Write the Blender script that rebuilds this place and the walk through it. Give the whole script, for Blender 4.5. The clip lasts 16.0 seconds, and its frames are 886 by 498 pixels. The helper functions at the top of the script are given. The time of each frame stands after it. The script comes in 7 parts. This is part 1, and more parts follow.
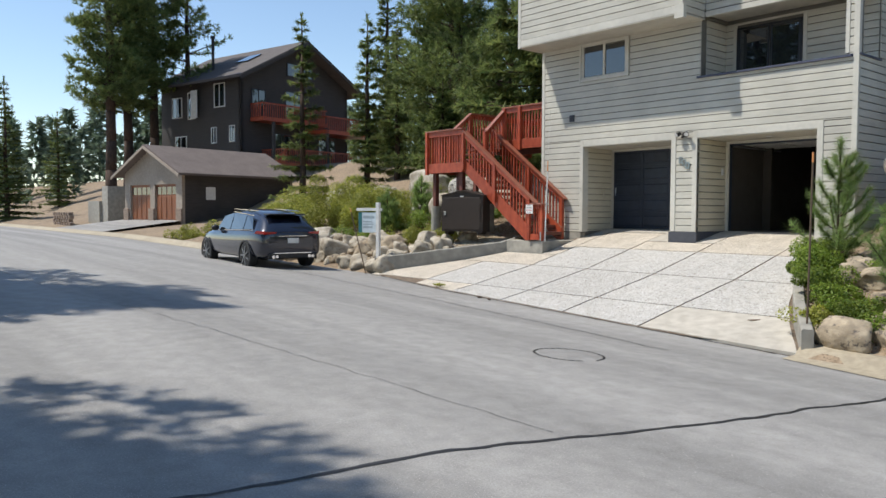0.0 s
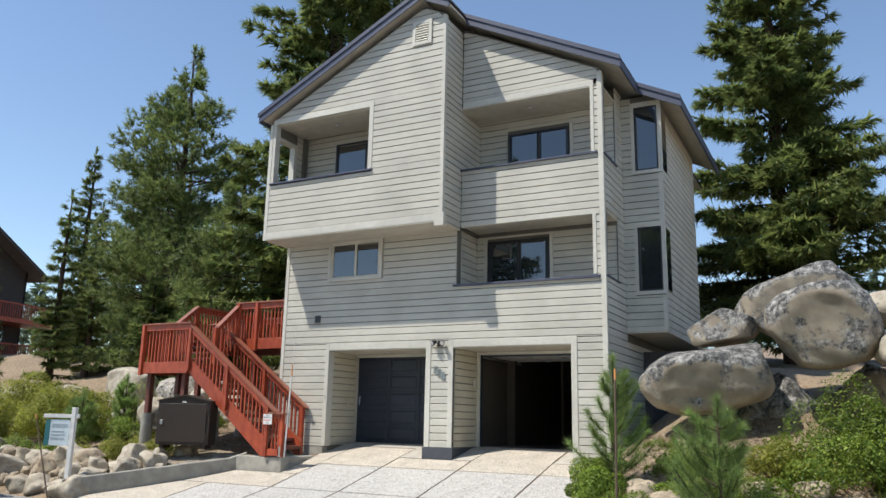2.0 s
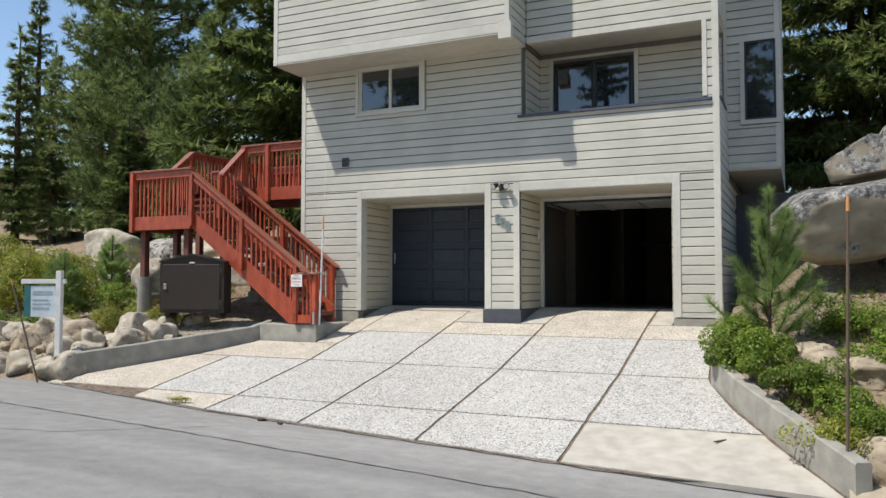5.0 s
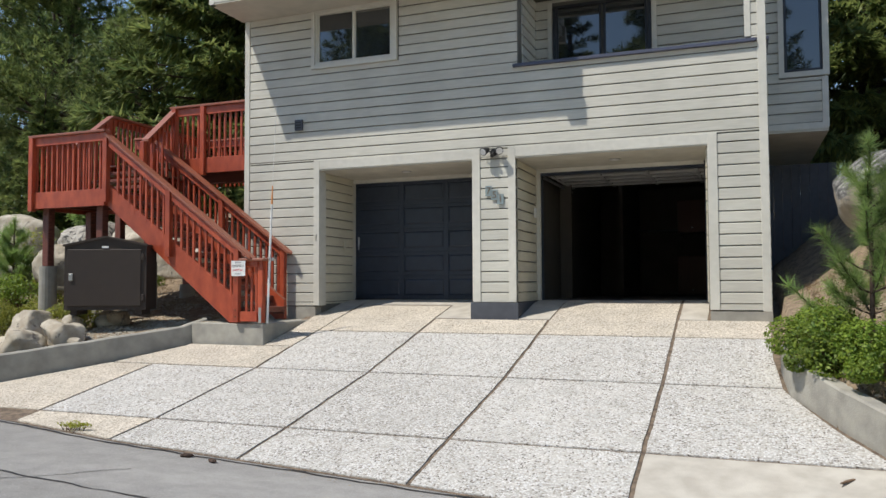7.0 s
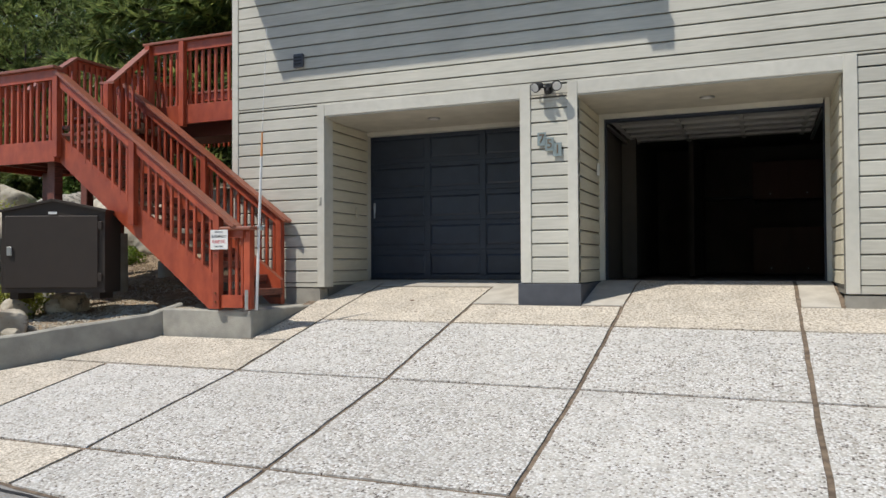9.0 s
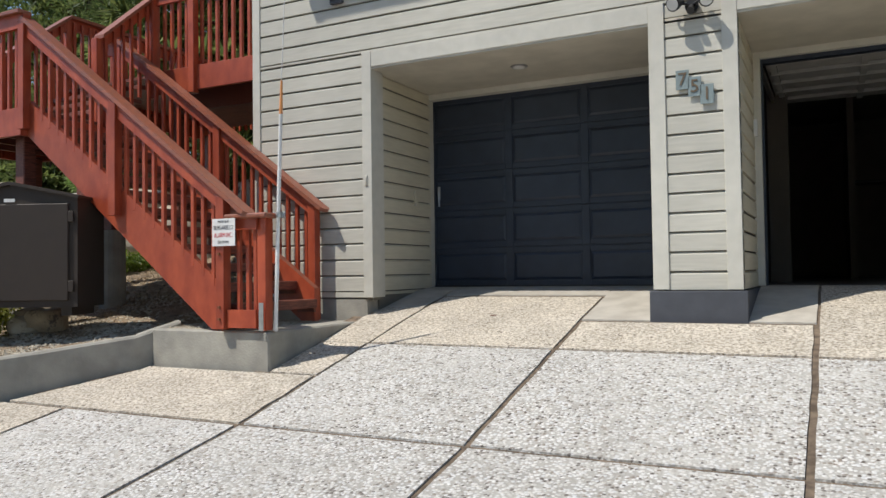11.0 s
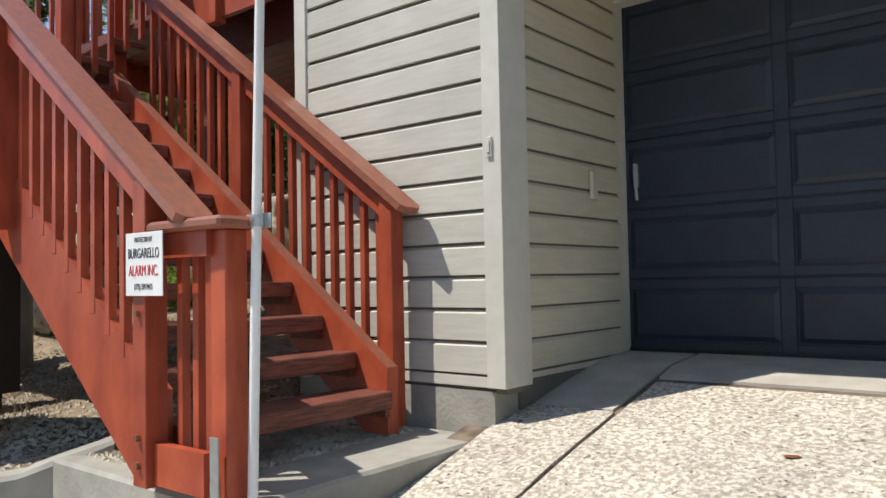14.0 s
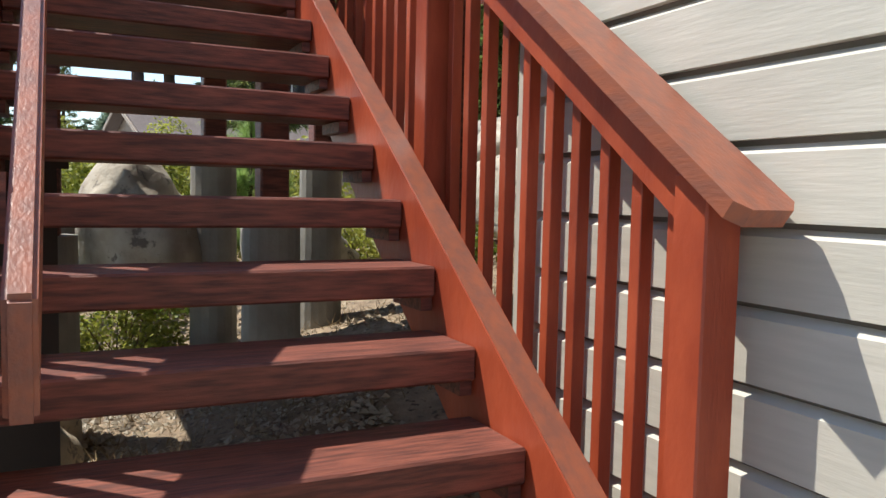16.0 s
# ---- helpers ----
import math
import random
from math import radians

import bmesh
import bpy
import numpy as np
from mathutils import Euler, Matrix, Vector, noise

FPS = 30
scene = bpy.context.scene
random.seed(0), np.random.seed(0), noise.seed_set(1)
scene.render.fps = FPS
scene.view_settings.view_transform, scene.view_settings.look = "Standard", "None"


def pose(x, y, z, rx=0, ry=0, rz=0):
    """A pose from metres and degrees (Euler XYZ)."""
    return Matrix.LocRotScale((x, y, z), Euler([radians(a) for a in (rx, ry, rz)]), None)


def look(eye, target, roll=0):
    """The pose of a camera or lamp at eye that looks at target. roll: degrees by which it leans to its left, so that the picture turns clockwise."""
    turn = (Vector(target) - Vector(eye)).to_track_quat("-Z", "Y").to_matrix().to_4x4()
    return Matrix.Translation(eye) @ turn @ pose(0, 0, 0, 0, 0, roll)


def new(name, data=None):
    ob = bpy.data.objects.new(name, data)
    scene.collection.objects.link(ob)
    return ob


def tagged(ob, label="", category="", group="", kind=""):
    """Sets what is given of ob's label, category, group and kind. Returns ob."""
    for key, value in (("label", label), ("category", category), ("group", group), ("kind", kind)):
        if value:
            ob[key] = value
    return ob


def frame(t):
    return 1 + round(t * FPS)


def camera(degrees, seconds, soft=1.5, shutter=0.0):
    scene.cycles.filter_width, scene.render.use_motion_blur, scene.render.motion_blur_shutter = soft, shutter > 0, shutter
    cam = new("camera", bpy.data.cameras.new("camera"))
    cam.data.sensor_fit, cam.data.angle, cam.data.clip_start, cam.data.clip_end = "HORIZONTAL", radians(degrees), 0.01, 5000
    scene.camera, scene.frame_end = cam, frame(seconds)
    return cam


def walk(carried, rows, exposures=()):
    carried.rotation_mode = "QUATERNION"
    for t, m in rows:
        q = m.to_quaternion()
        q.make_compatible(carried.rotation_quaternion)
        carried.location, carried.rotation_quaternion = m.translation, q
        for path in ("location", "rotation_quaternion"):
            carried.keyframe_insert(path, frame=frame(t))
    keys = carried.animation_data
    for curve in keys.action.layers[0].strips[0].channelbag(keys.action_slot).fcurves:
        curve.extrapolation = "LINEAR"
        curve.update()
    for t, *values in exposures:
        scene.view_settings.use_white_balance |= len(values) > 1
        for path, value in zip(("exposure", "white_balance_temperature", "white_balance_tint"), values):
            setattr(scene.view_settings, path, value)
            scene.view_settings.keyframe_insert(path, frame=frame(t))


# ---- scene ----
cam = camera(59.5, 16.0)
PATH = [
    (0, (13.52, -16.459, 0.454), (11.999, -15.164, 0.358), 0.2),
    (0.5, (13.145, -16.313, 0.449), (11.842, -14.796, 0.452), 0.3),
    (1, (12.584, -16.128, 0.493), (11.424, -14.504, 0.62), 1.2),
    (1.5, (11.952, -15.953, 0.561), (10.924, -14.26, 0.836), 1.5),
    (2, (11.366, -15.775, 0.583), (10.46, -14.045, 1.015), 1.2),
    (2.5, (10.704, -15.51, 0.625), (9.91, -13.754, 1.16), 0.1),
    (3, (10.224, -15.248, 0.616), (9.477, -13.466, 1.129), -0.7),
    (3.5, (9.687, -14.932, 0.609), (8.952, -13.109, 0.979), -0.8),
    (4, (9.105, -14.546, 0.561), (8.347, -12.708, 0.779), -0.4),
    (4.5, (8.556, -14.188, 0.51), (7.739, -12.367, 0.635), -0.0),
    (4.7, (8.404, -14.041, 0.49), (7.564, -12.228, 0.587), 0.1),
    (6.8, (6.722, -11.58, 0.287), (5.993, -9.719, 0.378), -0.3),
    (7, (6.596, -11.409, 0.28), (5.881, -9.543, 0.37), -0.3),
    (7.5, (6.252, -10.803, 0.269), (5.559, -8.929, 0.353), -0.4),
    (8, (5.962, -10.207, 0.261), (5.26, -8.336, 0.33), -0.4),
    (8.5, (5.677, -9.602, 0.27), (4.949, -7.74, 0.314), -0.4),
    (9, (5.39, -8.982, 0.238), (4.631, -7.132, 0.275), -0.3),
    (9.2, (5.263, -8.744, 0.253), (4.488, -6.901, 0.289), -0.2),
    (11.3, (3.866, -6.185, 0.169), (2.94, -4.414, 0.24), -0.8),
    (11.5, (3.735, -5.968, 0.183), (2.791, -4.207, 0.27), -0.7),
    (12, (3.374, -5.315, 0.124), (2.374, -3.587, 0.245), -0.9),
    (12.5, (3.011, -4.689, 0.146), (1.965, -2.99, 0.287), -1.0),
    (13, (2.651, -4.11, 0.216), (1.54, -2.454, 0.361), -1.1),
    (13.5, (2.341, -3.544, 0.33), (1.166, -1.929, 0.448), -1.2),
    (14, (2.106, -3.039, 0.449), (0.841, -1.492, 0.531), -1.1),
    (14.5, (1.789, -2.496, 0.569), (0.413, -1.045, 0.586), -0.4),
    (15, (1.415, -2.01, 0.686), (-0.096, -0.699, 0.64), 0.7),
    (15.5, (0.931, -1.607, 0.745), (-0.723, -0.487, 0.646), 1.5),
    (16, (0.478, -1.215, 0.837), (-1.314, -0.339, 0.698), 1.2),
]
walk(cam, [(t, look(eye, target, roll)) for t, eye, target, roll in PATH],
     exposures=((0, 0.1), (3, 0.28), (5, 0.12), (8, 0.0), (10, -0.04), (12, -0.04), (12.5, 0.04), (13, 0.22), (13.5, 0.28), (14.5, 0.40), (15, 0.62), (15.5, 0.46), (16, 0.6)))

# ---- light ----
SUN_AZ, SUN_EL = radians(-134), radians(59)   # azimuth from +x, anticlockwise
world = bpy.data.worlds.new("sky")
scene.world = world
world.use_nodes = True
wn = world.node_tree
sky = wn.nodes.new("ShaderNodeTexSky")
sky.sky_type, sky.sun_disc = "NISHITA", False
sky.sun_elevation, sky.sun_rotation = SUN_EL, radians(90) - SUN_AZ
sky.altitude, sky.air_density, sky.dust_density, sky.ozone_density = 1900, 1.3, 0.4, 1.5
wn.links.new(sky.outputs[0], wn.nodes["Background"].inputs[0])
wn.nodes["Background"].inputs[1].default_value = 0.15
sun_way = Vector((math.cos(SUN_AZ) * math.cos(SUN_EL), math.sin(SUN_AZ) * math.cos(SUN_EL), math.sin(SUN_EL)))
sun = new("sun", bpy.data.lights.new("sun", "SUN"))
sun.data.energy, sun.data.angle, sun.data.color = 4.6, radians(0.5), (1.0, 0.95, 0.87)
sun.matrix_world = look(tuple(sun_way * 60), (0, 0, 0))


# ---- materials ----
def mat(name, color, rough=0.6, metal=0.0, color2=None, scale=8.0, stretch=(1, 1, 1), bump=0.0, bump_scale=40.0,
        mix_lo=0.35, mix_hi=0.65, random_value=0.0, spot=None, spot_scale=60.0, spot_at=0.66, detail=6.0, spec=0.5, coat=0.0, bands=0.0):
    """Principled material: two-scale colour noise, optional speckle and bump, optional tone change from object to object."""
    m = bpy.data.materials.new(name)
    m.use_nodes = True
    nt = m.node_tree
    N, L = nt.nodes, nt.links
    b = N["Principled BSDF"]
    b.inputs["Roughness"].default_value, b.inputs["Metallic"].default_value = rough, metal
    b.inputs["Specular IOR Level"].default_value = spec
    b.inputs["Coat Weight"].default_value = coat
    tc = N.new("ShaderNodeTexCoord")
    geo = N.new("ShaderNodeNewGeometry")
    mp = N.new("ShaderNodeMapping")
    mp.inputs["Scale"].default_value = stretch
    L.new(geo.outputs["Position"], mp.inputs[0])
    col = None
    c1, c2 = (*color, 1), (*(color2 or tuple(c * 0.86 for c in color)), 1)
    n1 = N.new("ShaderNodeTexNoise")
    n1.inputs["Scale"].default_value, n1.inputs["Detail"].default_value = scale, detail
    L.new(mp.outputs[0], n1.inputs["Vector"])
    r = N.new("ShaderNodeValToRGB")
    r.color_ramp.elements[0].position, r.color_ramp.elements[1].position = mix_lo, mix_hi
    r.color_ramp.elements[0].color, r.color_ramp.elements[1].color = c1, c2
    L.new(n1.outputs["Fac"], r.inputs[0])
    col = r.outputs[0]
    n2 = N.new("ShaderNodeTexNoise")
    n2.inputs["Scale"].default_value, n2.inputs["Detail"].default_value = scale * 0.07, 3
    L.new(geo.outputs["Position"], n2.inputs["Vector"])
    mr = N.new("ShaderNodeMapRange")
    mr.inputs["From Min"].default_value, mr.inputs["From Max"].default_value = 0.3, 0.7
    mr.inputs["To Min"].default_value, mr.inputs["To Max"].default_value = 0.88, 1.1
    L.new(n2.outputs["Fac"], mr.inputs["Value"])
    value = mr.outputs[0]
    if random_value:
        oi = N.new("ShaderNodeObjectInfo")
        m2 = N.new("ShaderNodeMapRange")
        m2.inputs["To Min"].default_value, m2.inputs["To Max"].default_value = 1 - random_value, 1 + random_value
        L.new(oi.outputs["Random"], m2.inputs["Value"])
        mu = N.new("ShaderNodeMath")
        mu.operation = "MULTIPLY"
        L.new(value, mu.inputs[0]), L.new(m2.outputs[0], mu.inputs[1])
        value = mu.outputs[0]
    if bands:
        m3 = N.new("ShaderNodeMapping")
        m3.inputs["Scale"].default_value, m3.inputs["Rotation"].default_value = (0.06, 1.1, 1), (0, 0, 0.09)
        nn = N.new("ShaderNodeTexNoise")
        nn.inputs["Scale"].default_value, nn.inputs["Detail"].default_value = 1.0, 5
        r3 = N.new("ShaderNodeMapRange")
        r3.inputs["From Min"].default_value, r3.inputs["From Max"].default_value = 0.35, 0.65
        r3.inputs["To Min"].default_value, r3.inputs["To Max"].default_value = 1 - bands, 1 + bands
        mu3 = N.new("ShaderNodeMath")
        mu3.operation = "MULTIPLY"
        L.new(geo.outputs["Position"], m3.inputs[0]), L.new(m3.outputs[0], nn.inputs["Vector"]), L.new(nn.outputs["Fac"], r3.inputs["Value"])
        L.new(value, mu3.inputs[0]), L.new(r3.outputs[0], mu3.inputs[1])
        value = mu3.outputs[0]
    hsv = N.new("ShaderNodeHueSaturation")
    L.new(value, hsv.inputs["Value"]), L.new(col, hsv.inputs["Color"])
    col = hsv.outputs[0]
    if spot:
        ns = N.new("ShaderNodeTexNoise")
        ns.inputs["Scale"].default_value, ns.inputs["Detail"].default_value = spot_scale, 3
        L.new(geo.outputs["Position"], ns.inputs["Vector"])
        rs = N.new("ShaderNodeValToRGB")
        rs.color_ramp.elements[0].position, rs.color_ramp.elements[1].position = spot_at, spot_at + 0.05
        L.new(ns.outputs["Fac"], rs.inputs[0])
        mx = N.new("ShaderNodeMix")
        mx.data_type = "RGBA"
        L.new(rs.outputs[0], mx.inputs["Factor"]), L.new(col, mx.inputs["A"])
        mx.inputs["B"].default_value = (*spot, 1)
        col = mx.outputs["Result"]
    L.new(col, b.inputs["Base Color"])
    if bump:
        nb = N.new("ShaderNodeTexNoise")
        nb.inputs["Scale"].default_value, nb.inputs["Detail"].default_value = bump_scale, 5
        L.new(mp.outputs[0], nb.inputs["Vector"])
        bp = N.new("ShaderNodeBump")
        bp.inputs["Strength"].default_value, bp.inputs["Distance"].default_value = 1.0, bump
        L.new(nb.outputs["Fac"], bp.inputs["Height"])
        L.new(bp.outputs[0], b.inputs["Normal"])
    return m


def glass_mat(name, tint, rough=0.02):
    m = mat(name, tint, rough, spec=0.9, coat=1.0)
    m.node_tree.nodes["Principled BSDF"].inputs["Coat Roughness"].default_value = 0.02
    return m


M = dict(
    siding=mat("painted_siding", (0.56, 0.535, 0.46), 0.6, color2=(0.50, 0.48, 0.41), scale=14, stretch=(0.3, 0.3, 3), bump=0.0007, bump_scale=45, random_value=0.035),
    trim=mat("painted_trim", (0.60, 0.575, 0.50), 0.55, color2=(0.55, 0.53, 0.46), scale=9, bump=0.001),
    soffit=mat("painted_soffit", (0.55, 0.51, 0.42), 0.65, scale=4, bump=0.001),
    skirt=mat("slate_grey_paint", (0.075, 0.08, 0.095), 0.6, scale=10, bump=0.001),
    fascia=mat("dark_fascia_paint", (0.072, 0.082, 0.125), 0.5, scale=8),
    roofing=mat("asphalt_shingle", (0.12, 0.105, 0.10), 0.9, scale=30, bump=0.006, random_value=0.12),
    door=mat("navy_garage_paint", (0.017, 0.025, 0.042), 0.42, color2=(0.023, 0.032, 0.052), scale=6, bump=0.0006, bump_scale=120),
    red=mat("red_stained_timber", (0.42, 0.078, 0.03), 0.45, color2=(0.29, 0.046, 0.018), scale=5, stretch=(1.5, 3, 0.8), bump=0.0015, bump_scale=35, random_value=0.12),
    red_dark=mat("weathered_red_tread", (0.23, 0.066, 0.040), 0.55, color2=(0.085, 0.024, 0.016), scale=9, stretch=(9, 0.9, 9), bump=0.002, bump_scale=25, random_value=0.12),
    cap=mat("worn_red_rail_cap", (0.23, 0.085, 0.055), 0.42, color2=(0.33, 0.10, 0.05), scale=7, stretch=(1, 5, 5), bump=0.001, bump_scale=30, random_value=0.06),
    concrete=mat("cast_concrete", (0.36, 0.34, 0.29), 0.85, color2=(0.27, 0.255, 0.22), scale=5, bump=0.004, bump_scale=45),
    aggregate=mat("exposed_aggregate", (0.66, 0.63, 0.57), 0.85, color2=(0.40, 0.37, 0.32), scale=42, mix_lo=0.44, mix_hi=0.56, bump=0.02, bump_scale=45, random_value=0.05, spot=(0.13, 0.11, 0.09), spot_scale=30, spot_at=0.62),
    smooth=mat("smooth_concrete", (0.50, 0.465, 0.40), 0.8, color2=(0.40, 0.365, 0.31), scale=5, bump=0.003, bump_scale=70),
    joint=mat("joint_wood", (0.20, 0.15, 0.105), 0.9, color2=(0.09, 0.065, 0.045), scale=12, bump=0.004),
    asphalt=mat("road_asphalt", (0.31, 0.30, 0.28), 0.85, color2=(0.245, 0.235, 0.222), scale=70, bump=0.006, bump_scale=160, spot=(0.44, 0.42, 0.39), spot_scale=90, spot_at=0.64, bands=0.16),
    dirt=mat("granite_sand", (0.33, 0.25, 0.165), 0.95, color2=(0.20, 0.145, 0.095), scale=9, bump=0.02, bump_scale=30, spot=(0.10, 0.075, 0.05), spot_scale=26, spot_at=0.6),
    grit=mat("grey_gravel", (0.26, 0.235, 0.20), 0.95, color2=(0.13, 0.115, 0.10), scale=40, bump=0.02, bump_scale=50),
    box=mat("brown_powder_coat", (0.036, 0.024, 0.017), 0.62, scale=6, bump=0.0003, bump_scale=200),
    bark=mat("pine_bark", (0.09, 0.055, 0.038), 0.95, color2=(0.045, 0.03, 0.022), scale=6, stretch=(3, 3, 0.6), bump=0.03, bump_scale=9),
    dark_glass=glass_mat("window_glass", (0.02, 0.025, 0.03)),
    black=mat("black_plastic", (0.015, 0.015, 0.016), 0.5),
    white=mat("white_paint", (0.78, 0.77, 0.74), 0.5, scale=6),
    steel=mat("brushed_steel", (0.55, 0.55, 0.55), 0.35, metal=1.0, scale=30),
)

def pebble_mat(name, stones, paste, size=46.0, wear=0.5):
    """Exposed aggregate: small round stones of several colours set in worn cement."""
    m = mat(name, paste, 0.88, color2=tuple(c * 0.8 for c in paste), scale=5, random_value=0.06)
    nt = m.node_tree
    N, L = nt.nodes, nt.links
    b = N["Principled BSDF"]
    cement = b.inputs["Base Color"].links[0].from_socket
    geo = N.new("ShaderNodeNewGeometry")
    jig = N.new("ShaderNodeTexNoise")
    jig.inputs["Scale"].default_value = 30
    add = N.new("ShaderNodeVectorMath")
    add.operation = "MULTIPLY_ADD"
    add.inputs[1].default_value = (0.012, 0.012, 0.012)
    L.new(geo.outputs["Position"], jig.inputs["Vector"])
    L.new(jig.outputs["Color"], add.inputs[0]), L.new(geo.outputs["Position"], add.inputs[2])
    v = N.new("ShaderNodeTexVoronoi")
    v.inputs["Scale"].default_value = size
    L.new(add.outputs[0], v.inputs["Vector"])
    sep = N.new("ShaderNodeSeparateColor")
    L.new(v.outputs["Color"], sep.inputs[0])
    ramp = N.new("ShaderNodeValToRGB")
    ramp.color_ramp.interpolation = "CONSTANT"
    cr = ramp.color_ramp.elements
    cr[0].position, cr[0].color = 0.0, (*stones[0], 1)
    cr[1].position, cr[1].color = 1.0 / len(stones), (*stones[1], 1)
    for i, c in enumerate(stones[2:]):
        e = cr.new((i + 2) / len(stones))
        e.color = (*c, 1)
    L.new(sep.outputs[0], ramp.inputs[0])
    edge = N.new("ShaderNodeMapRange")
    edge.inputs["From Min"].default_value, edge.inputs["From Max"].default_value = 0.42, 0.58
    L.new(v.outputs["Distance"], edge.inputs["Value"])
    patch = N.new("ShaderNodeTexNoise")
    patch.inputs["Scale"].default_value, patch.inputs["Detail"].default_value = 2.2, 5
    L.new(geo.outputs["Position"], patch.inputs["Vector"])
    pr = N.new("ShaderNodeMapRange")
    pr.inputs["From Min"].default_value, pr.inputs["From Max"].default_value = 0.35, 0.72
    pr.inputs["To Max"].default_value = wear
    L.new(patch.outputs["Fac"], pr.inputs["Value"])
    mx = N.new("ShaderNodeMath")
    mx.operation = "MAXIMUM"
    L.new(edge.outputs[0], mx.inputs[0]), L.new(pr.outputs[0], mx.inputs[1])
    mix = N.new("ShaderNodeMix")
    mix.data_type = "RGBA"
    L.new(mx.outputs[0], mix.inputs["Factor"]), L.new(ramp.outputs[0], mix.inputs["A"]), L.new(cement, mix.inputs["B"])
    L.new(mix.outputs["Result"], b.inputs["Base Color"])
    bp = N.new("ShaderNodeBump")
    bp.invert = True
    bp.inputs["Distance"].default_value = 0.006
    L.new(v.outputs["Distance"], bp.inputs["Height"]), L.new(bp.outputs[0], b.inputs["Normal"])
    return m


M["aggregate"] = pebble_mat("exposed_aggregate", ((0.68, 0.665, 0.64), (0.53, 0.51, 0.47), (0.60, 0.585, 0.56), (0.62, 0.59, 0.55), (0.40, 0.37, 0.33), (0.56, 0.56, 0.555), (0.62, 0.61, 0.59), (0.085, 0.065, 0.055), (0.66, 0.65, 0.63), (0.24, 0.20, 0.165)), (0.45, 0.43, 0.39))
M["aggregate_tan"] = pebble_mat("worn_aggregate", ((0.58, 0.56, 0.55), (0.46, 0.45, 0.43), (0.53, 0.52, 0.50), (0.55, 0.53, 0.52), (0.34, 0.33, 0.32), (0.50, 0.49, 0.47), (0.10, 0.10, 0.09), (0.57, 0.55, 0.54)), (0.47, 0.46, 0.44), 46.0, 0.7)
M.update(
    siding_gap=mat("siding_groove", (0.16, 0.15, 0.125), 0.8, scale=8),
    siding_warm=mat("cream_siding", (0.60, 0.55, 0.42), 0.6, color2=(0.55, 0.50, 0.38), scale=14, stretch=(0.3, 0.3, 3), bump=0.0007, bump_scale=45, random_value=0.03),
    aggregate_tan=mat("worn_aggregate", (0.63, 0.57, 0.48), 0.85, color2=(0.38, 0.33, 0.26), scale=42, mix_lo=0.43, mix_hi=0.57, bump=0.018, bump_scale=45, random_value=0.04, spot=(0.16, 0.13, 0.10), spot_scale=30, spot_at=0.63),
    frame_dark=mat("dark_window_frame", (0.022, 0.024, 0.03), 0.4, scale=5),
    # Plaster darkened so its colour carries the shade inside the garage.
    room=mat("shaded_garage_plaster", (0.10, 0.085, 0.07), 0.9, scale=3),
    pale=mat("pale_door_back", (0.40, 0.39, 0.37), 0.6, scale=5),
    cabinet_wood=mat("reddish_wood", (0.10, 0.03, 0.014), 0.5, scale=6, stretch=(1, 1, 0.2)),
    tile=mat("slate_tile", (0.22, 0.27, 0.27), 0.5, scale=20),
    digit=mat("bronze_digit", (0.14, 0.10, 0.06), 0.5, scale=20),
    orange=mat("orange_tape", (0.72, 0.30, 0.10), 0.6, scale=10),
    sign_red=mat("red_print", (0.65, 0.03, 0.04), 0.5, scale=10),
    sign_ink=mat("black_print", (0.03, 0.03, 0.05), 0.5, scale=10),
    sign_grey=mat("faded_print", (0.35, 0.42, 0.46), 0.5, scale=10),
    sign_teal=mat("teal_print", (0.03, 0.16, 0.17), 0.5, scale=10),
    sign_pale=mat("faded_sign", (0.60, 0.68, 0.72), 0.5, scale=10),
)
M.update(
    steel_dull=mat("galvanised_steel", (0.42, 0.42, 0.40), 0.5, metal=0.7, scale=30),
    rust=mat("rusty_bolt", (0.20, 0.07, 0.03), 0.7, scale=40),
    stake_wood=mat("weathered_stake", (0.13, 0.09, 0.06), 0.8, scale=20),
)
# Floor colour lowered to hold the open garage's indoor shade.
M["room_floor"] = mat("shaded_garage_floor", (0.12, 0.105, 0.09), 0.6, scale=3)
M["twig_wood"] = mat("brown_stick", (0.16, 0.10, 0.06), 0.9, scale=20)


def part(name, bm, material, parent=None, label="", smooth=False):
    me = bpy.data.meshes.new(name)
    bm.normal_update()
    bm.to_mesh(me)
    bm.free()
    me.materials.append(material)
    if smooth:
        me.polygons.foreach_set("use_smooth", [True] * len(me.polygons))
    ob = new(name, me)
    if parent:
        ob.parent = parent
    if label:
        tagged(ob, label)
    return ob


def thing(name, at, label="", category="", group="", kind=""):
    e = new(name)
    e.location = at
    e.empty_display_size = 0.2
    return tagged(e, label, category, group, kind)


def setting(name, bm, material, label="", smooth=False):
    return tagged(part(name, bm, material, None, "", smooth), label, "", "", "structure")


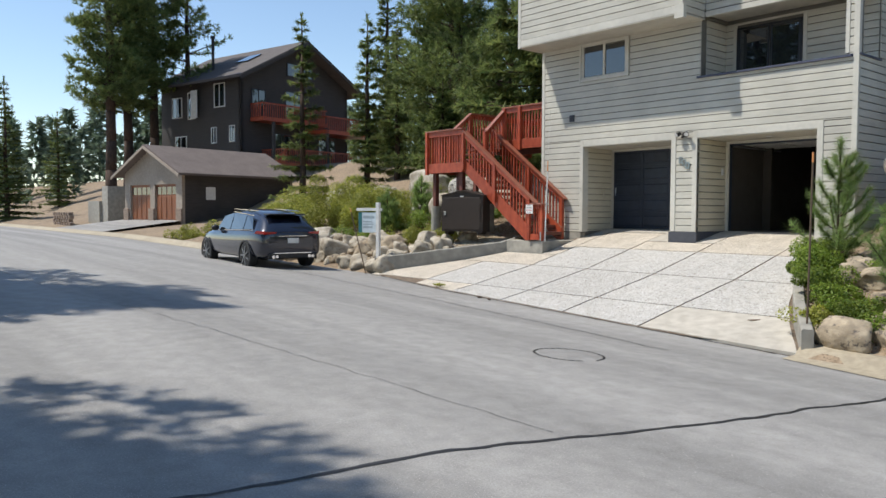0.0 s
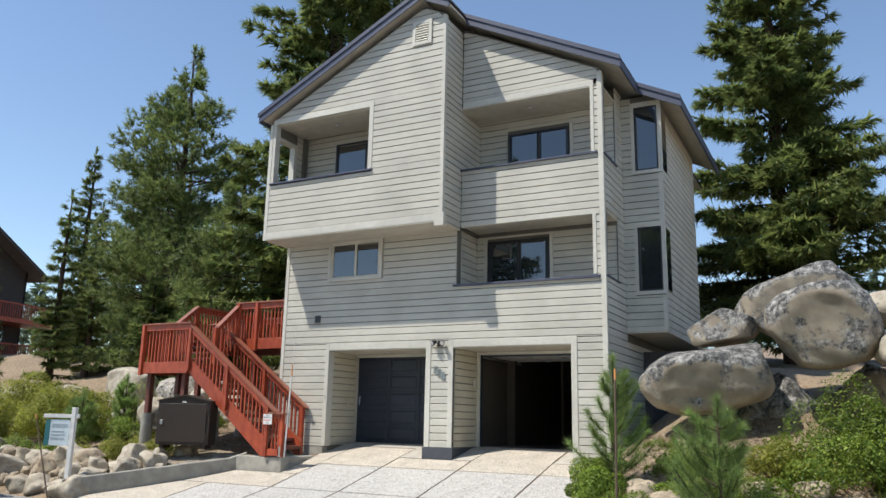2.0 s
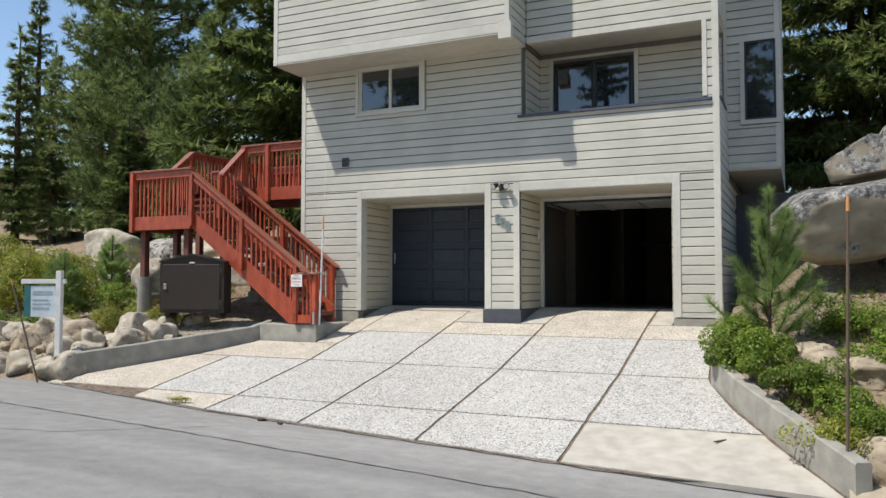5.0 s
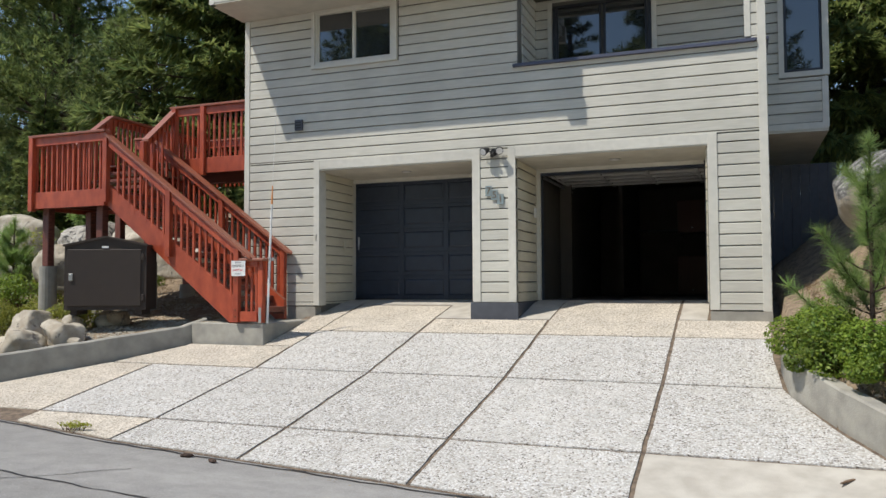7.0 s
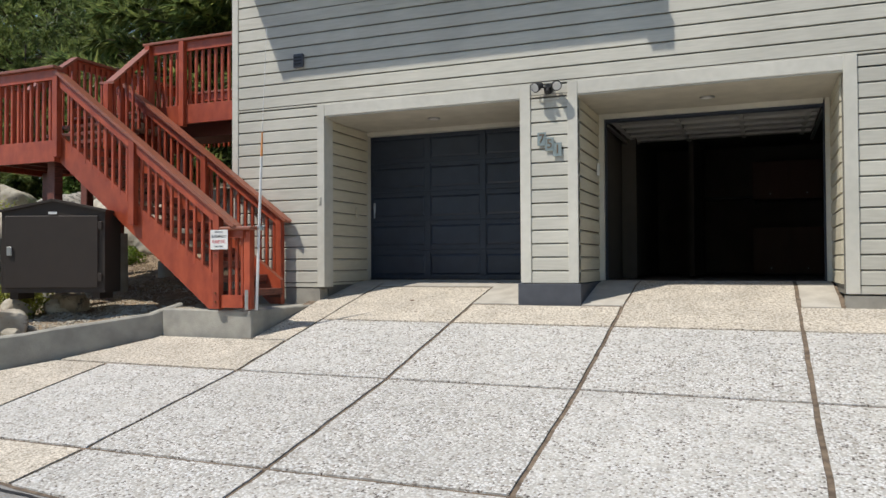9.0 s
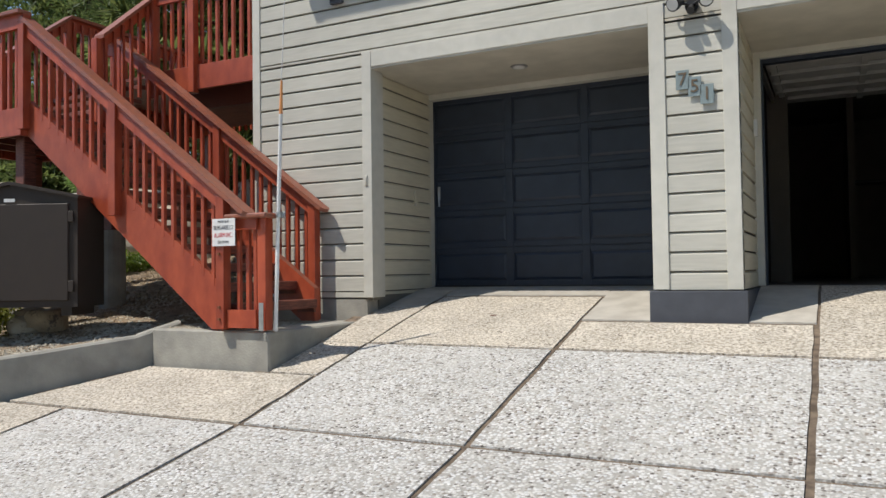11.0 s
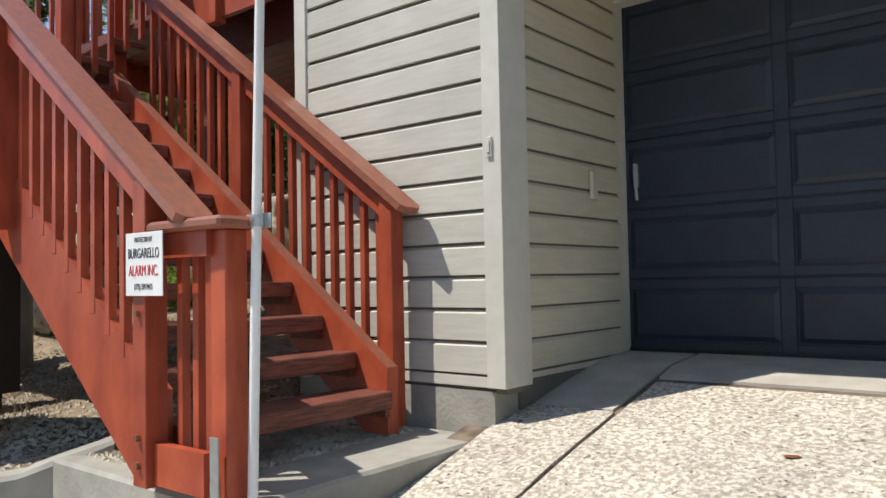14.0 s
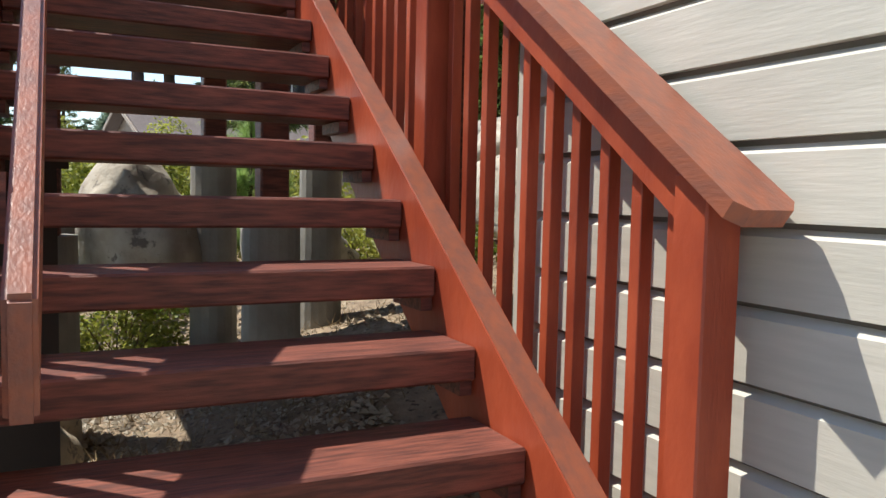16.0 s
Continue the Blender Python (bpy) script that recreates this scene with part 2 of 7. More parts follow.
def box(bm, x0, x1, y0, y1, z0, z1, bevel=0.0, m=None):
    """A box between two corners; m moves it."""
    vs = [bm.verts.new((x, y, z)) for z in (z0, z1) for y in (y0, y1) for x in (x0, x1)]
    fs = [bm.faces.new([vs[i] for i in f]) for f in ((0, 2, 3, 1), (4, 5, 7, 6), (0, 1, 5, 4), (2, 6, 7, 3), (0, 4, 6, 2), (1, 3, 7, 5))]
    if bevel:
        es = list({e for f in fs for e in f.edges})
        r = bmesh.ops.bevel(bm, geom=es, offset=bevel, segments=1, affect="EDGES")
        vs = list({v for f in r["faces"] for v in f.verts} | {v for v in vs if v.is_valid})
    if m is not None:
        for v in vs:
            v.co = m @ v.co
    return vs


def boxes(*specs, bevel=0.0):
    bm = bmesh.new()
    for s in specs:
        box(bm, *s, bevel=bevel)
    return bm


def prism(bm, poly, axis, a, b):
    """A flat polygon drawn out along an axis from a to b. axis 'y': points are (x, z); 'x': (y, z); 'z': (x, y)."""
    def at(p, d):
        return {"y": (p[0], d, p[1]), "x": (d, p[0], p[1]), "z": (p[0], p[1], d)}[axis]
    lo, hi = [bm.verts.new(at(p, a)) for p in poly], [bm.verts.new(at(p, b)) for p in poly]
    n = len(poly)
    bm.faces.new(lo), bm.faces.new(hi[::-1])
    for i in range(n):
        bm.faces.new((lo[i], hi[i], hi[(i + 1) % n], lo[(i + 1) % n]))
    bmesh.ops.recalc_face_normals(bm, faces=bm.faces[:])
    return lo + hi


def rod(bm, a, b, r0, r1=None, n=8):
    """A round bar from a to b."""
    a, b = Vector(a), Vector(b)
    r1 = r0 if r1 is None else r1
    q = (b - a).to_track_quat("Z", "Y")
    ra = [bm.verts.new(a + q @ Vector((r0 * math.cos(i * 2 * math.pi / n), r0 * math.sin(i * 2 * math.pi / n), 0))) for i in range(n)]
    rb = [bm.verts.new(b + q @ Vector((r1 * math.cos(i * 2 * math.pi / n), r1 * math.sin(i * 2 * math.pi / n), 0))) for i in range(n)]
    for i in range(n):
        bm.faces.new((ra[i], ra[(i + 1) % n], rb[(i + 1) % n], rb[i]))
    bm.faces.new(ra[::-1]), bm.faces.new(rb)


def beam(bm, a, b, w, h, up=(0, 0, 1)):
    """A squared bar of width w and height h whose middle line runs from a to b."""
    a, b = Vector(a), Vector(b)
    d = (b - a).normalized()
    s = d.cross(Vector(up)).normalized()
    u = s.cross(d)
    vs = [bm.verts.new(p + s * (i * w / 2) + u * (j * h / 2)) for p in (a, b) for i, j in ((-1, -1), (1, -1), (1, 1), (-1, 1))]
    for f in ((0, 1, 2, 3), (7, 6, 5, 4), (0, 4, 5, 1), (1, 5, 6, 2), (2, 6, 7, 3), (3, 7, 4, 0)):
        bm.faces.new([vs[i] for i in f])
    return vs


# ---- ground ----
def lerp_table(v, table):
    if v <= table[0][0]:
        return table[0][1]
    for (a, p), (b, q) in zip(table, table[1:]):
        if v <= b:
            return p + (q - p) * (v - a) / (b - a)
    return table[-1][1]


EDGE = ((-200, -6.0), (-60, -4.2), (-25, -3.9), (-8, -4.3), (-3.7, -4.25), (0.5, -5.05), (4, -5.35), (8.6, -5.8), (11.6, -6.3), (20, -8), (60, -20), (200, -60))
EDGE_Z = ((-60, -0.65), (-25, -0.85), (-12, -1.05), (-3.7, -1.25), (0.5, -1.34), (8.6, -1.55), (16, -1.72), (60, -2.6))


def edge_y(x):
    return lerp_table(x, EDGE)


def edge_z(x):
    return lerp_table(x, EDGE_Z)


def street_z(x, y):
    return edge_z(x) + min(max(edge_y(x) - y, 0), 7.0) * 0.055


def drive_z(x, y):
    """The driveway's surface, which meets the street along its slanting edge."""
    e = edge_y(x)
    return lerp_table(y, ((e, edge_z(x) + 0.012), (-4.33, -1.22), (-2.4, -0.85), (-0.75, -0.44), (0, -0.25), (1.0, -0.03), (1.4, 0.0), (9, 0.0)))


RIGHT = ((-6.2, 8.85), (-5.8, 8.62), (-4.6, 7.92), (-3.5, 7.38), (-2.5, 7.02), (-1.5, 6.96), (2, 6.96))


def drive_right(y):
    """x of the driveway's right-hand edge at that y."""
    return lerp_table(y, RIGHT)


def ground_z(x, y):
    """The natural ground: street verge, the banks beside the driveway and the slope behind."""
    d = y - edge_y(x)
    ez = edge_z(x)
    if d < 0:
        far = -d - 14
        return (street_z(x, y) + 0.03 * min(far, 40) + noise.noise(Vector((x * 0.3, y * 0.3, 0))) * 0.15) if far > 0 else street_z(x, y) - 0.12
    wall_x = -1.43 - (max(-1.57 - y, 0)) * 0.86
    n = noise.noise(Vector((x * 0.5, y * 0.5, 0))) * 0.16 + noise.noise(Vector((x * 2.1, y * 2.1, 3))) * 0.05
    if wall_x - 0.15 < x < drive_right(y) + 0.1 and y < 1.4:
        if x < -1.3 and y > -1.45:
            return -0.42 + 0.16 * (y + 1.45) + n * 0.15
        return -1.9 if y < -0.3 or x > -0.3 else -0.45
    if -1.4 < x < 6.9 and y < 11:
        return -0.6
    if x >= 6.9:
        k = min(max((x - 7.2) / 1.2, 0), 1)
        z = ez + 0.1 + 0.55 * min(max(d - 0.35, 0), 0.9) + (0.20 + 0.14 * k) * min(max(d - 1.25, 0), 8) + 0.10 * max(d - 9.2, 0)
    else:
        z = ez + 0.05 + 0.38 * min(max(d - 0.3, 0), 1.6) + 0.20 * min(max(d - 1.9, 0), 9) + 0.11 * max(d - 11, 0)
    if x < -12:
        k = min((-12 - x) / 10, 1)
        z = z * (1 - k) + (ez + 0.10 * max(d - 1, 0) + 0.25 * min(max(d - 9, 0), 12)) * k
    z = min(z, 9 + 0.02 * d)
    return z + n * min(d / 1.5, 1)


def spread(lo, hi, fine_lo, fine_hi, step, far=9):
    a = list(np.arange(fine_lo, fine_hi + 1e-6, step))
    left, right = [], []
    s, v = step, fine_lo
    while v > lo:
        s *= 1.25
        v -= s
        left.append(v)
    s, v = step, fine_hi
    while v < hi:
        s *= 1.25
        v += s
        right.append(v)
    return left[::-1] + a + right


def sheet(name, xs, ys, fz, material, keep=None, kind="structure", label=""):
    bm = bmesh.new()
    vs = {}
    for i, x in enumerate(xs):
        for j, y in enumerate(ys):
            vs[i, j] = bm.verts.new((x, y, fz(x, y)))
    for i in range(len(xs) - 1):
        for j in range(len(ys) - 1):
            if keep is None or keep((xs[i] + xs[i + 1]) / 2, (ys[j] + ys[j + 1]) / 2):
                bm.faces.new((vs[i, j], vs[i + 1, j], vs[i + 1, j + 1], vs[i, j + 1]))
    return setting(name, bm, material, label, smooth=True)


sheet("ground", spread(-1500, 1500, -24, 22, 0.35), spread(-1200, 1500, -10, 14, 0.35), ground_z, M["dirt"], label="sandy brown hillside soil with dry needles")

bm = bmesh.new()
rows = []
for x in spread(-190, 60, -30, 22, 0.6):
    e = edge_y(x)
    wob = 0.03 * noise.noise(Vector((x * 1.7, 0, 5)))
    rows.append([bm.verts.new((x, e - d + (wob if d == 0 else 0), street_z(x, e - d))) for d in (0, 0.5, 1, 2, 3, 4, 5, 6, 7, 9, 11, 14)])
for a, b in zip(rows, rows[1:]):
    for k in range(len(a) - 1):
        bm.faces.new((a[k], a[k + 1], b[k + 1], b[k]))
setting("road", bm, M["asphalt"], "worn grey asphalt street with tar-sealed cracks", smooth=True)


def ribbon(name, pts, width, material, label, lift=0.006, fz=street_z):
    """A thin strip laid on the ground along points (x, y), with ragged edges."""
    bm = bmesh.new()
    rows = []
    fine = []
    for (xa, ya), (xb, yb) in zip(pts, pts[1:]):
        n = max(2, int(math.hypot(xb - xa, yb - ya) / 0.12))
        fine += [(xa + (xb - xa) * i / n, ya + (yb - ya) * i / n) for i in range(n)]
    fine.append(pts[-1])
    for i, (x, y) in enumerate(fine):
        x2, y2 = fine[min(i + 1, len(fine) - 1)]
        x1, y1 = fine[max(i - 1, 0)]
        d = Vector((x2 - x1, y2 - y1, 0)).normalized()
        s = Vector((-d.y, d.x, 0))
        w = width * (0.5 + 0.3 * noise.noise(Vector((x * 5, y * 5, 1))))
        j = 0.05 * noise.noise(Vector((x * 3, y * 3, 7)))
        rows.append([bm.verts.new((x + s.x * (q * w + j), y + s.y * (q * w + j), fz(x + s.x * q * w, y + s.y * q * w) + lift)) for q in (-1, 1)])
    for a, b in zip(rows, rows[1:]):
        bm.faces.new((a[1], a[0], b[0], b[1]))
    return setting(name, bm, material, label)


M["tar"] = mat("crack_tar", (0.022, 0.021, 0.022), 0.6, scale=20, bump=0.002)
ribbon("crack_seal", [(10.45, -6.3), (10.37, -8.0), (10.2, -9.0), (10.06, -10.4), (9.86, -11.5), (9.55, -13.0), (9.25, -15.0), (8.9, -18.5)], 0.04, M["tar"], "dark crack across the asphalt")
ribbon("crack_seal", [(-9, -6.0), (-3, -6.4), (2, -6.7), (5, -7.0), (7.5, -7.3)], 0.02, M["tar"], "thin dark crack along the street")
ribbon("crack_seal", [(-2.5, -8.8), (0.5, -7.6), (1.6, -6.0)], 0.015, M["tar"], "thin dark crack across the asphalt")
ribbon("crack_seal", [(-6, -13.0), (-1.3, -12.9), (1.9, -12.5), (6.4, -12.2), (9.6, -12.0)], 0.007, M["tar"], "thin dark crack along the street")
ribbon("street_joint", [(-3.6, -4.36), (0.5, -5.12), (4, -5.42), (8.3, -5.84)], 0.035, M["tar"], "dark broken joint between driveway and street")
bm = bmesh.new()
for r, c in ((0.42, (7.2, -9.0)),):
    for i in range(26):
        a, b = 2 * math.pi * i / 28, 2 * math.pi * (i + 0.8) / 28
        q = [bm.verts.new((c[0] + rr * math.cos(t), c[1] + rr * math.sin(t), street_z(c[0] + rr * math.cos(t), c[1] + rr * math.sin(t)) + 0.005)) for t, rr in ((a, r), (b, r), (b, r + 0.03), (a, r + 0.03))]
        bm.faces.new(q)
setting("round_crack", bm, M["tar"], "round crack round a buried cover in the asphalt")

# rolled kerb at the right of the driveway and beyond the car
M["kerb"] = mat("kerb_concrete", (0.42, 0.36, 0.26), 0.85, color2=(0.33, 0.28, 0.20), scale=10, bump=0.004)


def kerb(x0, x1, label):
    bm = bmesh.new()
    rows = []
    n = int((x1 - x0) / 0.5)
    for i in range(n + 1):
        x = x0 + (x1 - x0) * i / n
        e, z = edge_y(x), edge_z(x)
        rows.append([bm.verts.new((x, e + dy, z + dz)) for dy, dz in ((-0.38, 0.03), (0.0, 0.035), (0.12, 0.12), (0.28, 0.16), (0.45, 0.16), (0.5, -0.1))])
    for a, b in zip(rows, rows[1:]):
        for k in range(5):
            bm.faces.new((a[k], b[k], b[k + 1], a[k + 1]))
    return setting("kerb", bm, M["kerb"], label, smooth=True)


kerb(8.55, 24, "rolled tan concrete kerb dusted with sand")
kerb(-60, -13, "rolled concrete kerb along the street")

# ---- driveway: separate slabs with timber joints ----
COLS = (0.40, 2.11, 3.93, 5.76)
LEFT_COLS = (-1.35, -3.1)
ROWS = (1.38, -0.75, -2.40, -4.33, None)
drive = tagged(part("driveway", bmesh.new(), M["joint"]), "exposed aggregate concrete driveway in slabs with timber joints", "", "", "structure")
def drive_left(y):
    """x of the retaining wall's foot at that y."""
    return -0.1 if y > -1.47 else (-1.43 if y > -1.6 else -1.43 - (-1.6 - y) * 0.86)


bm = bmesh.new()
gx = [i * 0.25 for i in range(-18, 36)]
gy = [-5.6, -5.3, -5.0, -4.7, -4.33, -3.9, -3.4, -2.9, -2.4, -2.0, -1.6, -1.2, -0.75, -0.4, 0, 0.5, 1.0, 1.4]
gv = {}
for x in gx:
    for y in gy:
        yy = max(y, edge_y(x))
        gv[x, y] = bm.verts.new((x, yy, drive_z(x, yy) - 0.009))
for xa, xb in zip(gx, gx[1:]):
    for ya, yb in zip(gy, gy[1:]):
        if yb > edge_y(xa) and drive_left((ya + yb) / 2) - 0.3 < xa and xb < drive_right((ya + yb) / 2) + 0.35:
            try:
                bm.faces.new((gv[xa, ya], gv[xb, ya], gv[xb, yb], gv[xa, yb]))
            except ValueError:
                pass
bmesh.ops.remove_doubles(bm, verts=bm.verts[:], dist=1e-5)
bm.normal_update()
bm.to_mesh(drive.data)
bm.free()


def slab(x0, x1, y0, y1, material, gap=0.022):
    """A driveway slab following the slope, cut by the street's edge; y0 is the far side."""
    bm = bmesh.new()
    nx, ny = 9, 9
    top = {}
    for i in range(nx + 1):
        for j in range(ny + 1):
            fa = i / nx
            ya = y0 - gap
            xl = (x0(ya) if callable(x0) else x0)
            yb_raw = y1
            y = None
            # far and near ends of this strip of the slab
            xg = xl + gap + ((x1(ya) if callable(x1) else x1) - gap - xl - gap) * fa
            yb = (yb_raw + gap) if yb_raw is not None else edge_y(xg) + 0.03
            y = ya + (yb - ya) * j / ny
            xl = (x0(y) if callable(x0) else x0) + gap
            xr = (x1(y) if callable(x1) else x1) - gap
            x = xl + (xr - xl) * fa
            wob = 0.010 * noise.noise(Vector((x * 5, y * 5, 0)))
            top[i, j] = bm.verts.new((x + wob, y + wob, drive_z(x, y) + 0.004))
    for i in range(nx):
        for j in range(ny):
            bm.faces.new((top[i, j], top[i, j + 1], top[i + 1, j + 1], top[i + 1, j]))
    rim = [top[i, 0] for i in range(nx + 1)] + [top[nx, j] for j in range(1, ny + 1)] + [top[i, ny] for i in range(nx - 1, -1, -1)] + [top[0, j] for j in range(ny - 1, 0, -1)]
    low = [bm.verts.new(v.co - Vector((0, 0, 0.05))) for v in rim]
    for k in range(len(rim)):
        m = (k + 1) % len(rim)
        bm.faces.new((rim[k], rim[m], low[m], low[k]))
    ob = part("slab", bm, material, drive)
    return ob


band = [COLS[i] for i in range(4)]
for r, (ya, yb) in enumerate(((1.38, -0.75), (-0.75, -2.40), (-2.40, -4.33), (-4.33, None))):
    if r == 0:
        xs = [0.0, COLS[0], COLS[1], 2.72]
        slab(-0.09, COLS[0], ya, 0.3, M["smooth"])
        slab(-0.09, COLS[0], 0.3, yb, M["aggregate_tan"], 0.001)
        slab(COLS[0], COLS[1], 0.75, yb, M["aggregate_tan"])
        slab(COLS[1], COLS[2], -0.06, yb, M["aggregate_tan"])
        slab(COLS[0], COLS[1], ya, 0.80, M["smooth"], 0.001)
        slab(COLS[1], 2.70, ya, -0.02, M["smooth"], 0.001)
        slab(3.44, COLS[2], ya, -0.02, M["smooth"], 0.001)
        slab(COLS[2], COLS[3], ya, yb, M["aggregate_tan"])
        slab(COLS[3], 6.18, ya, 0.0, M["smooth"])
        slab(COLS[3], drive_right, 0.0, yb, M["aggregate_tan"], 0.012)
    else:
        left = drive_left
        if r == 1:
            slab(drive_left, COLS[0], ya if ya < -1.5 else -1.5, yb, M["aggregate_tan"])
            slab(-0.09, COLS[0], ya, -1.5, M["aggregate_tan"], 0.012)
        elif r == 2:
            slab(drive_left, LEFT_COLS[0], ya, yb, M["aggregate_tan"])
            slab(LEFT_COLS[0], COLS[0], ya, yb, M["aggregate"])
        else:
            slab(LEFT_COLS[0], COLS[0], ya, yb, M["aggregate_tan"])
        for a, b in zip(COLS, COLS[1:]):
            slab(a, b, ya, yb, M["aggregate"])
        if r == 1:
            slab(COLS[3], drive_right, ya, yb, M["aggregate"])
        elif r == 2:
            slab(COLS[3], drive_right, ya, yb, M["aggregate"])
        else:
            slab(COLS[3], drive_right, ya, yb, M["smooth"])

# retaining wall, block, low wall on the other side
def wall_run(name, pts, tops, thick, base, label):
    bm = bmesh.new()
    rows = []
    for i, ((x, y), t) in enumerate(zip(pts, tops)):
        a, b = pts[max(i - 1, 0)], pts[min(i + 1, len(pts) - 1)]
        d = Vector((b[0] - a[0], b[1] - a[1], 0)).normalized()
        s = Vector((-d.y, d.x, 0)) * thick
        bev = 0.02
        rows.append([bm.verts.new(p) for p in ((x, y, base), (x, y, t - bev), (x + s.x * 0.1, y + s.y * 0.1, t), (x + s.x * 0.9, y + s.y * 0.9, t), (x + s.x, y + s.y, t - bev), (x + s.x, y + s.y, base))])
    for a, b in zip(rows, rows[1:]):
        for k in range(5):
            bm.faces.new((a[k], b[k], b[k + 1], a[k + 1]))
    bm.faces.new(rows[0]), bm.faces.new(rows[-1][::-1])
    bmesh.ops.recalc_face_normals(bm, faces=bm.faces[:])
    return setting(name, bm, M["concrete"], label)


def dense(pts, tops, n=10):
    P, T = [], []
    for (a, b), (s, t) in zip(zip(pts, pts[1:]), zip(tops, tops[1:])):
        for i in range(n):
            f = i / n
            x, y = a[0] + (b[0] - a[0]) * f, a[1] + (b[1] - a[1]) * f
            P.append((x, y)), T.append(s + (t - s) * f + 0.012 * noise.noise(Vector((x * 4, y * 4, 2))))
    P.append(pts[-1]), T.append(tops[-1])
    return P, T


P, T = dense([(-3.72, -4.22), (-1.50, -1.58), (-1.3, -1.25)], [-0.80, -0.36, -0.24])
wall_run("retaining_wall", P, T, 0.17, -1.9, "low weathered cast concrete retaining wall beside the driveway")
P, T = dense([(7.0, -1.9), (7.05, -2.6), (7.42, -3.5), (7.96, -4.6), (8.6, -5.72)], [-0.42, -0.52, -0.70, -0.90, -1.16])
wall_run("low_wall", P[::-1], T[::-1], -0.16, -2.0, "low rough concrete edge wall beside the driveway")
bm = bmesh.new()
box(bm, -1.43, -0.1, -1.47, 0.0, -0.9, -0.3, bevel=0.015)
setting("stair_block", bm, M["concrete"], "cast concrete block at the foot of the stairs")


# ---- house ----
house = thing("house", (2.7, 0, 0), "three-storey pale grey house with lap siding, balconies and two garages", "house")


def place(ob, parent):
    ob.parent = parent
    top = parent
    m = Matrix()
    while top:
        m = top.matrix_basis @ m if top.parent is None else top.matrix_parent_inverse @ top.matrix_basis @ m
        top = top.parent
    ob.matrix_parent_inverse = m.inverted()
    return ob


def hpart(name, bm, material, label="", parent=None):
    return place(part(name, bm, material, None, label), parent or house)


PITCH = 0.161
Z0 = -0.012
BOARD_MESHES = {}


def boards_y(parent, y, x0, x1, z0, z1, clip=None, proud=0.022):
    """Lap boards on a wall that faces -y, y is the boards' face; clip(z) narrows a row to (x0, x1)."""
    k = math.floor((z0 - Z0) / PITCH)
    while Z0 + k * PITCH < z1 - 0.01:
        a, b = max(z0, Z0 + k * PITCH + 0.005), min(z1, Z0 + (k + 1) * PITCH - 0.007)
        k += 1
        xa, xb = x0, x1
        xt0, xt1 = xa, xb
        if clip:
            lo, hi = clip(a), clip(b)
            if not lo or not hi:
                continue
            xa, xb, xt0, xt1 = max(x0, lo[0]), min(x1, lo[1]), max(x0, hi[0]), min(x1, hi[1])
        if xb - xa < 0.03 or b - a < 0.02 or xt1 <= xt0:
            continue
        bv = 0.017 if b - a > 0.1 else 0.002
        vs = [(xa, y + proud, a), (xb, y + proud, a), (xb, y, a), (xa, y, a), (xt1, y, b - bv), (xt0, y, b - bv), (xt1, y + proud, b), (xt0, y + proud, b)]
        me = bpy.data.meshes.new("board")
        me.from_pydata(vs, [], [(0, 1, 2, 3), (3, 2, 4, 5), (5, 4, 6, 7), (0, 3, 5, 7), (1, 6, 4, 2)])
        me.materials.append(M["siding"])
        place(new("board", me), parent)


def boards_x(parent, x, side, y0, y1, z0, z1, proud=0.022, material=None, clip=None):
    """Lap boards on a wall that faces +x (side 1) or -x (side -1)."""
    k = math.floor((z0 - Z0) / PITCH)
    while Z0 + k * PITCH < z1 - 0.01:
        a, b = max(z0, Z0 + k * PITCH + 0.005), min(z1, Z0 + (k + 1) * PITCH - 0.007)
        k += 1
        if b - a < 0.02:
            continue
        bv = 0.017 if b - a > 0.1 else 0.002
        q = x - side * proud
        vs = [(q, y0, a), (q, y1, a), (x, y1, a), (x, y0, a), (x, y1, b - bv), (x, y0, b - bv), (q, y1, b), (q, y0, b)]
        fs = [(0, 1, 2, 3), (3, 2, 4, 5), (5, 4, 6, 7), (0, 3, 5, 7), (1, 6, 4, 2)]
        if side < 0:
            fs = [f[::-1] for f in fs]
        me = bpy.data.meshes.new("board")
        me.from_pydata(vs, [], fs)
        me.materials.append(material or M["siding"])
        place(new("board", me), parent)


def wall_part(specs, label=""):
    """One wall of the house: its backing boxes, the first of which carries the boards."""
    wall = hpart("wall", boxes(specs[0]), M["siding_gap"], label)
    for s in specs[1:]:
        hpart("wall", boxes(s), M["siding_gap"])
    return wall


# street wall, behind the boards
W1 = wall_part([(-1.48, -0.02, 0.022, 0.2, -0.1, 2.36)])
boards_y(W1, 0, -1.40, -0.11, -0.07, 2.36)
W2 = wall_part([(-1.48, 6.96, 0.022, 0.2, 2.36, 3.60)])
boards_y(W2, 0, -1.40, 6.88, 2.375, 3.60)
W3 = wall_part([(-1.48, -0.05, 0.022, 0.2, 3.6, 4.95), (1.35, 3.48, 0.022, 0.2, 3.6, 4.95), (-0.05, 1.35, 0.022, 0.2, 3.6, 4.02), (-0.05, 1.35, 0.022, 0.2, 4.82, 4.95)])
boards_y(W3, 0, -1.40, -0.16, 3.60, 4.95)
boards_y(W3, 0, 1.47, 3.46, 3.60, 4.95)
boards_y(W3, 0, -0.16, 1.47, 3.60, 3.93)
W4 = wall_part([(2.74, 3.40, 0.022, 0.3, -0.02, 2.36)])
boards_y(W4, 0, 2.85, 3.30, 0.0, 2.36)
boards_x(W4, 3.42, 1, 0.02, 1.32, 0.0, 2.2, material=M["siding_warm"])
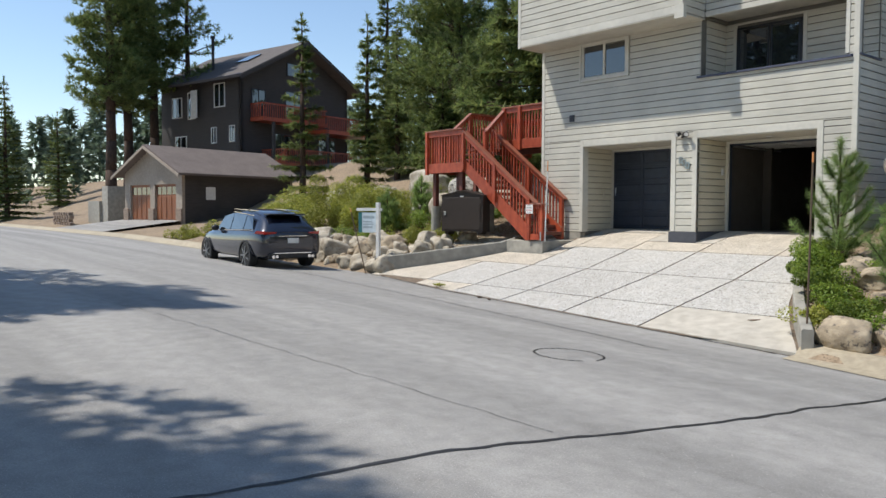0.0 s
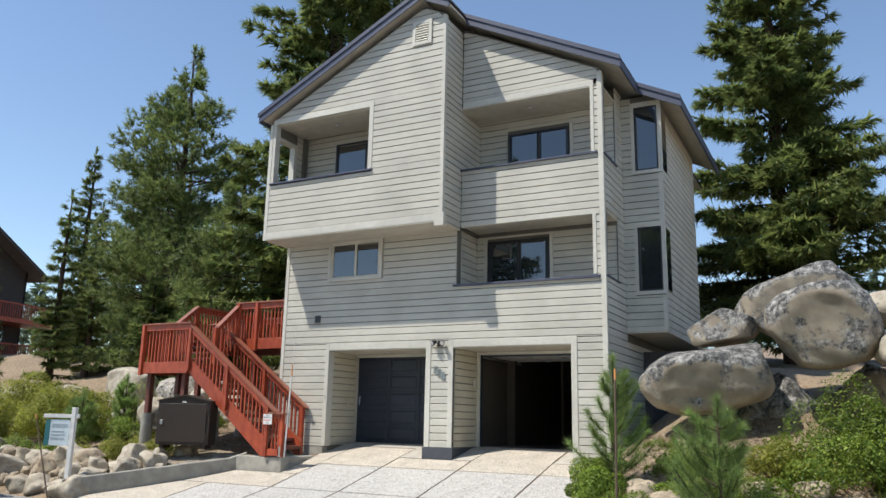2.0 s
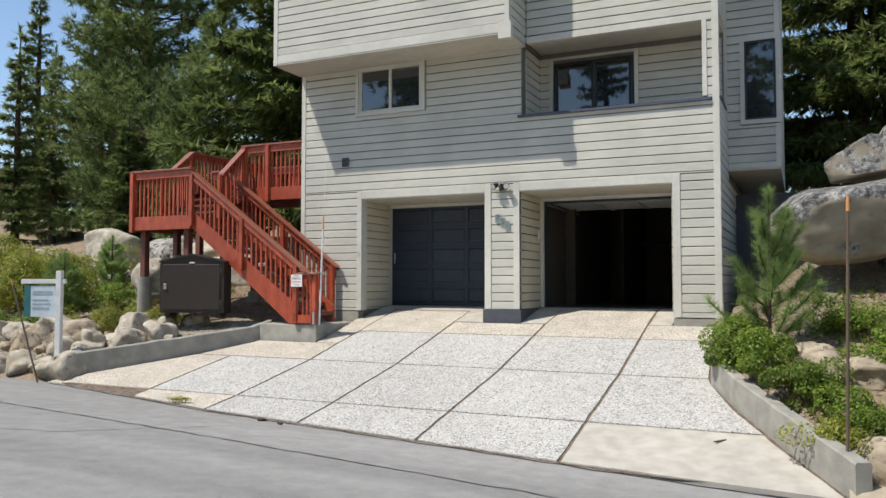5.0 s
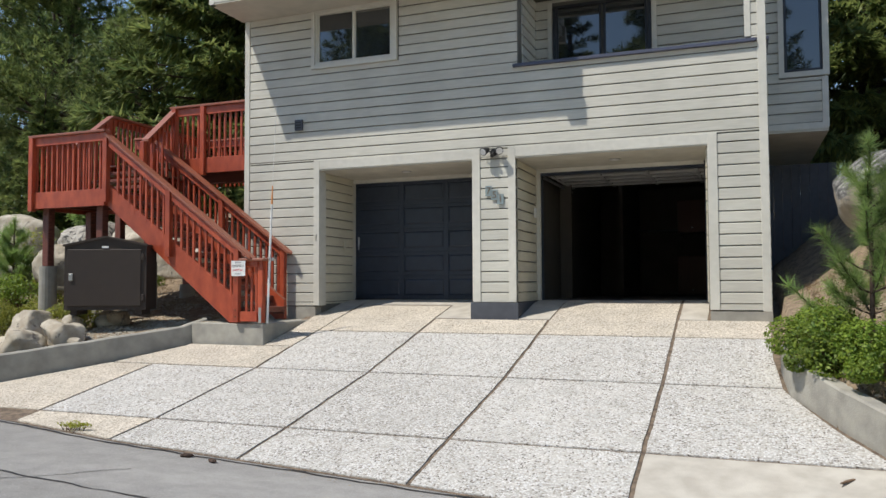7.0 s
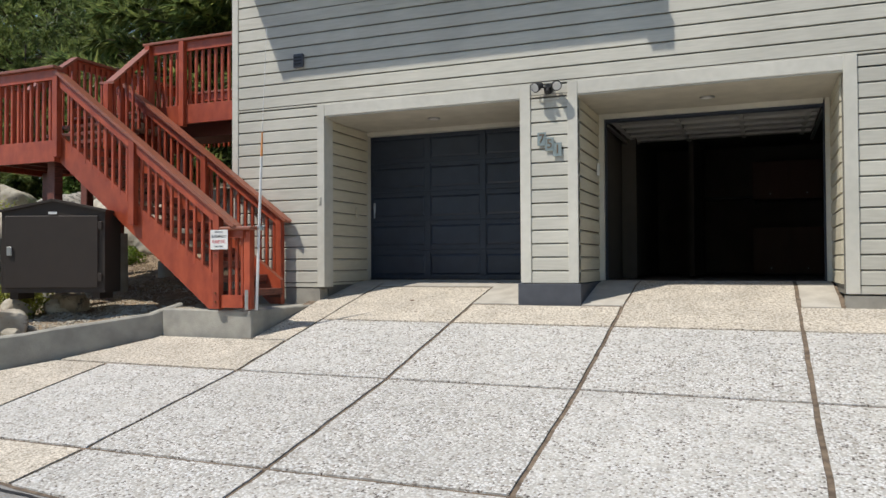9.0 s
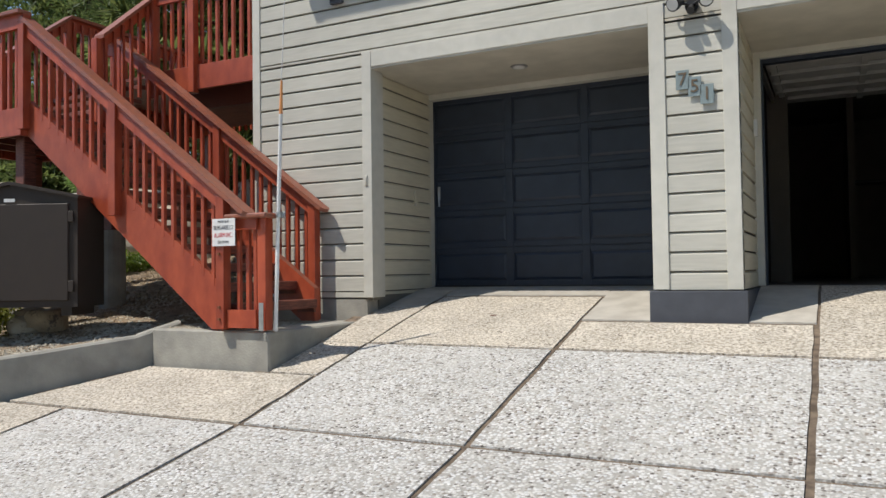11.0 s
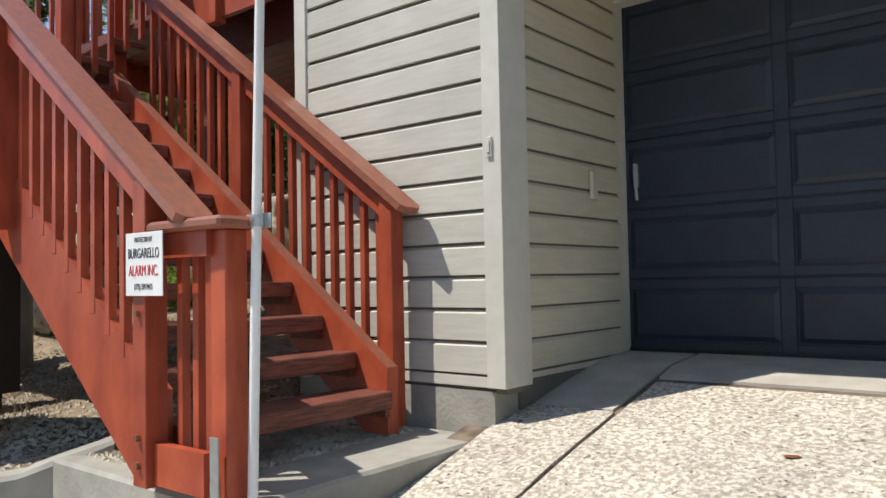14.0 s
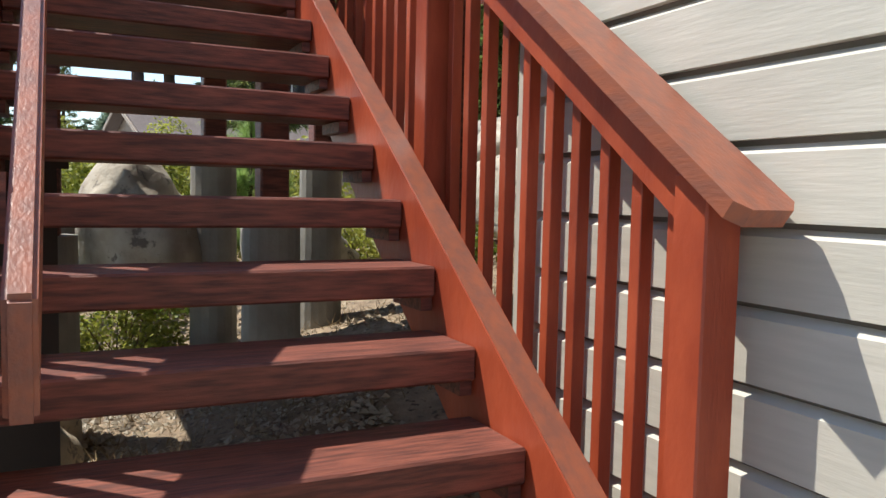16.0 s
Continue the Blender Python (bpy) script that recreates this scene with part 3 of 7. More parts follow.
W5 = wall_part([(6.19, 6.96, 0.022, 1.4, -0.1, 2.22)])
boards_y(W5, 0, 6.33, 6.88, -0.1, 2.36)
boards_x(W5, 6.168, -1, 0.10, 1.35, 0.0, 2.2, material=M["siding_warm"])
# side walls of the garage recess
W6 = wall_part([(-0.3, -0.06, 0.2, 1.42, -0.2, 2.24), (2.74, 3.38, 0.3, 1.42, -0.1, 2.24)])
boards_x(W6, -0.045, 1, 0.02, 1.32, -0.05, 2.2, proud=0.012, material=M["siding_warm"])
# bay
RIDGE = (2.95, 10.62)


def under_roof(off):
    def clip(z):
        d = (RIDGE[1] - off - z) / 0.5
        return (RIDGE[0] - d, RIDGE[0] + d) if d > 0.02 else None
    return clip


bm = bmesh.new()
box(bm, -1.53, 3.53, -0.908, -0.75, 4.97, 6.42)
box(bm, 1.52, 3.53, -0.908, -0.75, 6.42, 8.05)
box(bm, -1.53, -1.38, -0.908, -0.75, 6.42, 8.05)
prism(bm, [(-1.53, 8.05), (3.53, 8.05), (3.53, 10.05), (2.95, 10.35), (-1.53, 8.12)], "y", -0.908, -0.75)
W7 = hpart("wall", bm, M["siding_gap"])
boards_y(W7, -0.93, -1.46, 3.47, 5.14, 6.36)
boards_y(W7, -0.93, 1.62, 3.47, 6.36, 8.08)
boards_y(W7, -0.93, -1.50, 3.47, 8.16, 10.4, clip=under_roof(0.30))
boards_y(W7, -0.93, 1.62, 3.47, 8.08, 8.16)
W8 = wall_part([(3.30, 3.528, -0.75, 1.1, 4.97, 9.9), (3.30, 3.478, 0.2, 1.1, 3.6, 4.97)])
boards_x(W8, 3.55, 1, -0.90, 0.0, 4.97, 9.95)
boards_x(W8, 3.55, 1, 0.0, 1.05, 6.3, 7.98)
boards_x(W8, 3.50, 1, 0.2, 1.05, 3.66, 5.0)
boards_x(W8, 3.55, 1, 0.0, 1.05, 5.2, 6.3)
# bay's left side, and its inner room
W9 = wall_part([(-1.53, -1.40, -0.75, 0.35, 4.97, 6.42), (-1.53, -1.40, -0.12, 0.35, 6.42, 8.01), (-1.53, -1.40, -0.75, -0.12, 7.74, 8.01), (-1.48, 1.5, 0.37, 0.5, 6.3, 8.1), (1.52, 1.66, -0.75, 0.37, 6.42, 8.05)])
boards_y(W9, 0.35, -1.37, 1.5, 6.42, 8.01)
boards_x(W9, -1.376, 1, -0.03, 0.345, 6.42, 8.01)
# balcony parapet of the upper right balcony
W10 = wall_part([(3.56, 6.96, 0.022, 0.2, 5.12, 6.36)])
boards_y(W10, 0, 3.57, 6.88, 5.12, 6.36)
bm = bmesh.new()
prism(bm, [(3.55, 7.96), (6.96, 7.96), (6.96, 8.35), (3.55, 10.05)], "y", 0.022, 0.2)
W11 = hpart("wall", bm, M["siding_gap"])
boards_y(W11, 0, 3.57, 6.88, 8.12, 10.1, clip=under_roof(0.30))
# balcony rooms' back walls
W12 = wall_part([(3.4, 6.98, 1.072, 1.2, 2.6, 5.1), (3.4, 6.98, 1.072, 1.2, 5.1, 8.1)])
boards_y(W12, 1.05, 5.45, 6.95, 3.2, 5.0)
boards_y(W12, 1.05, 3.5, 3.78, 3.2, 5.0)
boards_y(W12, 1.05, 3.78, 5.45, 4.92, 5.0)
boards_y(W12, 1.05, 5.98, 6.95, 5.6, 7.96)
boards_y(W12, 1.05, 3.55, 4.30, 5.6, 7.96)
boards_y(W12, 1.05, 4.30, 5.98, 7.62, 7.96)
# side post column and house sides
W13 = wall_part([(6.80, 6.98, 0.022, 0.2, 3.6, 8.3), (6.80, 6.978, 0.2, 1.05, 3.0, 3.66), (6.80, 6.978, 0.2, 1.05, 5.1, 6.36)])
boards_y(W13, 0, 6.80, 6.88, 3.66, 5.12)
boards_y(W13, 0, 6.80, 6.88, 6.4, 8.0)
boards_x(W13, 7.0, 1, 0.03, 1.05, 2.3, 3.62)
boards_x(W13, 7.0, 1, 0.03, 1.05, 5.12, 6.32)
W14 = wall_part([(6.80, 6.976, 1.2, 10, -0.2, 8.3), (6.80, 6.978, 0.2, 1.05, -0.2, 3.0)])
boards_x(W14, 7.0, 1, 0.03, 1.05, -0.2, 2.3)
boards_x(W14, 7.0, 1, 1.05, 1.6, 2.4, 8.3)
boards_x(W14, 7.0, 1, 1.05, 5, -0.2, 2.4)
W15 = wall_part([(-1.48, -1.3, 0.2, 10, -0.6, 8.1), (-1.48, 6.98, 9.9, 10, -0.6, 8.3)])
boards_x(W15, -1.5, -1, 0.02, 6.0, 0.0, 8.1)
# side bay
W16 = wall_part([(6.98, 7.87, 1.622, 1.75, 2.62, 8.2), (7.75, 7.878, 1.75, 5.9, 2.62, 7.95)])
boards_y(W16, 1.6, 7.0, 7.22, 2.72, 8.2)
boards_y(W16, 1.6, 7.22, 7.9, 2.72, 3.42)
boards_y(W16, 1.6, 7.22, 7.9, 5.12, 6.26)
boards_x(W16, 7.9, 1, 1.62, 5.9, 2.62, 7.95)
W17 = wall_part([(6.98, 7.87, 5.9, 6.02, 2.62, 7.9)])

# soffits and floors
for n, spec in (("soffit", (-1.55, 3.55, -0.93, 0.0, 4.93, 4.965)), ("soffit", (3.5, 6.98, 0.0, 1.05, 5.06, 5.11)), ("soffit", (3.55, 6.98, 0.0, 1.05, 7.93, 7.97)),
                ("soffit", (-1.40, 1.55, -0.8, 0.35, 8.01, 8.05)), ("soffit", (-0.06, 6.2, 0.0, 1.42, 2.20, 2.24)), ("soffit", (6.98, 7.9, 1.6, 9, 2.58, 2.62)),
                ("floor", (3.5, 6.98, 0.2, 1.05, 2.9, 3.0)), ("floor", (3.5, 6.98, 0.2, 1.05, 5.12, 5.25)), ("floor", (-1.4, 3.5, -0.75, 9.9, 4.97, 5.1))):
    hpart(n, boxes(spec), M["soffit"])
# roof
for (x0, x1, y0, y1, tag) in ((-1.82, RIDGE[0], -1.12, 10.4, 0), (RIDGE[0], 3.72, -1.12, 10.4, 0), (3.72, 7.48, -0.22, 10.4, 0), (7.48, 8.45, 1.35, 7.0, 0)):
    def rz(x):
        return RIDGE[1] + 0.06 - 0.5 * abs(x - RIDGE[0])
    bm = bmesh.new()
    prism(bm, [(x0, rz(x0)), (x1, rz(x1)), (x1, rz(x1) - 0.05), (x0, rz(x0) - 0.05)], "y", y0, y1)
    r = hpart("roof", bm, M["roofing"], "dark grey shingle roof slope")
    bm = bmesh.new()
    prism(bm, [(x0 + 0.02, rz(x0 + 0.02) + 0.01), (x1, rz(x1) + 0.01), (x1, rz(x1) - 0.24), (x0 + 0.02, rz(x0 + 0.02) - 0.24)], "y", y0 - 0.028, y0 - 0.002)
    hpart("fascia", bm, M["fascia"], "dark blue-grey fascia board", r)
    bm = bmesh.new()
    prism(bm, [(x0 - 0.01, rz(x0 - 0.01) + 0.03), (x1, rz(x1) + 0.03), (x1, rz(x1) - 0.075), (x0 - 0.01, rz(x0 - 0.01) - 0.075)], "y", y0 - 0.055, y0 - 0.03)
    hpart("drip_board", bm, M["fascia"], "", r)
    bm = bmesh.new()
    prism(bm, [(x0 + 0.04, rz(x0 + 0.04) - 0.10), (x1 - 0.02, rz(x1 - 0.02) - 0.10), (x1 - 0.02, rz(x1 - 0.02) - 0.15), (x0 + 0.04, rz(x0 + 0.04) - 0.15)], "y", y0 + 0.07, y1 - 0.1)
    hpart("underside", bm, M["soffit"], "", r)
for (x, y0, y1) in ((7.46, -0.2, 1.35), (8.43, 1.36, 7.0), (-1.81, -1.1, 10.4)):
    z = RIDGE[1] + 0.0 - 0.5 * abs(x - RIDGE[0])
    hpart("gutter_board", boxes((x - 0.02, x + 0.02, y0, y1, z - 0.17, z + 0.02)), M["fascia"])

# trims
TR = [(-1.50, -1.40, -0.012, 0.1, -0.1, 4.93), (6.88, 6.992, -0.012, 0.1, -0.12, 8.28), (-0.11, 0.0, -0.014, 0.22, -0.07, 2.375), (2.72, 2.85, -0.014, 0.1, 0.0, 2.37), (3.30, 3.42, -0.014, 0.1, 0.0, 2.37),
      (6.20, 6.33, -0.014, 0.1, -0.1, 2.375), (0.0, 2.72, -0.010, 0.1, 2.22, 2.375), (3.42, 6.20, -0.010, 0.1, 2.22, 2.375),
      (-0.14, -0.05, 1.30, 1.42, 0.0, 2.24), (-0.06, 2.74, 1.30, 1.42, 2.14, 2.24), (3.40, 3.48, 1.30, 1.42, 0.0, 2.24), (3.48, 6.1, 1.30, 1.42, 2.14, 2.24), (6.12, 6.2, 1.30, 1.42, 0, 2.24),
      (-1.56, -1.46, -0.942, -0.84, 4.93, 8.02), (3.47, 3.56, -0.942, -0.84, 5.14, 10.02), (-1.46, 3.47, -0.938, -0.85, 4.96, 5.135), (3.36, 3.60, -0.96, -0.84, 4.84, 5.14),
      (1.50, 1.62, -0.942, -0.72, 6.42, 8.16), (-1.54, -1.37, -0.14, -0.03, 6.42, 7.74), (-1.54, -1.37, -0.74, -0.14, 7.65, 7.74), (-1.46, 1.50, -0.938, -0.74, 8.02, 8.16), (-1.46, -1.372, -0.93, -0.742, 6.42, 8.02),
      (3.57, 6.88, -0.008, 0.1, 5.0, 5.12), (6.72, 6.80, -0.012, 0.2, 3.68, 5.0), (6.72, 6.80, -0.012, 0.2, 6.40, 7.96), (3.57, 6.80, -0.008, 0.1, 7.96, 8.11),
      (7.82, 7.91, 1.585, 1.7, 2.64, 3.42), (7.82, 7.91, 1.585, 1.7, 5.12, 6.26), (7.0, 7.9, 1.59, 1.7, 2.62, 2.72), (3.70, 3.78, 1.03, 1.06, 3.2, 4.92), (5.37, 5.45, 1.03, 1.06, 3.2, 4.92), (5.90, 5.98, 1.03, 1.06, 5.6, 7.6)]
for s in TR:
    hpart("trim_board", boxes(s, bevel=0.003), M["trim"])
for s in ((3.40, 6.86, -0.06, 0.26, 3.60, 3.645), (3.55, 6.86, -0.05, 0.24, 6.36, 6.40), (-1.46, 1.64, -0.98, -0.70, 6.385, 6.42), (6.85, 7.03, 0.0, 1.05, 3.62, 3.66), (6.85, 7.03, 0.0, 1.05, 6.33, 6.37)):
    hpart("parapet_cap", boxes(s, bevel=0.003), M["fascia"], "dark painted parapet cap")
hpart("skirt", boxes((2.69, 3.45, -0.03, 1.2, -0.6, -0.01), bevel=0.003), M["skirt"], "dark grey painted concrete pillar base")
for s_ in ((-1.5, -0.08, 0.005, 0.2, -0.9, -0.09), (6.20, 7.0, -0.01, 0.2, -0.9, -0.12)):
    hpart("footing", boxes(s_), M["concrete"], "exposed concrete footing")
hpart("slab", boxes((-1.3, 6.9, 1.42, 9.9, -0.3, -0.004)), M["room_floor"], "garage floor slab coloured dark for indoor shade")


def window_unit(x0, x1, y, z0, z1, cells, frame_mat, outer=0.0, label=""):
    """A framed sliding window in a wall facing -y."""
    f = 0.045
    w = hpart("window", boxes((x0, x0 + f, y - 0.02, y + 0.05, z0, z1), (x1 - f, x1, y - 0.02, y + 0.05, z0, z1), (x0 + f, x1 - f, y - 0.02, y + 0.05, z0, z0 + f), (x0 + f, x1 - f, y - 0.02, y + 0.05, z1 - f, z1)), frame_mat, label)
    if outer:
        for s in ((x0 - outer, x0, y - 0.045, y + 0.04, z0 - outer, z1 + outer * 0.6), (x1, x1 + outer, y - 0.045, y + 0.04, z0 - outer, z1 + outer * 0.6), (x0, x1, y - 0.043, y + 0.04, z0 - outer, z0), (x0, x1, y - 0.043, y + 0.04, z1, z1 + outer * 0.6)):
            place(part("casing", boxes(s), M["trim"]), w)
    for i, (a, b) in enumerate(cells):
        place(part("pane", boxes((a + 0.02, b - 0.02, y + 0.012 + 0.012 * (i % 2), y + 0.02 + 0.012 * (i % 2), z0 + 0.06, z1 - 0.06)), M["dark_glass"]), w)
        place(part("sash", boxes((a, a + 0.03, y - 0.005, y + 0.03, z0 + f, z1 - f), (b - 0.03, b, y - 0.005, y + 0.03, z0 + f, z1 - f)), frame_mat), w)
    return w


window_unit(-0.08, 1.38, 0.0, 4.00, 4.90, ((-0.04, 0.65), (0.65, 1.34)), M["trim"], 0.065, "pale framed sliding window reflecting trees")
window_unit(3.80, 5.36, 1.03, 3.1, 4.84, ((3.85, 4.58), (4.62, 5.30)), M["frame_dark"], 0, "dark framed sliding glass door")
window_unit(4.34, 5.88, 1.03, 5.3, 7.52, ((4.39, 5.10), (5.14, 5.84)), M["frame_dark"], 0, "dark framed sliding glass door")
window_unit(-0.34, 0.66, 0.33, 6.2, 7.72, ((-0.29, 0.61),), M["frame_dark"], 0, "dark framed single pane window")
for z0, z1 in ((3.5, 5.02), (6.34, 7.95)):
    w = hpart("window", boxes((7.22, 7.30, 1.575, 1.66, z0 - 0.06, z1 + 0.1), (7.84, 7.93, 1.575, 1.64, z0 - 0.06, z1 + 0.1), (7.30, 7.84, 1.575, 1.66, z0 - 0.06, z0 + 0.02), (7.30, 7.84, 1.575, 1.66, z1 - 0.02, z1 + 0.1)), M["trim"], "tall narrow corner window with pale casing")
    place(part("pane", boxes((7.33, 7.83, 1.605, 1.612, z0 + 0.04, z1 - 0.04)), M["dark_glass"]), w)
    place(part("sash", boxes((7.30, 7.34, 1.595, 1.64, z0, z1), (7.80, 7.84, 1.595, 1.64, z0, z1), (7.34, 7.80, 1.595, 1.64, z0 + 0.02, z0 + 0.06), (7.34, 7.80, 1.595, 1.64, z1 - 0.06, z1 - 0.02)), M["frame_dark"]), w)
    place(part("pane", boxes((7.90, 7.912, 1.70, 2.2, z0 + 0.04, z1 - 0.04)), M["dark_glass"]), w)

# gable vent
v = hpart("gable_vent", boxes((2.66, 2.74, -0.965, -0.92, 9.36, 9.98), (3.10, 3.18, -0.965, -0.92, 9.36, 9.98), (2.74, 3.10, -0.965, -0.92, 9.36, 9.44), (2.74, 3.10, -0.965, -0.92, 9.90, 9.98)), M["trim"], "louvred attic vent")
place(part("backing", boxes((2.74, 3.10, -0.935, -0.93, 9.44, 9.90)), M["black"]), v)
for i in range(7):
    bm = bmesh.new()
    beam(bm, (2.74, -0.95, 9.475 + 0.065 * i), (3.10, -0.95, 9.475 + 0.065 * i), 0.03, 0.028, up=(0, 0.5, 1))
    place(part("slat", bm, M["trim"]), v)

# closed garage door: five rows of three raised panels
gd = hpart("garage_door", boxes((-0.10, 2.78, 1.44, 1.49, 0.0, 2.16)), M["door"], "closed dark navy panelled garage door")
for r in range(5):
    z0 = 0.012 + 0.43 * r
    for (a, b) in ((-0.10, -0.04), (0.84, 0.92), (1.70, 1.78), (2.56, 2.64)):
        place(part("stile", boxes((a, b, 1.425, 1.44, z0, z0 + 0.418), bevel=0.003), M["door"]), gd)
    for (a, b) in ((-0.04, 0.84), (0.92, 1.70), (1.78, 2.56)):
        place(part("rail", boxes((a, b, 1.425, 1.44, z0, z0 + 0.055), bevel=0.003), M["door"]), gd)
        place(part("rail", boxes((a, b, 1.425, 1.44, z0 + 0.363, z0 + 0.418), bevel=0.003), M["door"]), gd)
        bm = bmesh.new()
        o, i_ = (a + 0.01, b - 0.01, z0 + 0.065, z0 + 0.353), (a + 0.035, b - 0.035, z0 + 0.09, z0 + 0.328)
        vo = [bm.verts.new((x, 1.439, z)) for x, z in ((o[0], o[2]), (o[1], o[2]), (o[1], o[3]), (o[0], o[3]))]
        vi = [bm.verts.new((x, 1.428, z)) for x, z in ((i_[0], i_[2]), (i_[1], i_[2]), (i_[1], i_[3]), (i_[0], i_[3]))]
        bm.faces.new(vi)
        for k in range(4):
            bm.faces.new((vo[k], vo[(k + 1) % 4], vi[(k + 1) % 4], vi[k]))
        place(part("panel", bm, M["door"]), gd)
bm = bmesh.new()
box(bm, 0.0, 0.03, 1.405, 1.44, 1.0, 1.15, bevel=0.003)
beam(bm, (0.015, 1.395, 1.1), (0.035, 1.375, 0.92), 0.016, 0.014)
place(part("handle", bm, M["steel"], None, "chrome door handle"), gd)
hpart("threshold_seal", boxes((-0.1, 2.74, 1.40, 1.43, 0.0, 0.02)), M["black"])

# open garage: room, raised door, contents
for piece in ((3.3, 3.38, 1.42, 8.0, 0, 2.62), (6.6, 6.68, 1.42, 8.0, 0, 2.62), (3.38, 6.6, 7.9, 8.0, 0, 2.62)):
    gr = hpart("garage_wall", boxes(piece), M["room"], "plastered garage wall coloured dark for indoor shade")
gr = hpart("garage_ceiling", boxes((3.38, 6.6, 1.42, 7.9, 2.56, 2.62)), M["room"], "plastered garage ceiling coloured dark for indoor shade")
for s in ((3.42, 3.50, 1.36, 1.46, 0, 2.16), (6.10, 6.19, 1.36, 1.46, 0, 2.16), (3.50, 6.10, 1.36, 1.46, 2.10, 2.16)):
    hpart("door_frame", boxes(s), M["door"], "dark navy door frame")
od = hpart("raised_door", boxes((3.50, 6.10, 1.55, 3.75, 2.16, 2.20)), M["pale"], "raised garage door seen from below")
for i in range(5):
    place(part("rail", boxes((3.52, 6.08, 1.56 + 0.44 * i, 1.62 + 0.44 * i, 2.12, 2.158), bevel=0.004), M["pale"]), od)
for i in range(4):
    place(part("stile", boxes((3.54 + 0.8 * i, 3.60 + 0.8 * i, 1.62, 3.72, 2.13, 2.158)), M["pale"]), od)
for x in (3.47, 6.12):
    hpart("door_track", boxes((x - 0.02, x + 0.02, 1.5, 4.0, 2.08, 2.12)), M["steel"])
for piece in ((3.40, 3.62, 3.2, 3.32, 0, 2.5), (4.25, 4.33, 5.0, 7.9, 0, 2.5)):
    hpart("partition", boxes(piece), M["room"], "short plastered garage partition coloured dark for indoor shade")
hpart("opener", boxes((4.75, 5.0, 4.0, 4.4, 2.22, 2.38), bevel=0.02), M["black"], "black ceiling door opener")


def cabinet(at, size, label):
    c = thing("garage_cabinet", at, label, "cabinet")
    w, d, h = size
    part("body", boxes((-w / 2, w / 2, 0, d, 0, h)), M["cabinet_wood"], c)
    for a, b in ((-w / 2, 0), (0, w / 2)):
        p = part("door", boxes((a + 0.01, b - 0.01, -0.02, 0, 0.01, h - 0.01), bevel=0.003), M["cabinet_wood"], c)
        part("knob", boxes(((a + b) / 2 - 0.01, (a + b) / 2 + 0.01, -0.05, -0.02, 0.1, 0.12)), M["steel"], p)
    return c


cabinet((5.9, 7.45, 1.45), (1.3, 0.42, 0.75), "reddish brown wall cabinet on the garage's back wall")
cabinet((5.9, 7.35, 0.0), (1.3, 0.5, 0.9), "reddish brown base cabinet against the garage's back wall")
sh = thing("garage_shelf", (5.0, 7.7, 1.5), "long dark shelf on the garage's back wall", "shelf")
part("board", boxes((-0.8, 0.4, -0.2, 0.18, 0.0, 0.04)), M["black"], sh)
for x in (-0.7, 0.3):
    part("bracket", boxes((x, x + 0.03, -0.15, 0.18, -0.15, 0)), M["black"], sh)

# fittings on the street wall
def ceiling_spot(x, y, z):
    t = thing("recessed_light", (x, y, z), "round recessed ceiling light with a metal ring", "light", "recessed lights")
    bm = bmesh.new()
    rod(bm, (0, 0, -0.012), (0, 0, 0.0), 0.085, 0.085, 18)
    part("ring", bm, M["steel"], t)
    bm = bmesh.new()
    rod(bm, (0, 0, -0.016), (0, 0, -0.010), 0.058, 0.058, 16)
    part("lens", bm, M["white"], t)
    return t


ceiling_spot(1.32, 0.64, 2.20), ceiling_spot(4.82, 0.70, 2.20), ceiling_spot(0.1, -0.3, 8.01), ceiling_spot(5.1, 0.5, 7.93)
fl = thing("floodlight", (3.08, -0.014, 2.30), "black twin-head floodlight with motion sensor on the garage pillar", "light")
bm = bmesh.new()
rod(bm, (0, 0.014, 0), (0, -0.03, 0), 0.055, 0.055, 12)
part("base_plate", bm, M["black"], fl)
for sx in (-1, 1):
    bm = bmesh.new()
    rod(bm, (0, -0.03, 0), (sx * 0.07, -0.07, 0.02), 0.012, 0.012, 8)
    part("arm", bm, M["black"], fl)
    bm = bmesh.new()
    rod(bm, (sx * 0.08, -0.04, 0.05), (sx * 0.13, -0.14, 0.0), 0.032, 0.062, 12)
    h = part("lamp_head", bm, M["black"], fl)
    bm = bmesh.new()
    rod(bm, (sx * 0.1295, -0.138, 0.001), (sx * 0.1325, -0.145, -0.0035), 0.050, 0.050, 14)
    part("lens", bm, M["white"], h, "pale glass lens")
bm = bmesh.new()
rod(bm, (0, -0.03, -0.01), (0.0, -0.10, -0.06), 0.024, 0.03, 10)
part("sensor", bm, M["black"], fl)
wires = bmesh.new()
prev = None
for i in range(15):
    a = i / 14 * math.pi * 1.7
    p = Vector((-0.13 + 0.045 * math.cos(a + 2.3), -0.05, 0.03 + 0.05 * math.sin(a + 2.3)))
    if prev:
        rod(wires, prev, p, 0.009, 0.009, 5)
    prev = p
part("cable", wires, M["black"], fl, "curled black cable")


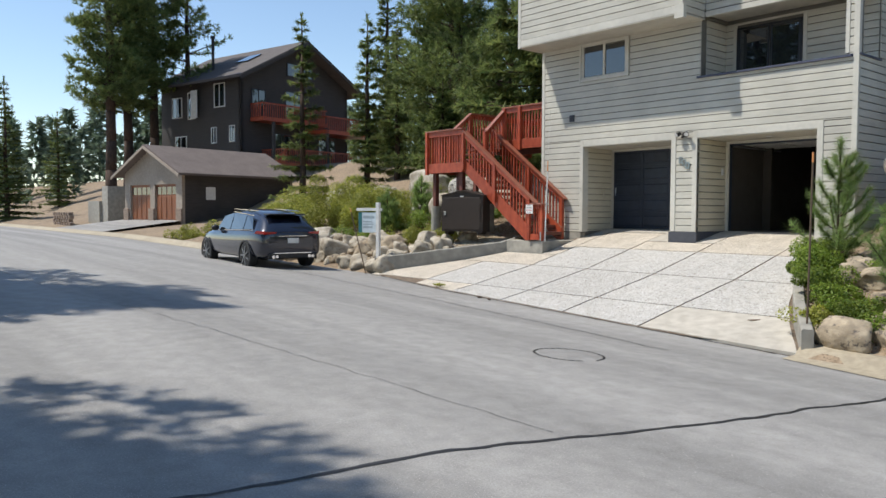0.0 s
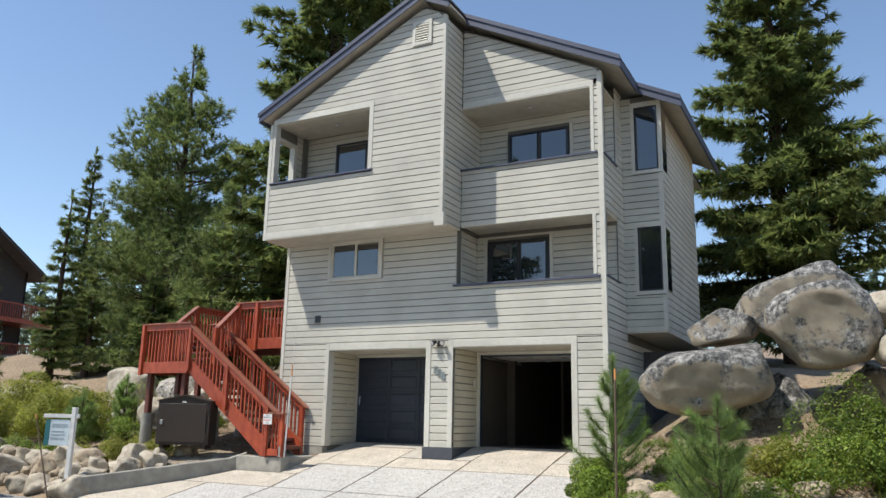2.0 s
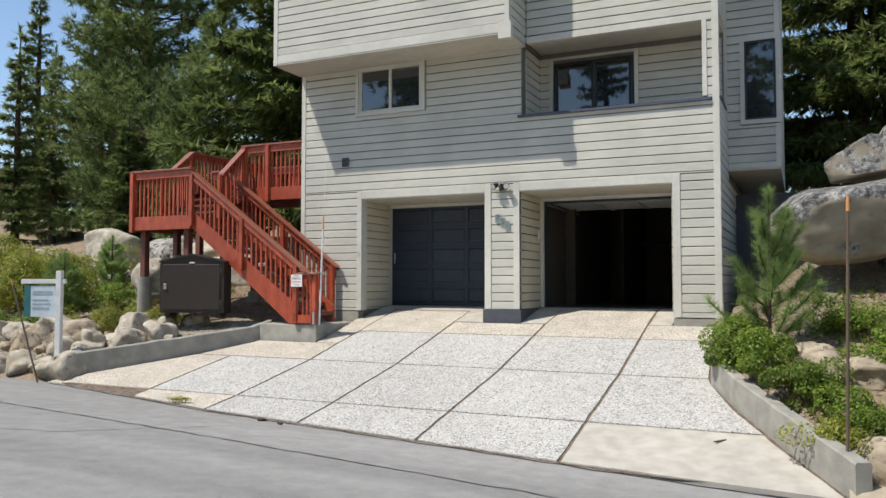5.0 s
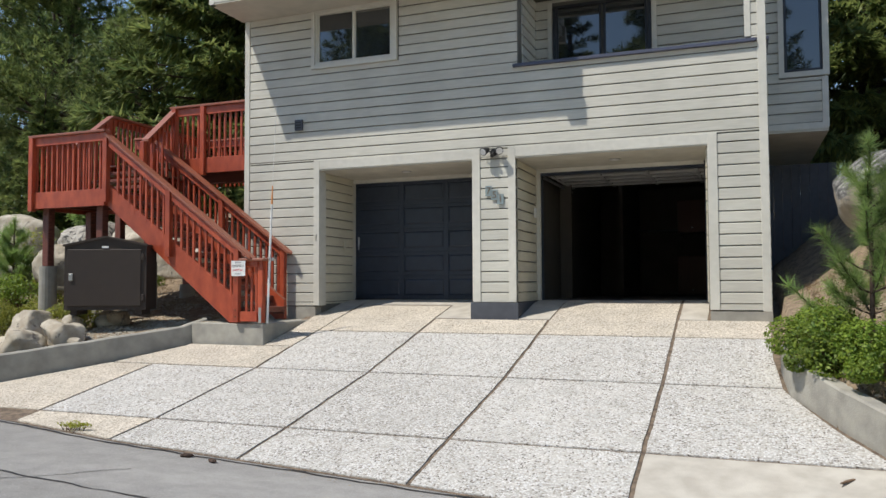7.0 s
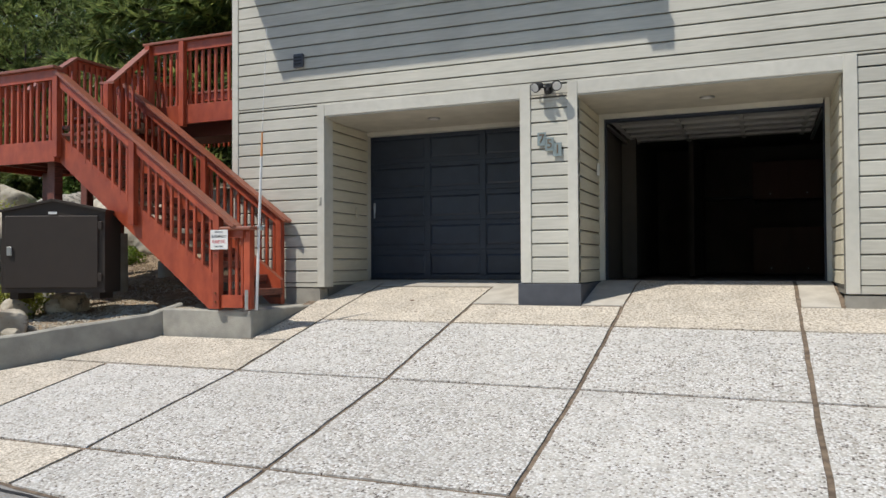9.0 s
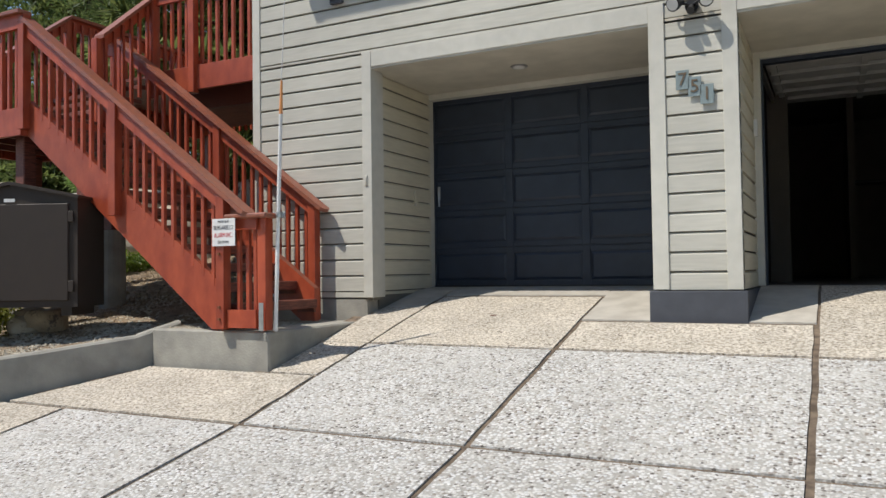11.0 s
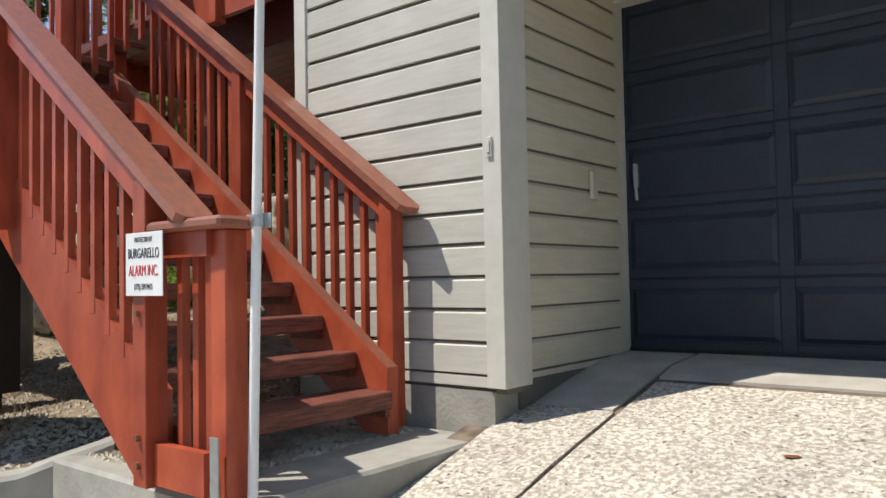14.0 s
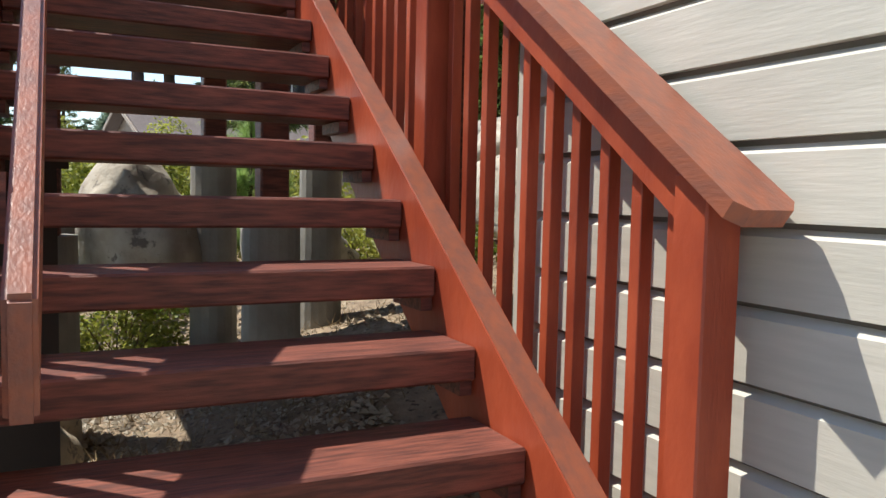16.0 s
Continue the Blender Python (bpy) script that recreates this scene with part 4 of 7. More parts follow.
def number_plate(ch, x, z):
    t = thing("house_number", (x, -0.016, z), "grey tile with the house number %s" % ch, "house number", "house number tiles")
    part("tile", boxes((-0.052, 0.052, -0.008, 0.0, -0.08, 0.08), bevel=0.002), M["tile"], t)
    cu = bpy.data.curves.new("digit", "FONT")
    cu.body, cu.size, cu.align_x, cu.align_y, cu.extrude = ch, 0.15, "CENTER", "CENTER", 0.002
    ob = new("digit", cu)
    dg = bpy.context.evaluated_depsgraph_get()
    me = bpy.data.meshes.new_from_object(ob.evaluated_get(dg))
    bpy.data.objects.remove(ob)
    me.materials.clear()
    me.materials.append(M["digit"])
    o = new("digit", me)
    o.parent = t
    o.matrix_local = pose(0, -0.011, 0, 90, 0, 0)
    return t


number_plate("7", 2.99, 1.71), number_plate("5", 3.085, 1.645), number_plate("1", 3.18, 1.575)


def text_mesh(body, size, material, parent, m, extrude=0.0005, name="lettering", squeeze=1.0):
    cu = bpy.data.curves.new(name, "FONT")
    cu.body, cu.size, cu.align_x, cu.align_y, cu.extrude = body, size, "CENTER", "CENTER", extrude
    ob = new(name, cu)
    me = bpy.data.meshes.new_from_object(ob.evaluated_get(bpy.context.evaluated_depsgraph_get()))
    bpy.data.objects.remove(ob)
    me.materials.clear()
    me.materials.append(material)
    o = new(name, me)
    o.parent = parent
    o.matrix_local = m @ Matrix.Diagonal((squeeze, 1, 1, 1))
    return o


wv = thing("wall_vent", (-0.39, 0.0, 3.0), "small dark grey wall vent on the siding", "vent")
part("hood", boxes((-0.075, 0.075, -0.05, 0.0, -0.09, 0.09), bevel=0.008), M["skirt"], wv)
for i in range(3):
    part("slat", boxes((-0.055, 0.055, -0.058, -0.05, -0.06 + 0.045 * i, -0.04 + 0.045 * i)), M["black"], wv)
bl = thing("doorbell", (-0.065, -0.014, 1.09), "small painted doorbell button on the corner trim", "doorbell")
part("plate", boxes((-0.017, 0.017, -0.012, 0, -0.05, 0.05), bevel=0.003), M["trim"], bl)
part("button", boxes((-0.009, 0.009, -0.018, -0.012, -0.03, 0.03), bevel=0.002), M["siding"], bl)
kp = thing("keypad", (-0.02, 0.95, 0.98), "small pale keypad box on the recess wall", "keypad")
part("case", boxes((-0.02, 0.004, -0.03, 0.03, -0.08, 0.08), bevel=0.004), M["siding_warm"], kp)
kp = thing("keypad", (3.43, 1.1, 1.45), "small white keypad box beside the open garage", "keypad")
part("case", boxes((0.0, 0.03, -0.03, 0.03, -0.08, 0.08), bevel=0.004), M["white"], kp)

nails = bmesh.new()
for k in range(15):
    for i in range(4):
        for dz in (0.04, 0.105):
            x = -1.28 + 0.34 * i + 0.05 * math.sin(k * 2.3)
            rod(nails, (x, 0.02, Z0 + k * PITCH + dz), (x, 0.006 + 0.022 * dz / PITCH - 0.0075, Z0 + k * PITCH + dz), 0.004, 0.004, 6)
tagged(place(part("nail_heads", nails, M["rust"]), house), kind="stuff")
# side fence
fe = thing("side_fence", (7.5, 3.0, 1.0), "dark blue-grey vertical board fence beside the house", "fence")
for i in range(8):
    part("board", boxes((-0.48 + 0.14 * i, -0.342 + 0.14 * i, -0.012, 0.012, -1.3, 1.28), bevel=0.003), M["skirt"], fe)
for z in (-0.6, 0.9):
    part("rail", boxes((-0.5, 0.62, 0.013, 0.05, z, z + 0.09)), M["skirt"], fe)


def litter(at, size, material, label, name="pine_cone", turn=0):
    bm = bmesh.new()
    bmesh.ops.create_icosphere(bm, subdivisions=2, radius=1)
    for v in bm.verts:
        n = 1 + 0.45 * noise.noise(v.co * 2.5 + Vector((at[0], at[1], 0)))
        v.co = Vector((v.co.x * size[0] * n, v.co.y * size[1] * n, v.co.z * size[2] * n))
    ob = tagged(part(name, bm, M[material], None), label, "litter")
    ob.matrix_world = pose(*at, 0, 0, turn)
    return ob


litter((1.62, -5.30, drive_z(1.62, -5.2) + 0.015), (0.06, 0.035, 0.025), "bark", "flat brown pine cone on the driveway's edge", turn=10)
litter((1.98, -5.38, drive_z(1.98, -5.2) + 0.015), (0.05, 0.03, 0.025), "bark", "flat brown pine cone on the driveway's edge", turn=-20)
litter((7.35, -4.6, drive_z(7.35, -4.6) + 0.012), (0.12, 0.015, 0.012), "twig_wood", "short brown stick on the driveway", "stick", 55)
litter((1.25, 0.05, drive_z(1.25, 0.05) + 0.006), (0.03, 0.022, 0.004), "rust", "dry orange leaf on the driveway", "leaf", 20)


# ---- red timber stair and deck ----
RUN, RISE, NOSE_X, NOSE_Z = 0.2435, 0.179, -0.46, -0.075


def line_z(x, off=0.0):
    """Height over the stair's nosing line."""
    return NOSE_Z + (NOSE_X - x) * RISE / RUN + off


STAIR_LABEL = "red-stained open timber stair with worn treads beside the house"
stair = thing("outdoor_stair", (-1.8, -0.86, -0.3), STAIR_LABEL, "stairs")
TOP_X = -3.15
for i in range(11):
    x, z = NOSE_X - RUN * i, NOSE_Z + RISE * i
    bm = boxes((x - 0.27, x, -1.405, -0.30, z - 0.085, z), bevel=0.006)
    place(part("tread", bm, M["red_dark"], None, "worn dark red tread"), stair)
    for ya in (-0.335, -1.403):
        place(part("bracket", boxes((x - 0.22, x - 0.02, ya, ya + 0.033, z - 0.125, z - 0.087)), M["red_dark"]), stair)


def sloped_board(x0, x1, y0, y1, lo, hi, cut_foot=False):
    """A board that follows the stair between x0 > x1, from lo to hi over the nosing line."""
    bm = bmesh.new()
    a = [(x0, line_z(x0, lo)), (x1, line_z(x1, lo)), (x1, line_z(x1, hi)), (x0, line_z(x0, hi))]
    if cut_foot:
        a = [(x0 - 0.16, -0.29), (x1, line_z(x1, lo)), (x1, line_z(x1, hi)), (x0, line_z(x0, hi)), (x0, -0.29)]
    prism(bm, a, "y", y0, y1)
    return bm


place(part("stringer", sloped_board(-0.50, TOP_X, -0.298, -0.22, -0.27, 0.075, True), M["red"]), stair)
place(part("worn_edge", sloped_board(-0.50, TOP_X, -0.294, -0.224, 0.0755, 0.0795), M["cap"], None, "worn weathered stringer edge"), stair)
place(part("stringer", sloped_board(-0.56, TOP_X, -1.47, -1.408, -0.30, 0.06, True), M["red"]), stair)

RAIL = 0.86
# rails: (y of board's outer face, thickness direction)
for y0, y1, side in ((-0.120, -0.082, 1), (-1.515, -1.475, -1)):
    x0 = -0.62 if side > 0 else -0.56
    top_x = -3.42 if side > 0 else TOP_X
    RAIL = 0.84 if side > 0 else 0.86
    place(part("top_board", sloped_board(x0, top_x, y0, y1, RAIL - 0.15, RAIL - 0.005), M["red"]), stair)
    bm = bmesh.new()
    yc = (y0 + y1) / 2
    xs = -0.49 if side > 0 else -0.28
    a, b = Vector((xs, yc - 0.01 * side, line_z(xs, RAIL + 0.02))), Vector((top_x, yc - 0.01 * side, line_z(top_x, RAIL + 0.02)))
    v = beam(bm, a, b, 0.15, 0.038)
    ends = [e for e in bm.edges if set(e.verts) in ({v[0], v[3]}, {v[1], v[2]})]
    bmesh.ops.bevel(bm, geom=ends, offset=0.026, segments=1, affect="EDGES")
    place(part("rail_cap", bm, M["cap"], None, "worn weathered red rail cap"), stair)
    n = int((-0.62 - TOP_X) / 0.118)
    for i in range(n):
        x = (-0.76 if side > 0 else -0.70) - 0.118 * i
        if any(abs(x - p) < 0.075 for p in ((-0.64, -1.90, -3.12) if side > 0 else (-0.56, -1.86, -3.12))):
            continue
        yb = y0 - 0.022 * side if side > 0 else y1 + 0.022
        yb = yc + 0.040
        place(part("baluster", boxes((x - 0.018, x + 0.018, yb - 0.018, yb + 0.018, line_z(x, -0.02 if side < 0 else -0.24), line_z(x, RAIL - 0.06)), bevel=0.002), M["red"]), stair)

# posts of both rails
for x, y, zb, zt in ((-0.64, -0.105, -0.29, line_z(-0.64, 0.83)), (-1.90, -0.105, line_z(-1.90, -0.2), line_z(-1.90, 0.83)), (-3.42, -0.105, 1.5, 2.97),
                     (-0.56, -1.50, -0.28, line_z(-0.56, RAIL - 0.02)), (-1.86, -1.50, line_z(-1.86, -0.22), line_z(-1.86, RAIL)), (-3.16, -1.50, 1.66, 2.82), (-0.17, -1.43, -0.29, 0.64)):
    place(part("post", boxes((x - 0.045, x + 0.045, y - 0.045, y + 0.045, zb, zt), bevel=0.004), M["red"]), stair)
place(part("rail_cap", boxes((-3.80, -3.40, -0.19, -0.03, 2.955, 2.993), bevel=0.006), M["cap"], None, "worn weathered red rail cap"), stair)
place(part("top_board", boxes((-3.80, -3.42, -0.120, -0.082, 2.80, 2.95)), M["red"]), stair)
# inner grab rail beside the street-side railing
bm = bmesh.new()
prism(bm, [(-0.565, 0.705), (-0.565, 0.545), (-3.10, 0.545 + 2.535 * RISE / RUN), (-3.10, 0.705 + 2.535 * RISE / RUN)], "y", -1.285, -1.245)
bmesh.ops.bevel(bm, geom=bm.edges[:], offset=0.007, segments=2, affect="EDGES")
place(part("grab_rail", bm, M["cap"], None, "weathered timber grab rail board"), stair)
for x in (-0.80, -1.90, -2.90):
    z = 0.63 + (-0.56 - x) * RISE / RUN
    place(part("spacer_block", boxes((x - 0.045, x + 0.045, -1.433, -1.288, z - 0.05, z + 0.05)), M["red_dark"]), stair)
# level return at the foot
place(part("rail_cap", boxes((-0.56, -0.07, -1.54, -1.34, 0.64, 0.682), bevel=0.012), M["cap"], None, "worn weathered red rail cap"), stair)
place(part("top_board", boxes((-0.51, -0.20, -1.50, -1.46, 0.55, 0.64)), M["red"]), stair)
place(part("bottom_board", boxes((-0.51, -0.20, -1.515, -1.475, -0.27, -0.12)), M["red"]), stair)
for x in (-0.43, -0.33, -0.25):
    place(part("baluster", boxes((x - 0.018, x + 0.018, -1.46, -1.425, -0.18, 0.62), bevel=0.002), M["red"]), stair)
bm = bmesh.new()
for z in (-0.20, -0.10, 0.35):
    rod(bm, (-0.56, -1.545, z), (-0.56, -1.562, z), 0.013, 0.013, 6)
place(part("bolt", bm, M["rust"], None, "rusty carriage bolts"), stair)
place(part("strap", boxes((-0.17, -0.125, -1.512, -1.506, -0.29, -0.06)), M["steel_dull"], None, "galvanised post strap"), stair)

deck = thing("deck", (-3.9, 0, 0), "red-stained timber landing and raised deck on posts beside the house", "deck")
LX0, LX1, LY0, LY1, LZ = -4.78, -3.16, -1.50, -0.20, 1.88
for i in range(9):
    y = LY0 + 0.145 * i
    place(part("deck_board", boxes((LX0, LX1, y, y + 0.138, LZ - 0.035, LZ)), M["red_dark"]), deck)
for s in ((LX0, LX1, LY0 - 0.04, LY0, LZ - 0.28, LZ), (LX0 - 0.04, LX0, LY0, LY1, LZ - 0.28, LZ), (LX1 - 0.04, LX1, LY0, LY1, LZ - 0.28, LZ - 0.04), (LX0, LX1, LY1 - 0.04, LY1, LZ - 0.28, LZ - 0.04)):
    place(part("fascia_board", boxes(s, bevel=0.003), M["red"]), deck)
for i in range(3):
    place(part("joist", boxes((LX0 + 0.4 * (i + 1), LX0 + 0.4 * (i + 1) + 0.04, LY0, LY1, LZ - 0.25, LZ - 0.04)), M["red_dark"]), deck)


def rail_x(x0, x1, y, z, face=-1, posts=()):
    """A level railing along x on a floor at height z."""
    place(part("top_board", boxes((x0, x1, y, y + 0.038, z + 0.80, z + 0.94)), M["red"]), deck)
    place(part("rail_cap", boxes((x0 - 0.03, x1 + 0.03, y - 0.05, y + 0.10, z + 0.94, z + 0.98), bevel=0.006), M["cap"], None, "worn weathered red rail cap"), deck)
    n = int((x1 - x0) / 0.118)
    for i in range(n):
        x = x0 + 0.07 + 0.118 * i
        place(part("baluster", boxes((x - 0.018, x + 0.018, y + 0.04, y + 0.076, z - 0.1, z + 0.9), bevel=0.002), M["red"]), deck)
    for p in posts:
        place(part("post", boxes((p - 0.045, p + 0.045, y - 0.05, y + 0.038, z - 0.32, z + 0.94), bevel=0.004), M["red"]), deck)


def rail_y(y0, y1, x, z, dz=0.0, posts=()):
    """A railing along y; dz is how far it climbs."""
    bm = bmesh.new()
    prism(bm, [(y0, z + 0.80), (y1, z + dz + 0.80), (y1, z + dz + 0.94), (y0, z + 0.94)], "x", x, x + 0.038)
    place(part("top_board", bm, M["red"]), deck)
    bm = bmesh.new()
    prism(bm, [(y0, z + 0.94), (y1, z + dz + 0.94), (y1, z + dz + 0.98), (y0, z + 0.98)], "x", x - 0.05, x + 0.10)
    place(part("rail_cap", bm, M["cap"], None, "worn weathered red rail cap"), deck)
    n = int((y1 - y0) / 0.118)
    for i in range(n):
        y = y0 + 0.06 + 0.118 * i
        h = dz * (y - y0) / (y1 - y0)
        place(part("baluster", boxes((x + 0.04, x + 0.076, y - 0.018, y + 0.018, z + h - 0.1, z + h + 0.9), bevel=0.002), M["red"]), deck)
    for p in posts:
        h = dz * (p - y0) / (y1 - y0)
        place(part("post", boxes((x - 0.05, x + 0.04, p - 0.045, p + 0.045, z + h - 0.3, z + h + 0.94), bevel=0.004), M["red"]), deck)


rail_x(LX0, LX1, LY0 - 0.04, LZ, posts=(LX0 + 0.03,))
rail_y(LY0, LY1 - 0.45, LX0 - 0.03, LZ, 0.0, posts=(LY0 + 0.03,))
rail_y(LY1 - 0.45, 0.25, LX0 - 0.03, LZ, 0.72, posts=(-0.62,))
rail_y(-0.60, 0.18, LX1 - 0.04, LZ, 0.70, posts=(-0.60,))
DZ = 2.60
for i in range(3):
    place(part("step", boxes((LX0, LX1, -0.55 + 0.25 * i, -0.27 + 0.25 * i, LZ + 0.18 * (i + 1) - 0.05, LZ + 0.18 * (i + 1)), bevel=0.004), M["red_dark"]), deck)
for i in range(20):
    y = 0.2 + 0.145 * i
    place(part("deck_board", boxes((LX0, -1.52, y, y + 0.138, DZ - 0.035, DZ)), M["red_dark"]), deck)
place(part("fascia_board", boxes((LX1, -1.52, 0.14, 0.18, DZ - 0.28, DZ), bevel=0.003), M["red"]), deck)
place(part("beam", boxes((LX1, -1.52, 0.5, 0.58, DZ - 0.42, DZ - 0.05)), M["red_dark"]), deck)
place(part("fascia_board", boxes((LX0 - 0.04, LX0, 0.2, 3.1, DZ - 0.28, DZ)), M["red"]), deck)
rail_x(-3.20, -1.56, 0.14, DZ, posts=(-3.14, -2.50))
rail_y(0.25, 3.1, LX0 - 0.03, DZ, 0.0, posts=(0.25, 1.7, 3.0))
rail_x(LX0, -1.6, 3.1, DZ, posts=())
for x, y, zb, zt in ((-4.62, -1.30, 0.62, 1.6), (-3.42, -1.30, 0.62, 1.6), (-3.32, -0.30, 0.70, 1.6), (-4.62, -0.36, 1.12, 1.6), (-4.60, 0.34, 1.10, 2.3), (-3.2, 0.6, 0.3, 2.3), (-4.6, 2.6, 0.6, 2.3), (-2.3, 2.6, 0.6, 2.3)):
    place(part("support_post", boxes((x - 0.07, x + 0.07, y - 0.07, y + 0.07, zb, zt + 0.04), bevel=0.01), M["red_dark"], None, "dark weathered support post"), deck)
    bm = bmesh.new()
    rod(bm, (x, y, -0.6), (x, y, zb), 0.15, 0.14, 18)
    place(part("pier", bm, M["concrete"], None, "round cast concrete pier"), deck)

# alarm sign
sg = thing("alarm_sign", (-0.50, -1.556, 0.53), "small white alarm company sign on the stair post", "sign")
part("plate", boxes((-0.125, 0.125, -0.004, 0.0, -0.115, 0.115), bevel=0.0015), M["white"], sg)
for body, size, z, mm in (("PROTECTED BY", 0.026, 0.088, "sign_ink"), ("BURGARELLO", 0.052, 0.038, "sign_ink"), ("ALARM INC.", 0.056, -0.025, "sign_red"), ("(775) 329-9415", 0.030, -0.082, "sign_ink")):
    text_mesh(body, size, M[mm], sg, pose(0, -0.0055, z, 90, 0, 0), squeeze=0.66)

# marker pole clamped to the end post
pl = thing("marker_pole", (-0.088, -1.40, -0.30), "white snow marker pole with orange tip strapped to the stair post", "pole")
bm = bmesh.new()
rod(bm, (0, 0, 0), (0.080, -0.01, 1.80), 0.018, 0.016, 12)
part("shaft", bm, M["white"], pl)
bm = bmesh.new()
rod(bm, (0.080, -0.01, 1.80), (0.092, -0.012, 2.08), 0.0165, 0.009, 12)
part("tip", bm, M["orange"], pl, "orange tape tip")
bm = bmesh.new()
rod(bm, (0.092, -0.012, 2.08), (0.15, 0.0, 3.35), 0.004, 0.003, 6)
part("whip", bm, M["white"], pl, "thin white whip")
bm = bmesh.new()
rod(bm, (0.043, 0, 0.945), (0.043, 0, 0.985), 0.027, 0.027, 12)
box(bm, -0.03, 0.10, 0.008, 0.016, 0.94, 0.99, bevel=0.002)
part("clamp", bm, M["steel"], pl, "galvanised pipe clamp")

# brown steel box
bb = thing("bear_box", (-2.70, -1.95, -0.10), "dark brown steel bear-proof refuse box on stones", "refuse box")
bb.rotation_euler = (0, 0, radians(24))
bm = bmesh.new()
prism(bm, [(-0.63, 0.0), (0.63, 0.0), (0.63, 1.00), (0.0, 1.13), (-0.63, 1.00)], "y", 0.0, 0.50)
part("body", bm, M["box"], bb)
bm = bmesh.new()
prism(bm, [(-0.65, 0.995), (0.0, 1.13), (0.65, 0.995), (0.65, 1.025), (0.0, 1.162), (-0.65, 1.025)], "y", -0.03, 0.53)
part("lid", bm, M["box"], bb)
d = part("door", boxes((-0.58, 0.55, -0.022, 0.0, 0.06, 0.95), bevel=0.006), M["box"], bb)
part("latch", boxes((-0.55, -0.49, -0.04, -0.022, 0.46, 0.57), bevel=0.004), M["steel_dull"], d, "small galvanised latch")
for z in (0.14, 0.78):
    part("hinge", boxes((0.55, 0.60, -0.026, -0.004, z, z + 0.1), bevel=0.003), M["box"], bb)
part("label_plate", boxes((-0.05, 0.05, -0.026, -0.022, 0.97, 1.0)), M["white"], bb, "small white maker's plate")
for x in (-0.55, 0.45):
    part("foot", boxes((x, x + 0.1, 0.05, 0.46, -0.08, 0.0)), M["box"], bb)

# estate agent's sign
es = thing("estate_sign", (-4.0, -3.9, -0.75), "white post with a faded hanging estate sign beside the retaining wall", "sign")
es.rotation_euler = (0, 0, radians(20))
part("post", boxes((-0.05, 0.05, -0.05, 0.05, -0.3, 1.45), bevel=0.006), M["white"], es)
part("arm", boxes((-0.72, 0.12, -0.03, 0.03, 1.22, 1.30), bevel=0.004), M["white"], es)
bd = part("panel", boxes((-0.66, -0.08, -0.012, 0.012, 0.62, 1.18)), M["sign_pale"], es)
part("stripe", boxes((-0.66, -0.54, -0.016, -0.0125, 0.62, 1.18)), M["sign_teal"], bd)
for z, w, h in ((1.05, 0.38, 0.075), (0.92, 0.30, 0.03), (0.85, 0.34, 0.03), (0.77, 0.32, 0.045)):
    part("bar", boxes((-0.50, -0.50 + w, -0.016, -0.0125, z - h / 2, z + h / 2)), M["sign_grey"], bd)


def stake(at, top, label, tip="orange"):
    s = thing("snow_stake", at, label, "stake", "snow stakes")
    bm = bmesh.new()
    t = Vector(top) - Vector(at)
    rod(bm, (0, 0, -0.2), t * 0.94, 0.016, 0.014, 8)
    part("shaft", bm, M["stake_wood"], s)
    bm = bmesh.new()
    rod(bm, t * 0.94, t, 0.016, 0.014, 8)
    part("tip", bm, M[tip], s)
    return s


stake((8.55, -5.45, -1.05), (8.6, -5.5, 1.30), "thin brown snow stake with orange tip at the driveway's edge")
stake((-3.75, -4.42, -1.28), (-4.35, -4.6, 0.55), "thin leaning dark snow stake at the wall's end")


# ---- plants and stones ----
def leaf_mat(name, c1, c2, trans=0.50, spread_value=0.35):
    m = bpy.data.materials.new(name)
    m.use_nodes = True
    nt = m.node_tree
    N, L = nt.nodes, nt.links
    b = N["Principled BSDF"]
    b.inputs["Roughness"].default_value = 0.55
    geo = N.new("ShaderNodeNewGeometry")
    r = N.new("ShaderNodeValToRGB")
    r.color_ramp.elements[0].color, r.color_ramp.elements[1].color = (*c1, 1), (*c2, 1)
    L.new(geo.outputs["Random Per Island"], r.inputs[0])
    n = N.new("ShaderNodeTexNoise")
    n.inputs["Scale"].default_value = 1.1
    L.new(geo.outputs["Position"], n.inputs["Vector"])
    mr = N.new("ShaderNodeMapRange")
    mr.inputs["From Min"].default_value, mr.inputs["From Max"].default_value = 0.3, 0.7
    mr.inputs["To Min"].default_value, mr.inputs["To Max"].default_value = 1 - spread_value, 1 + spread_value
    L.new(n.outputs["Fac"], mr.inputs["Value"])
    h = N.new("ShaderNodeHueSaturation")
    L.new(mr.outputs[0], h.inputs["Value"]), L.new(r.outputs[0], h.inputs["Color"])
    L.new(h.outputs[0], b.inputs["Base Color"])
    t = N.new("ShaderNodeBsdfTranslucent")
    L.new(h.outputs[0], t.inputs["Color"])
    mx = N.new("ShaderNodeMixShader")
    mx.inputs[0].default_value = trans
    L.new(b.outputs[0], mx.inputs[1]), L.new(t.outputs[0], mx.inputs[2])
    L.new(mx.outputs[0], N["Material Output"].inputs["Surface"])
    return m


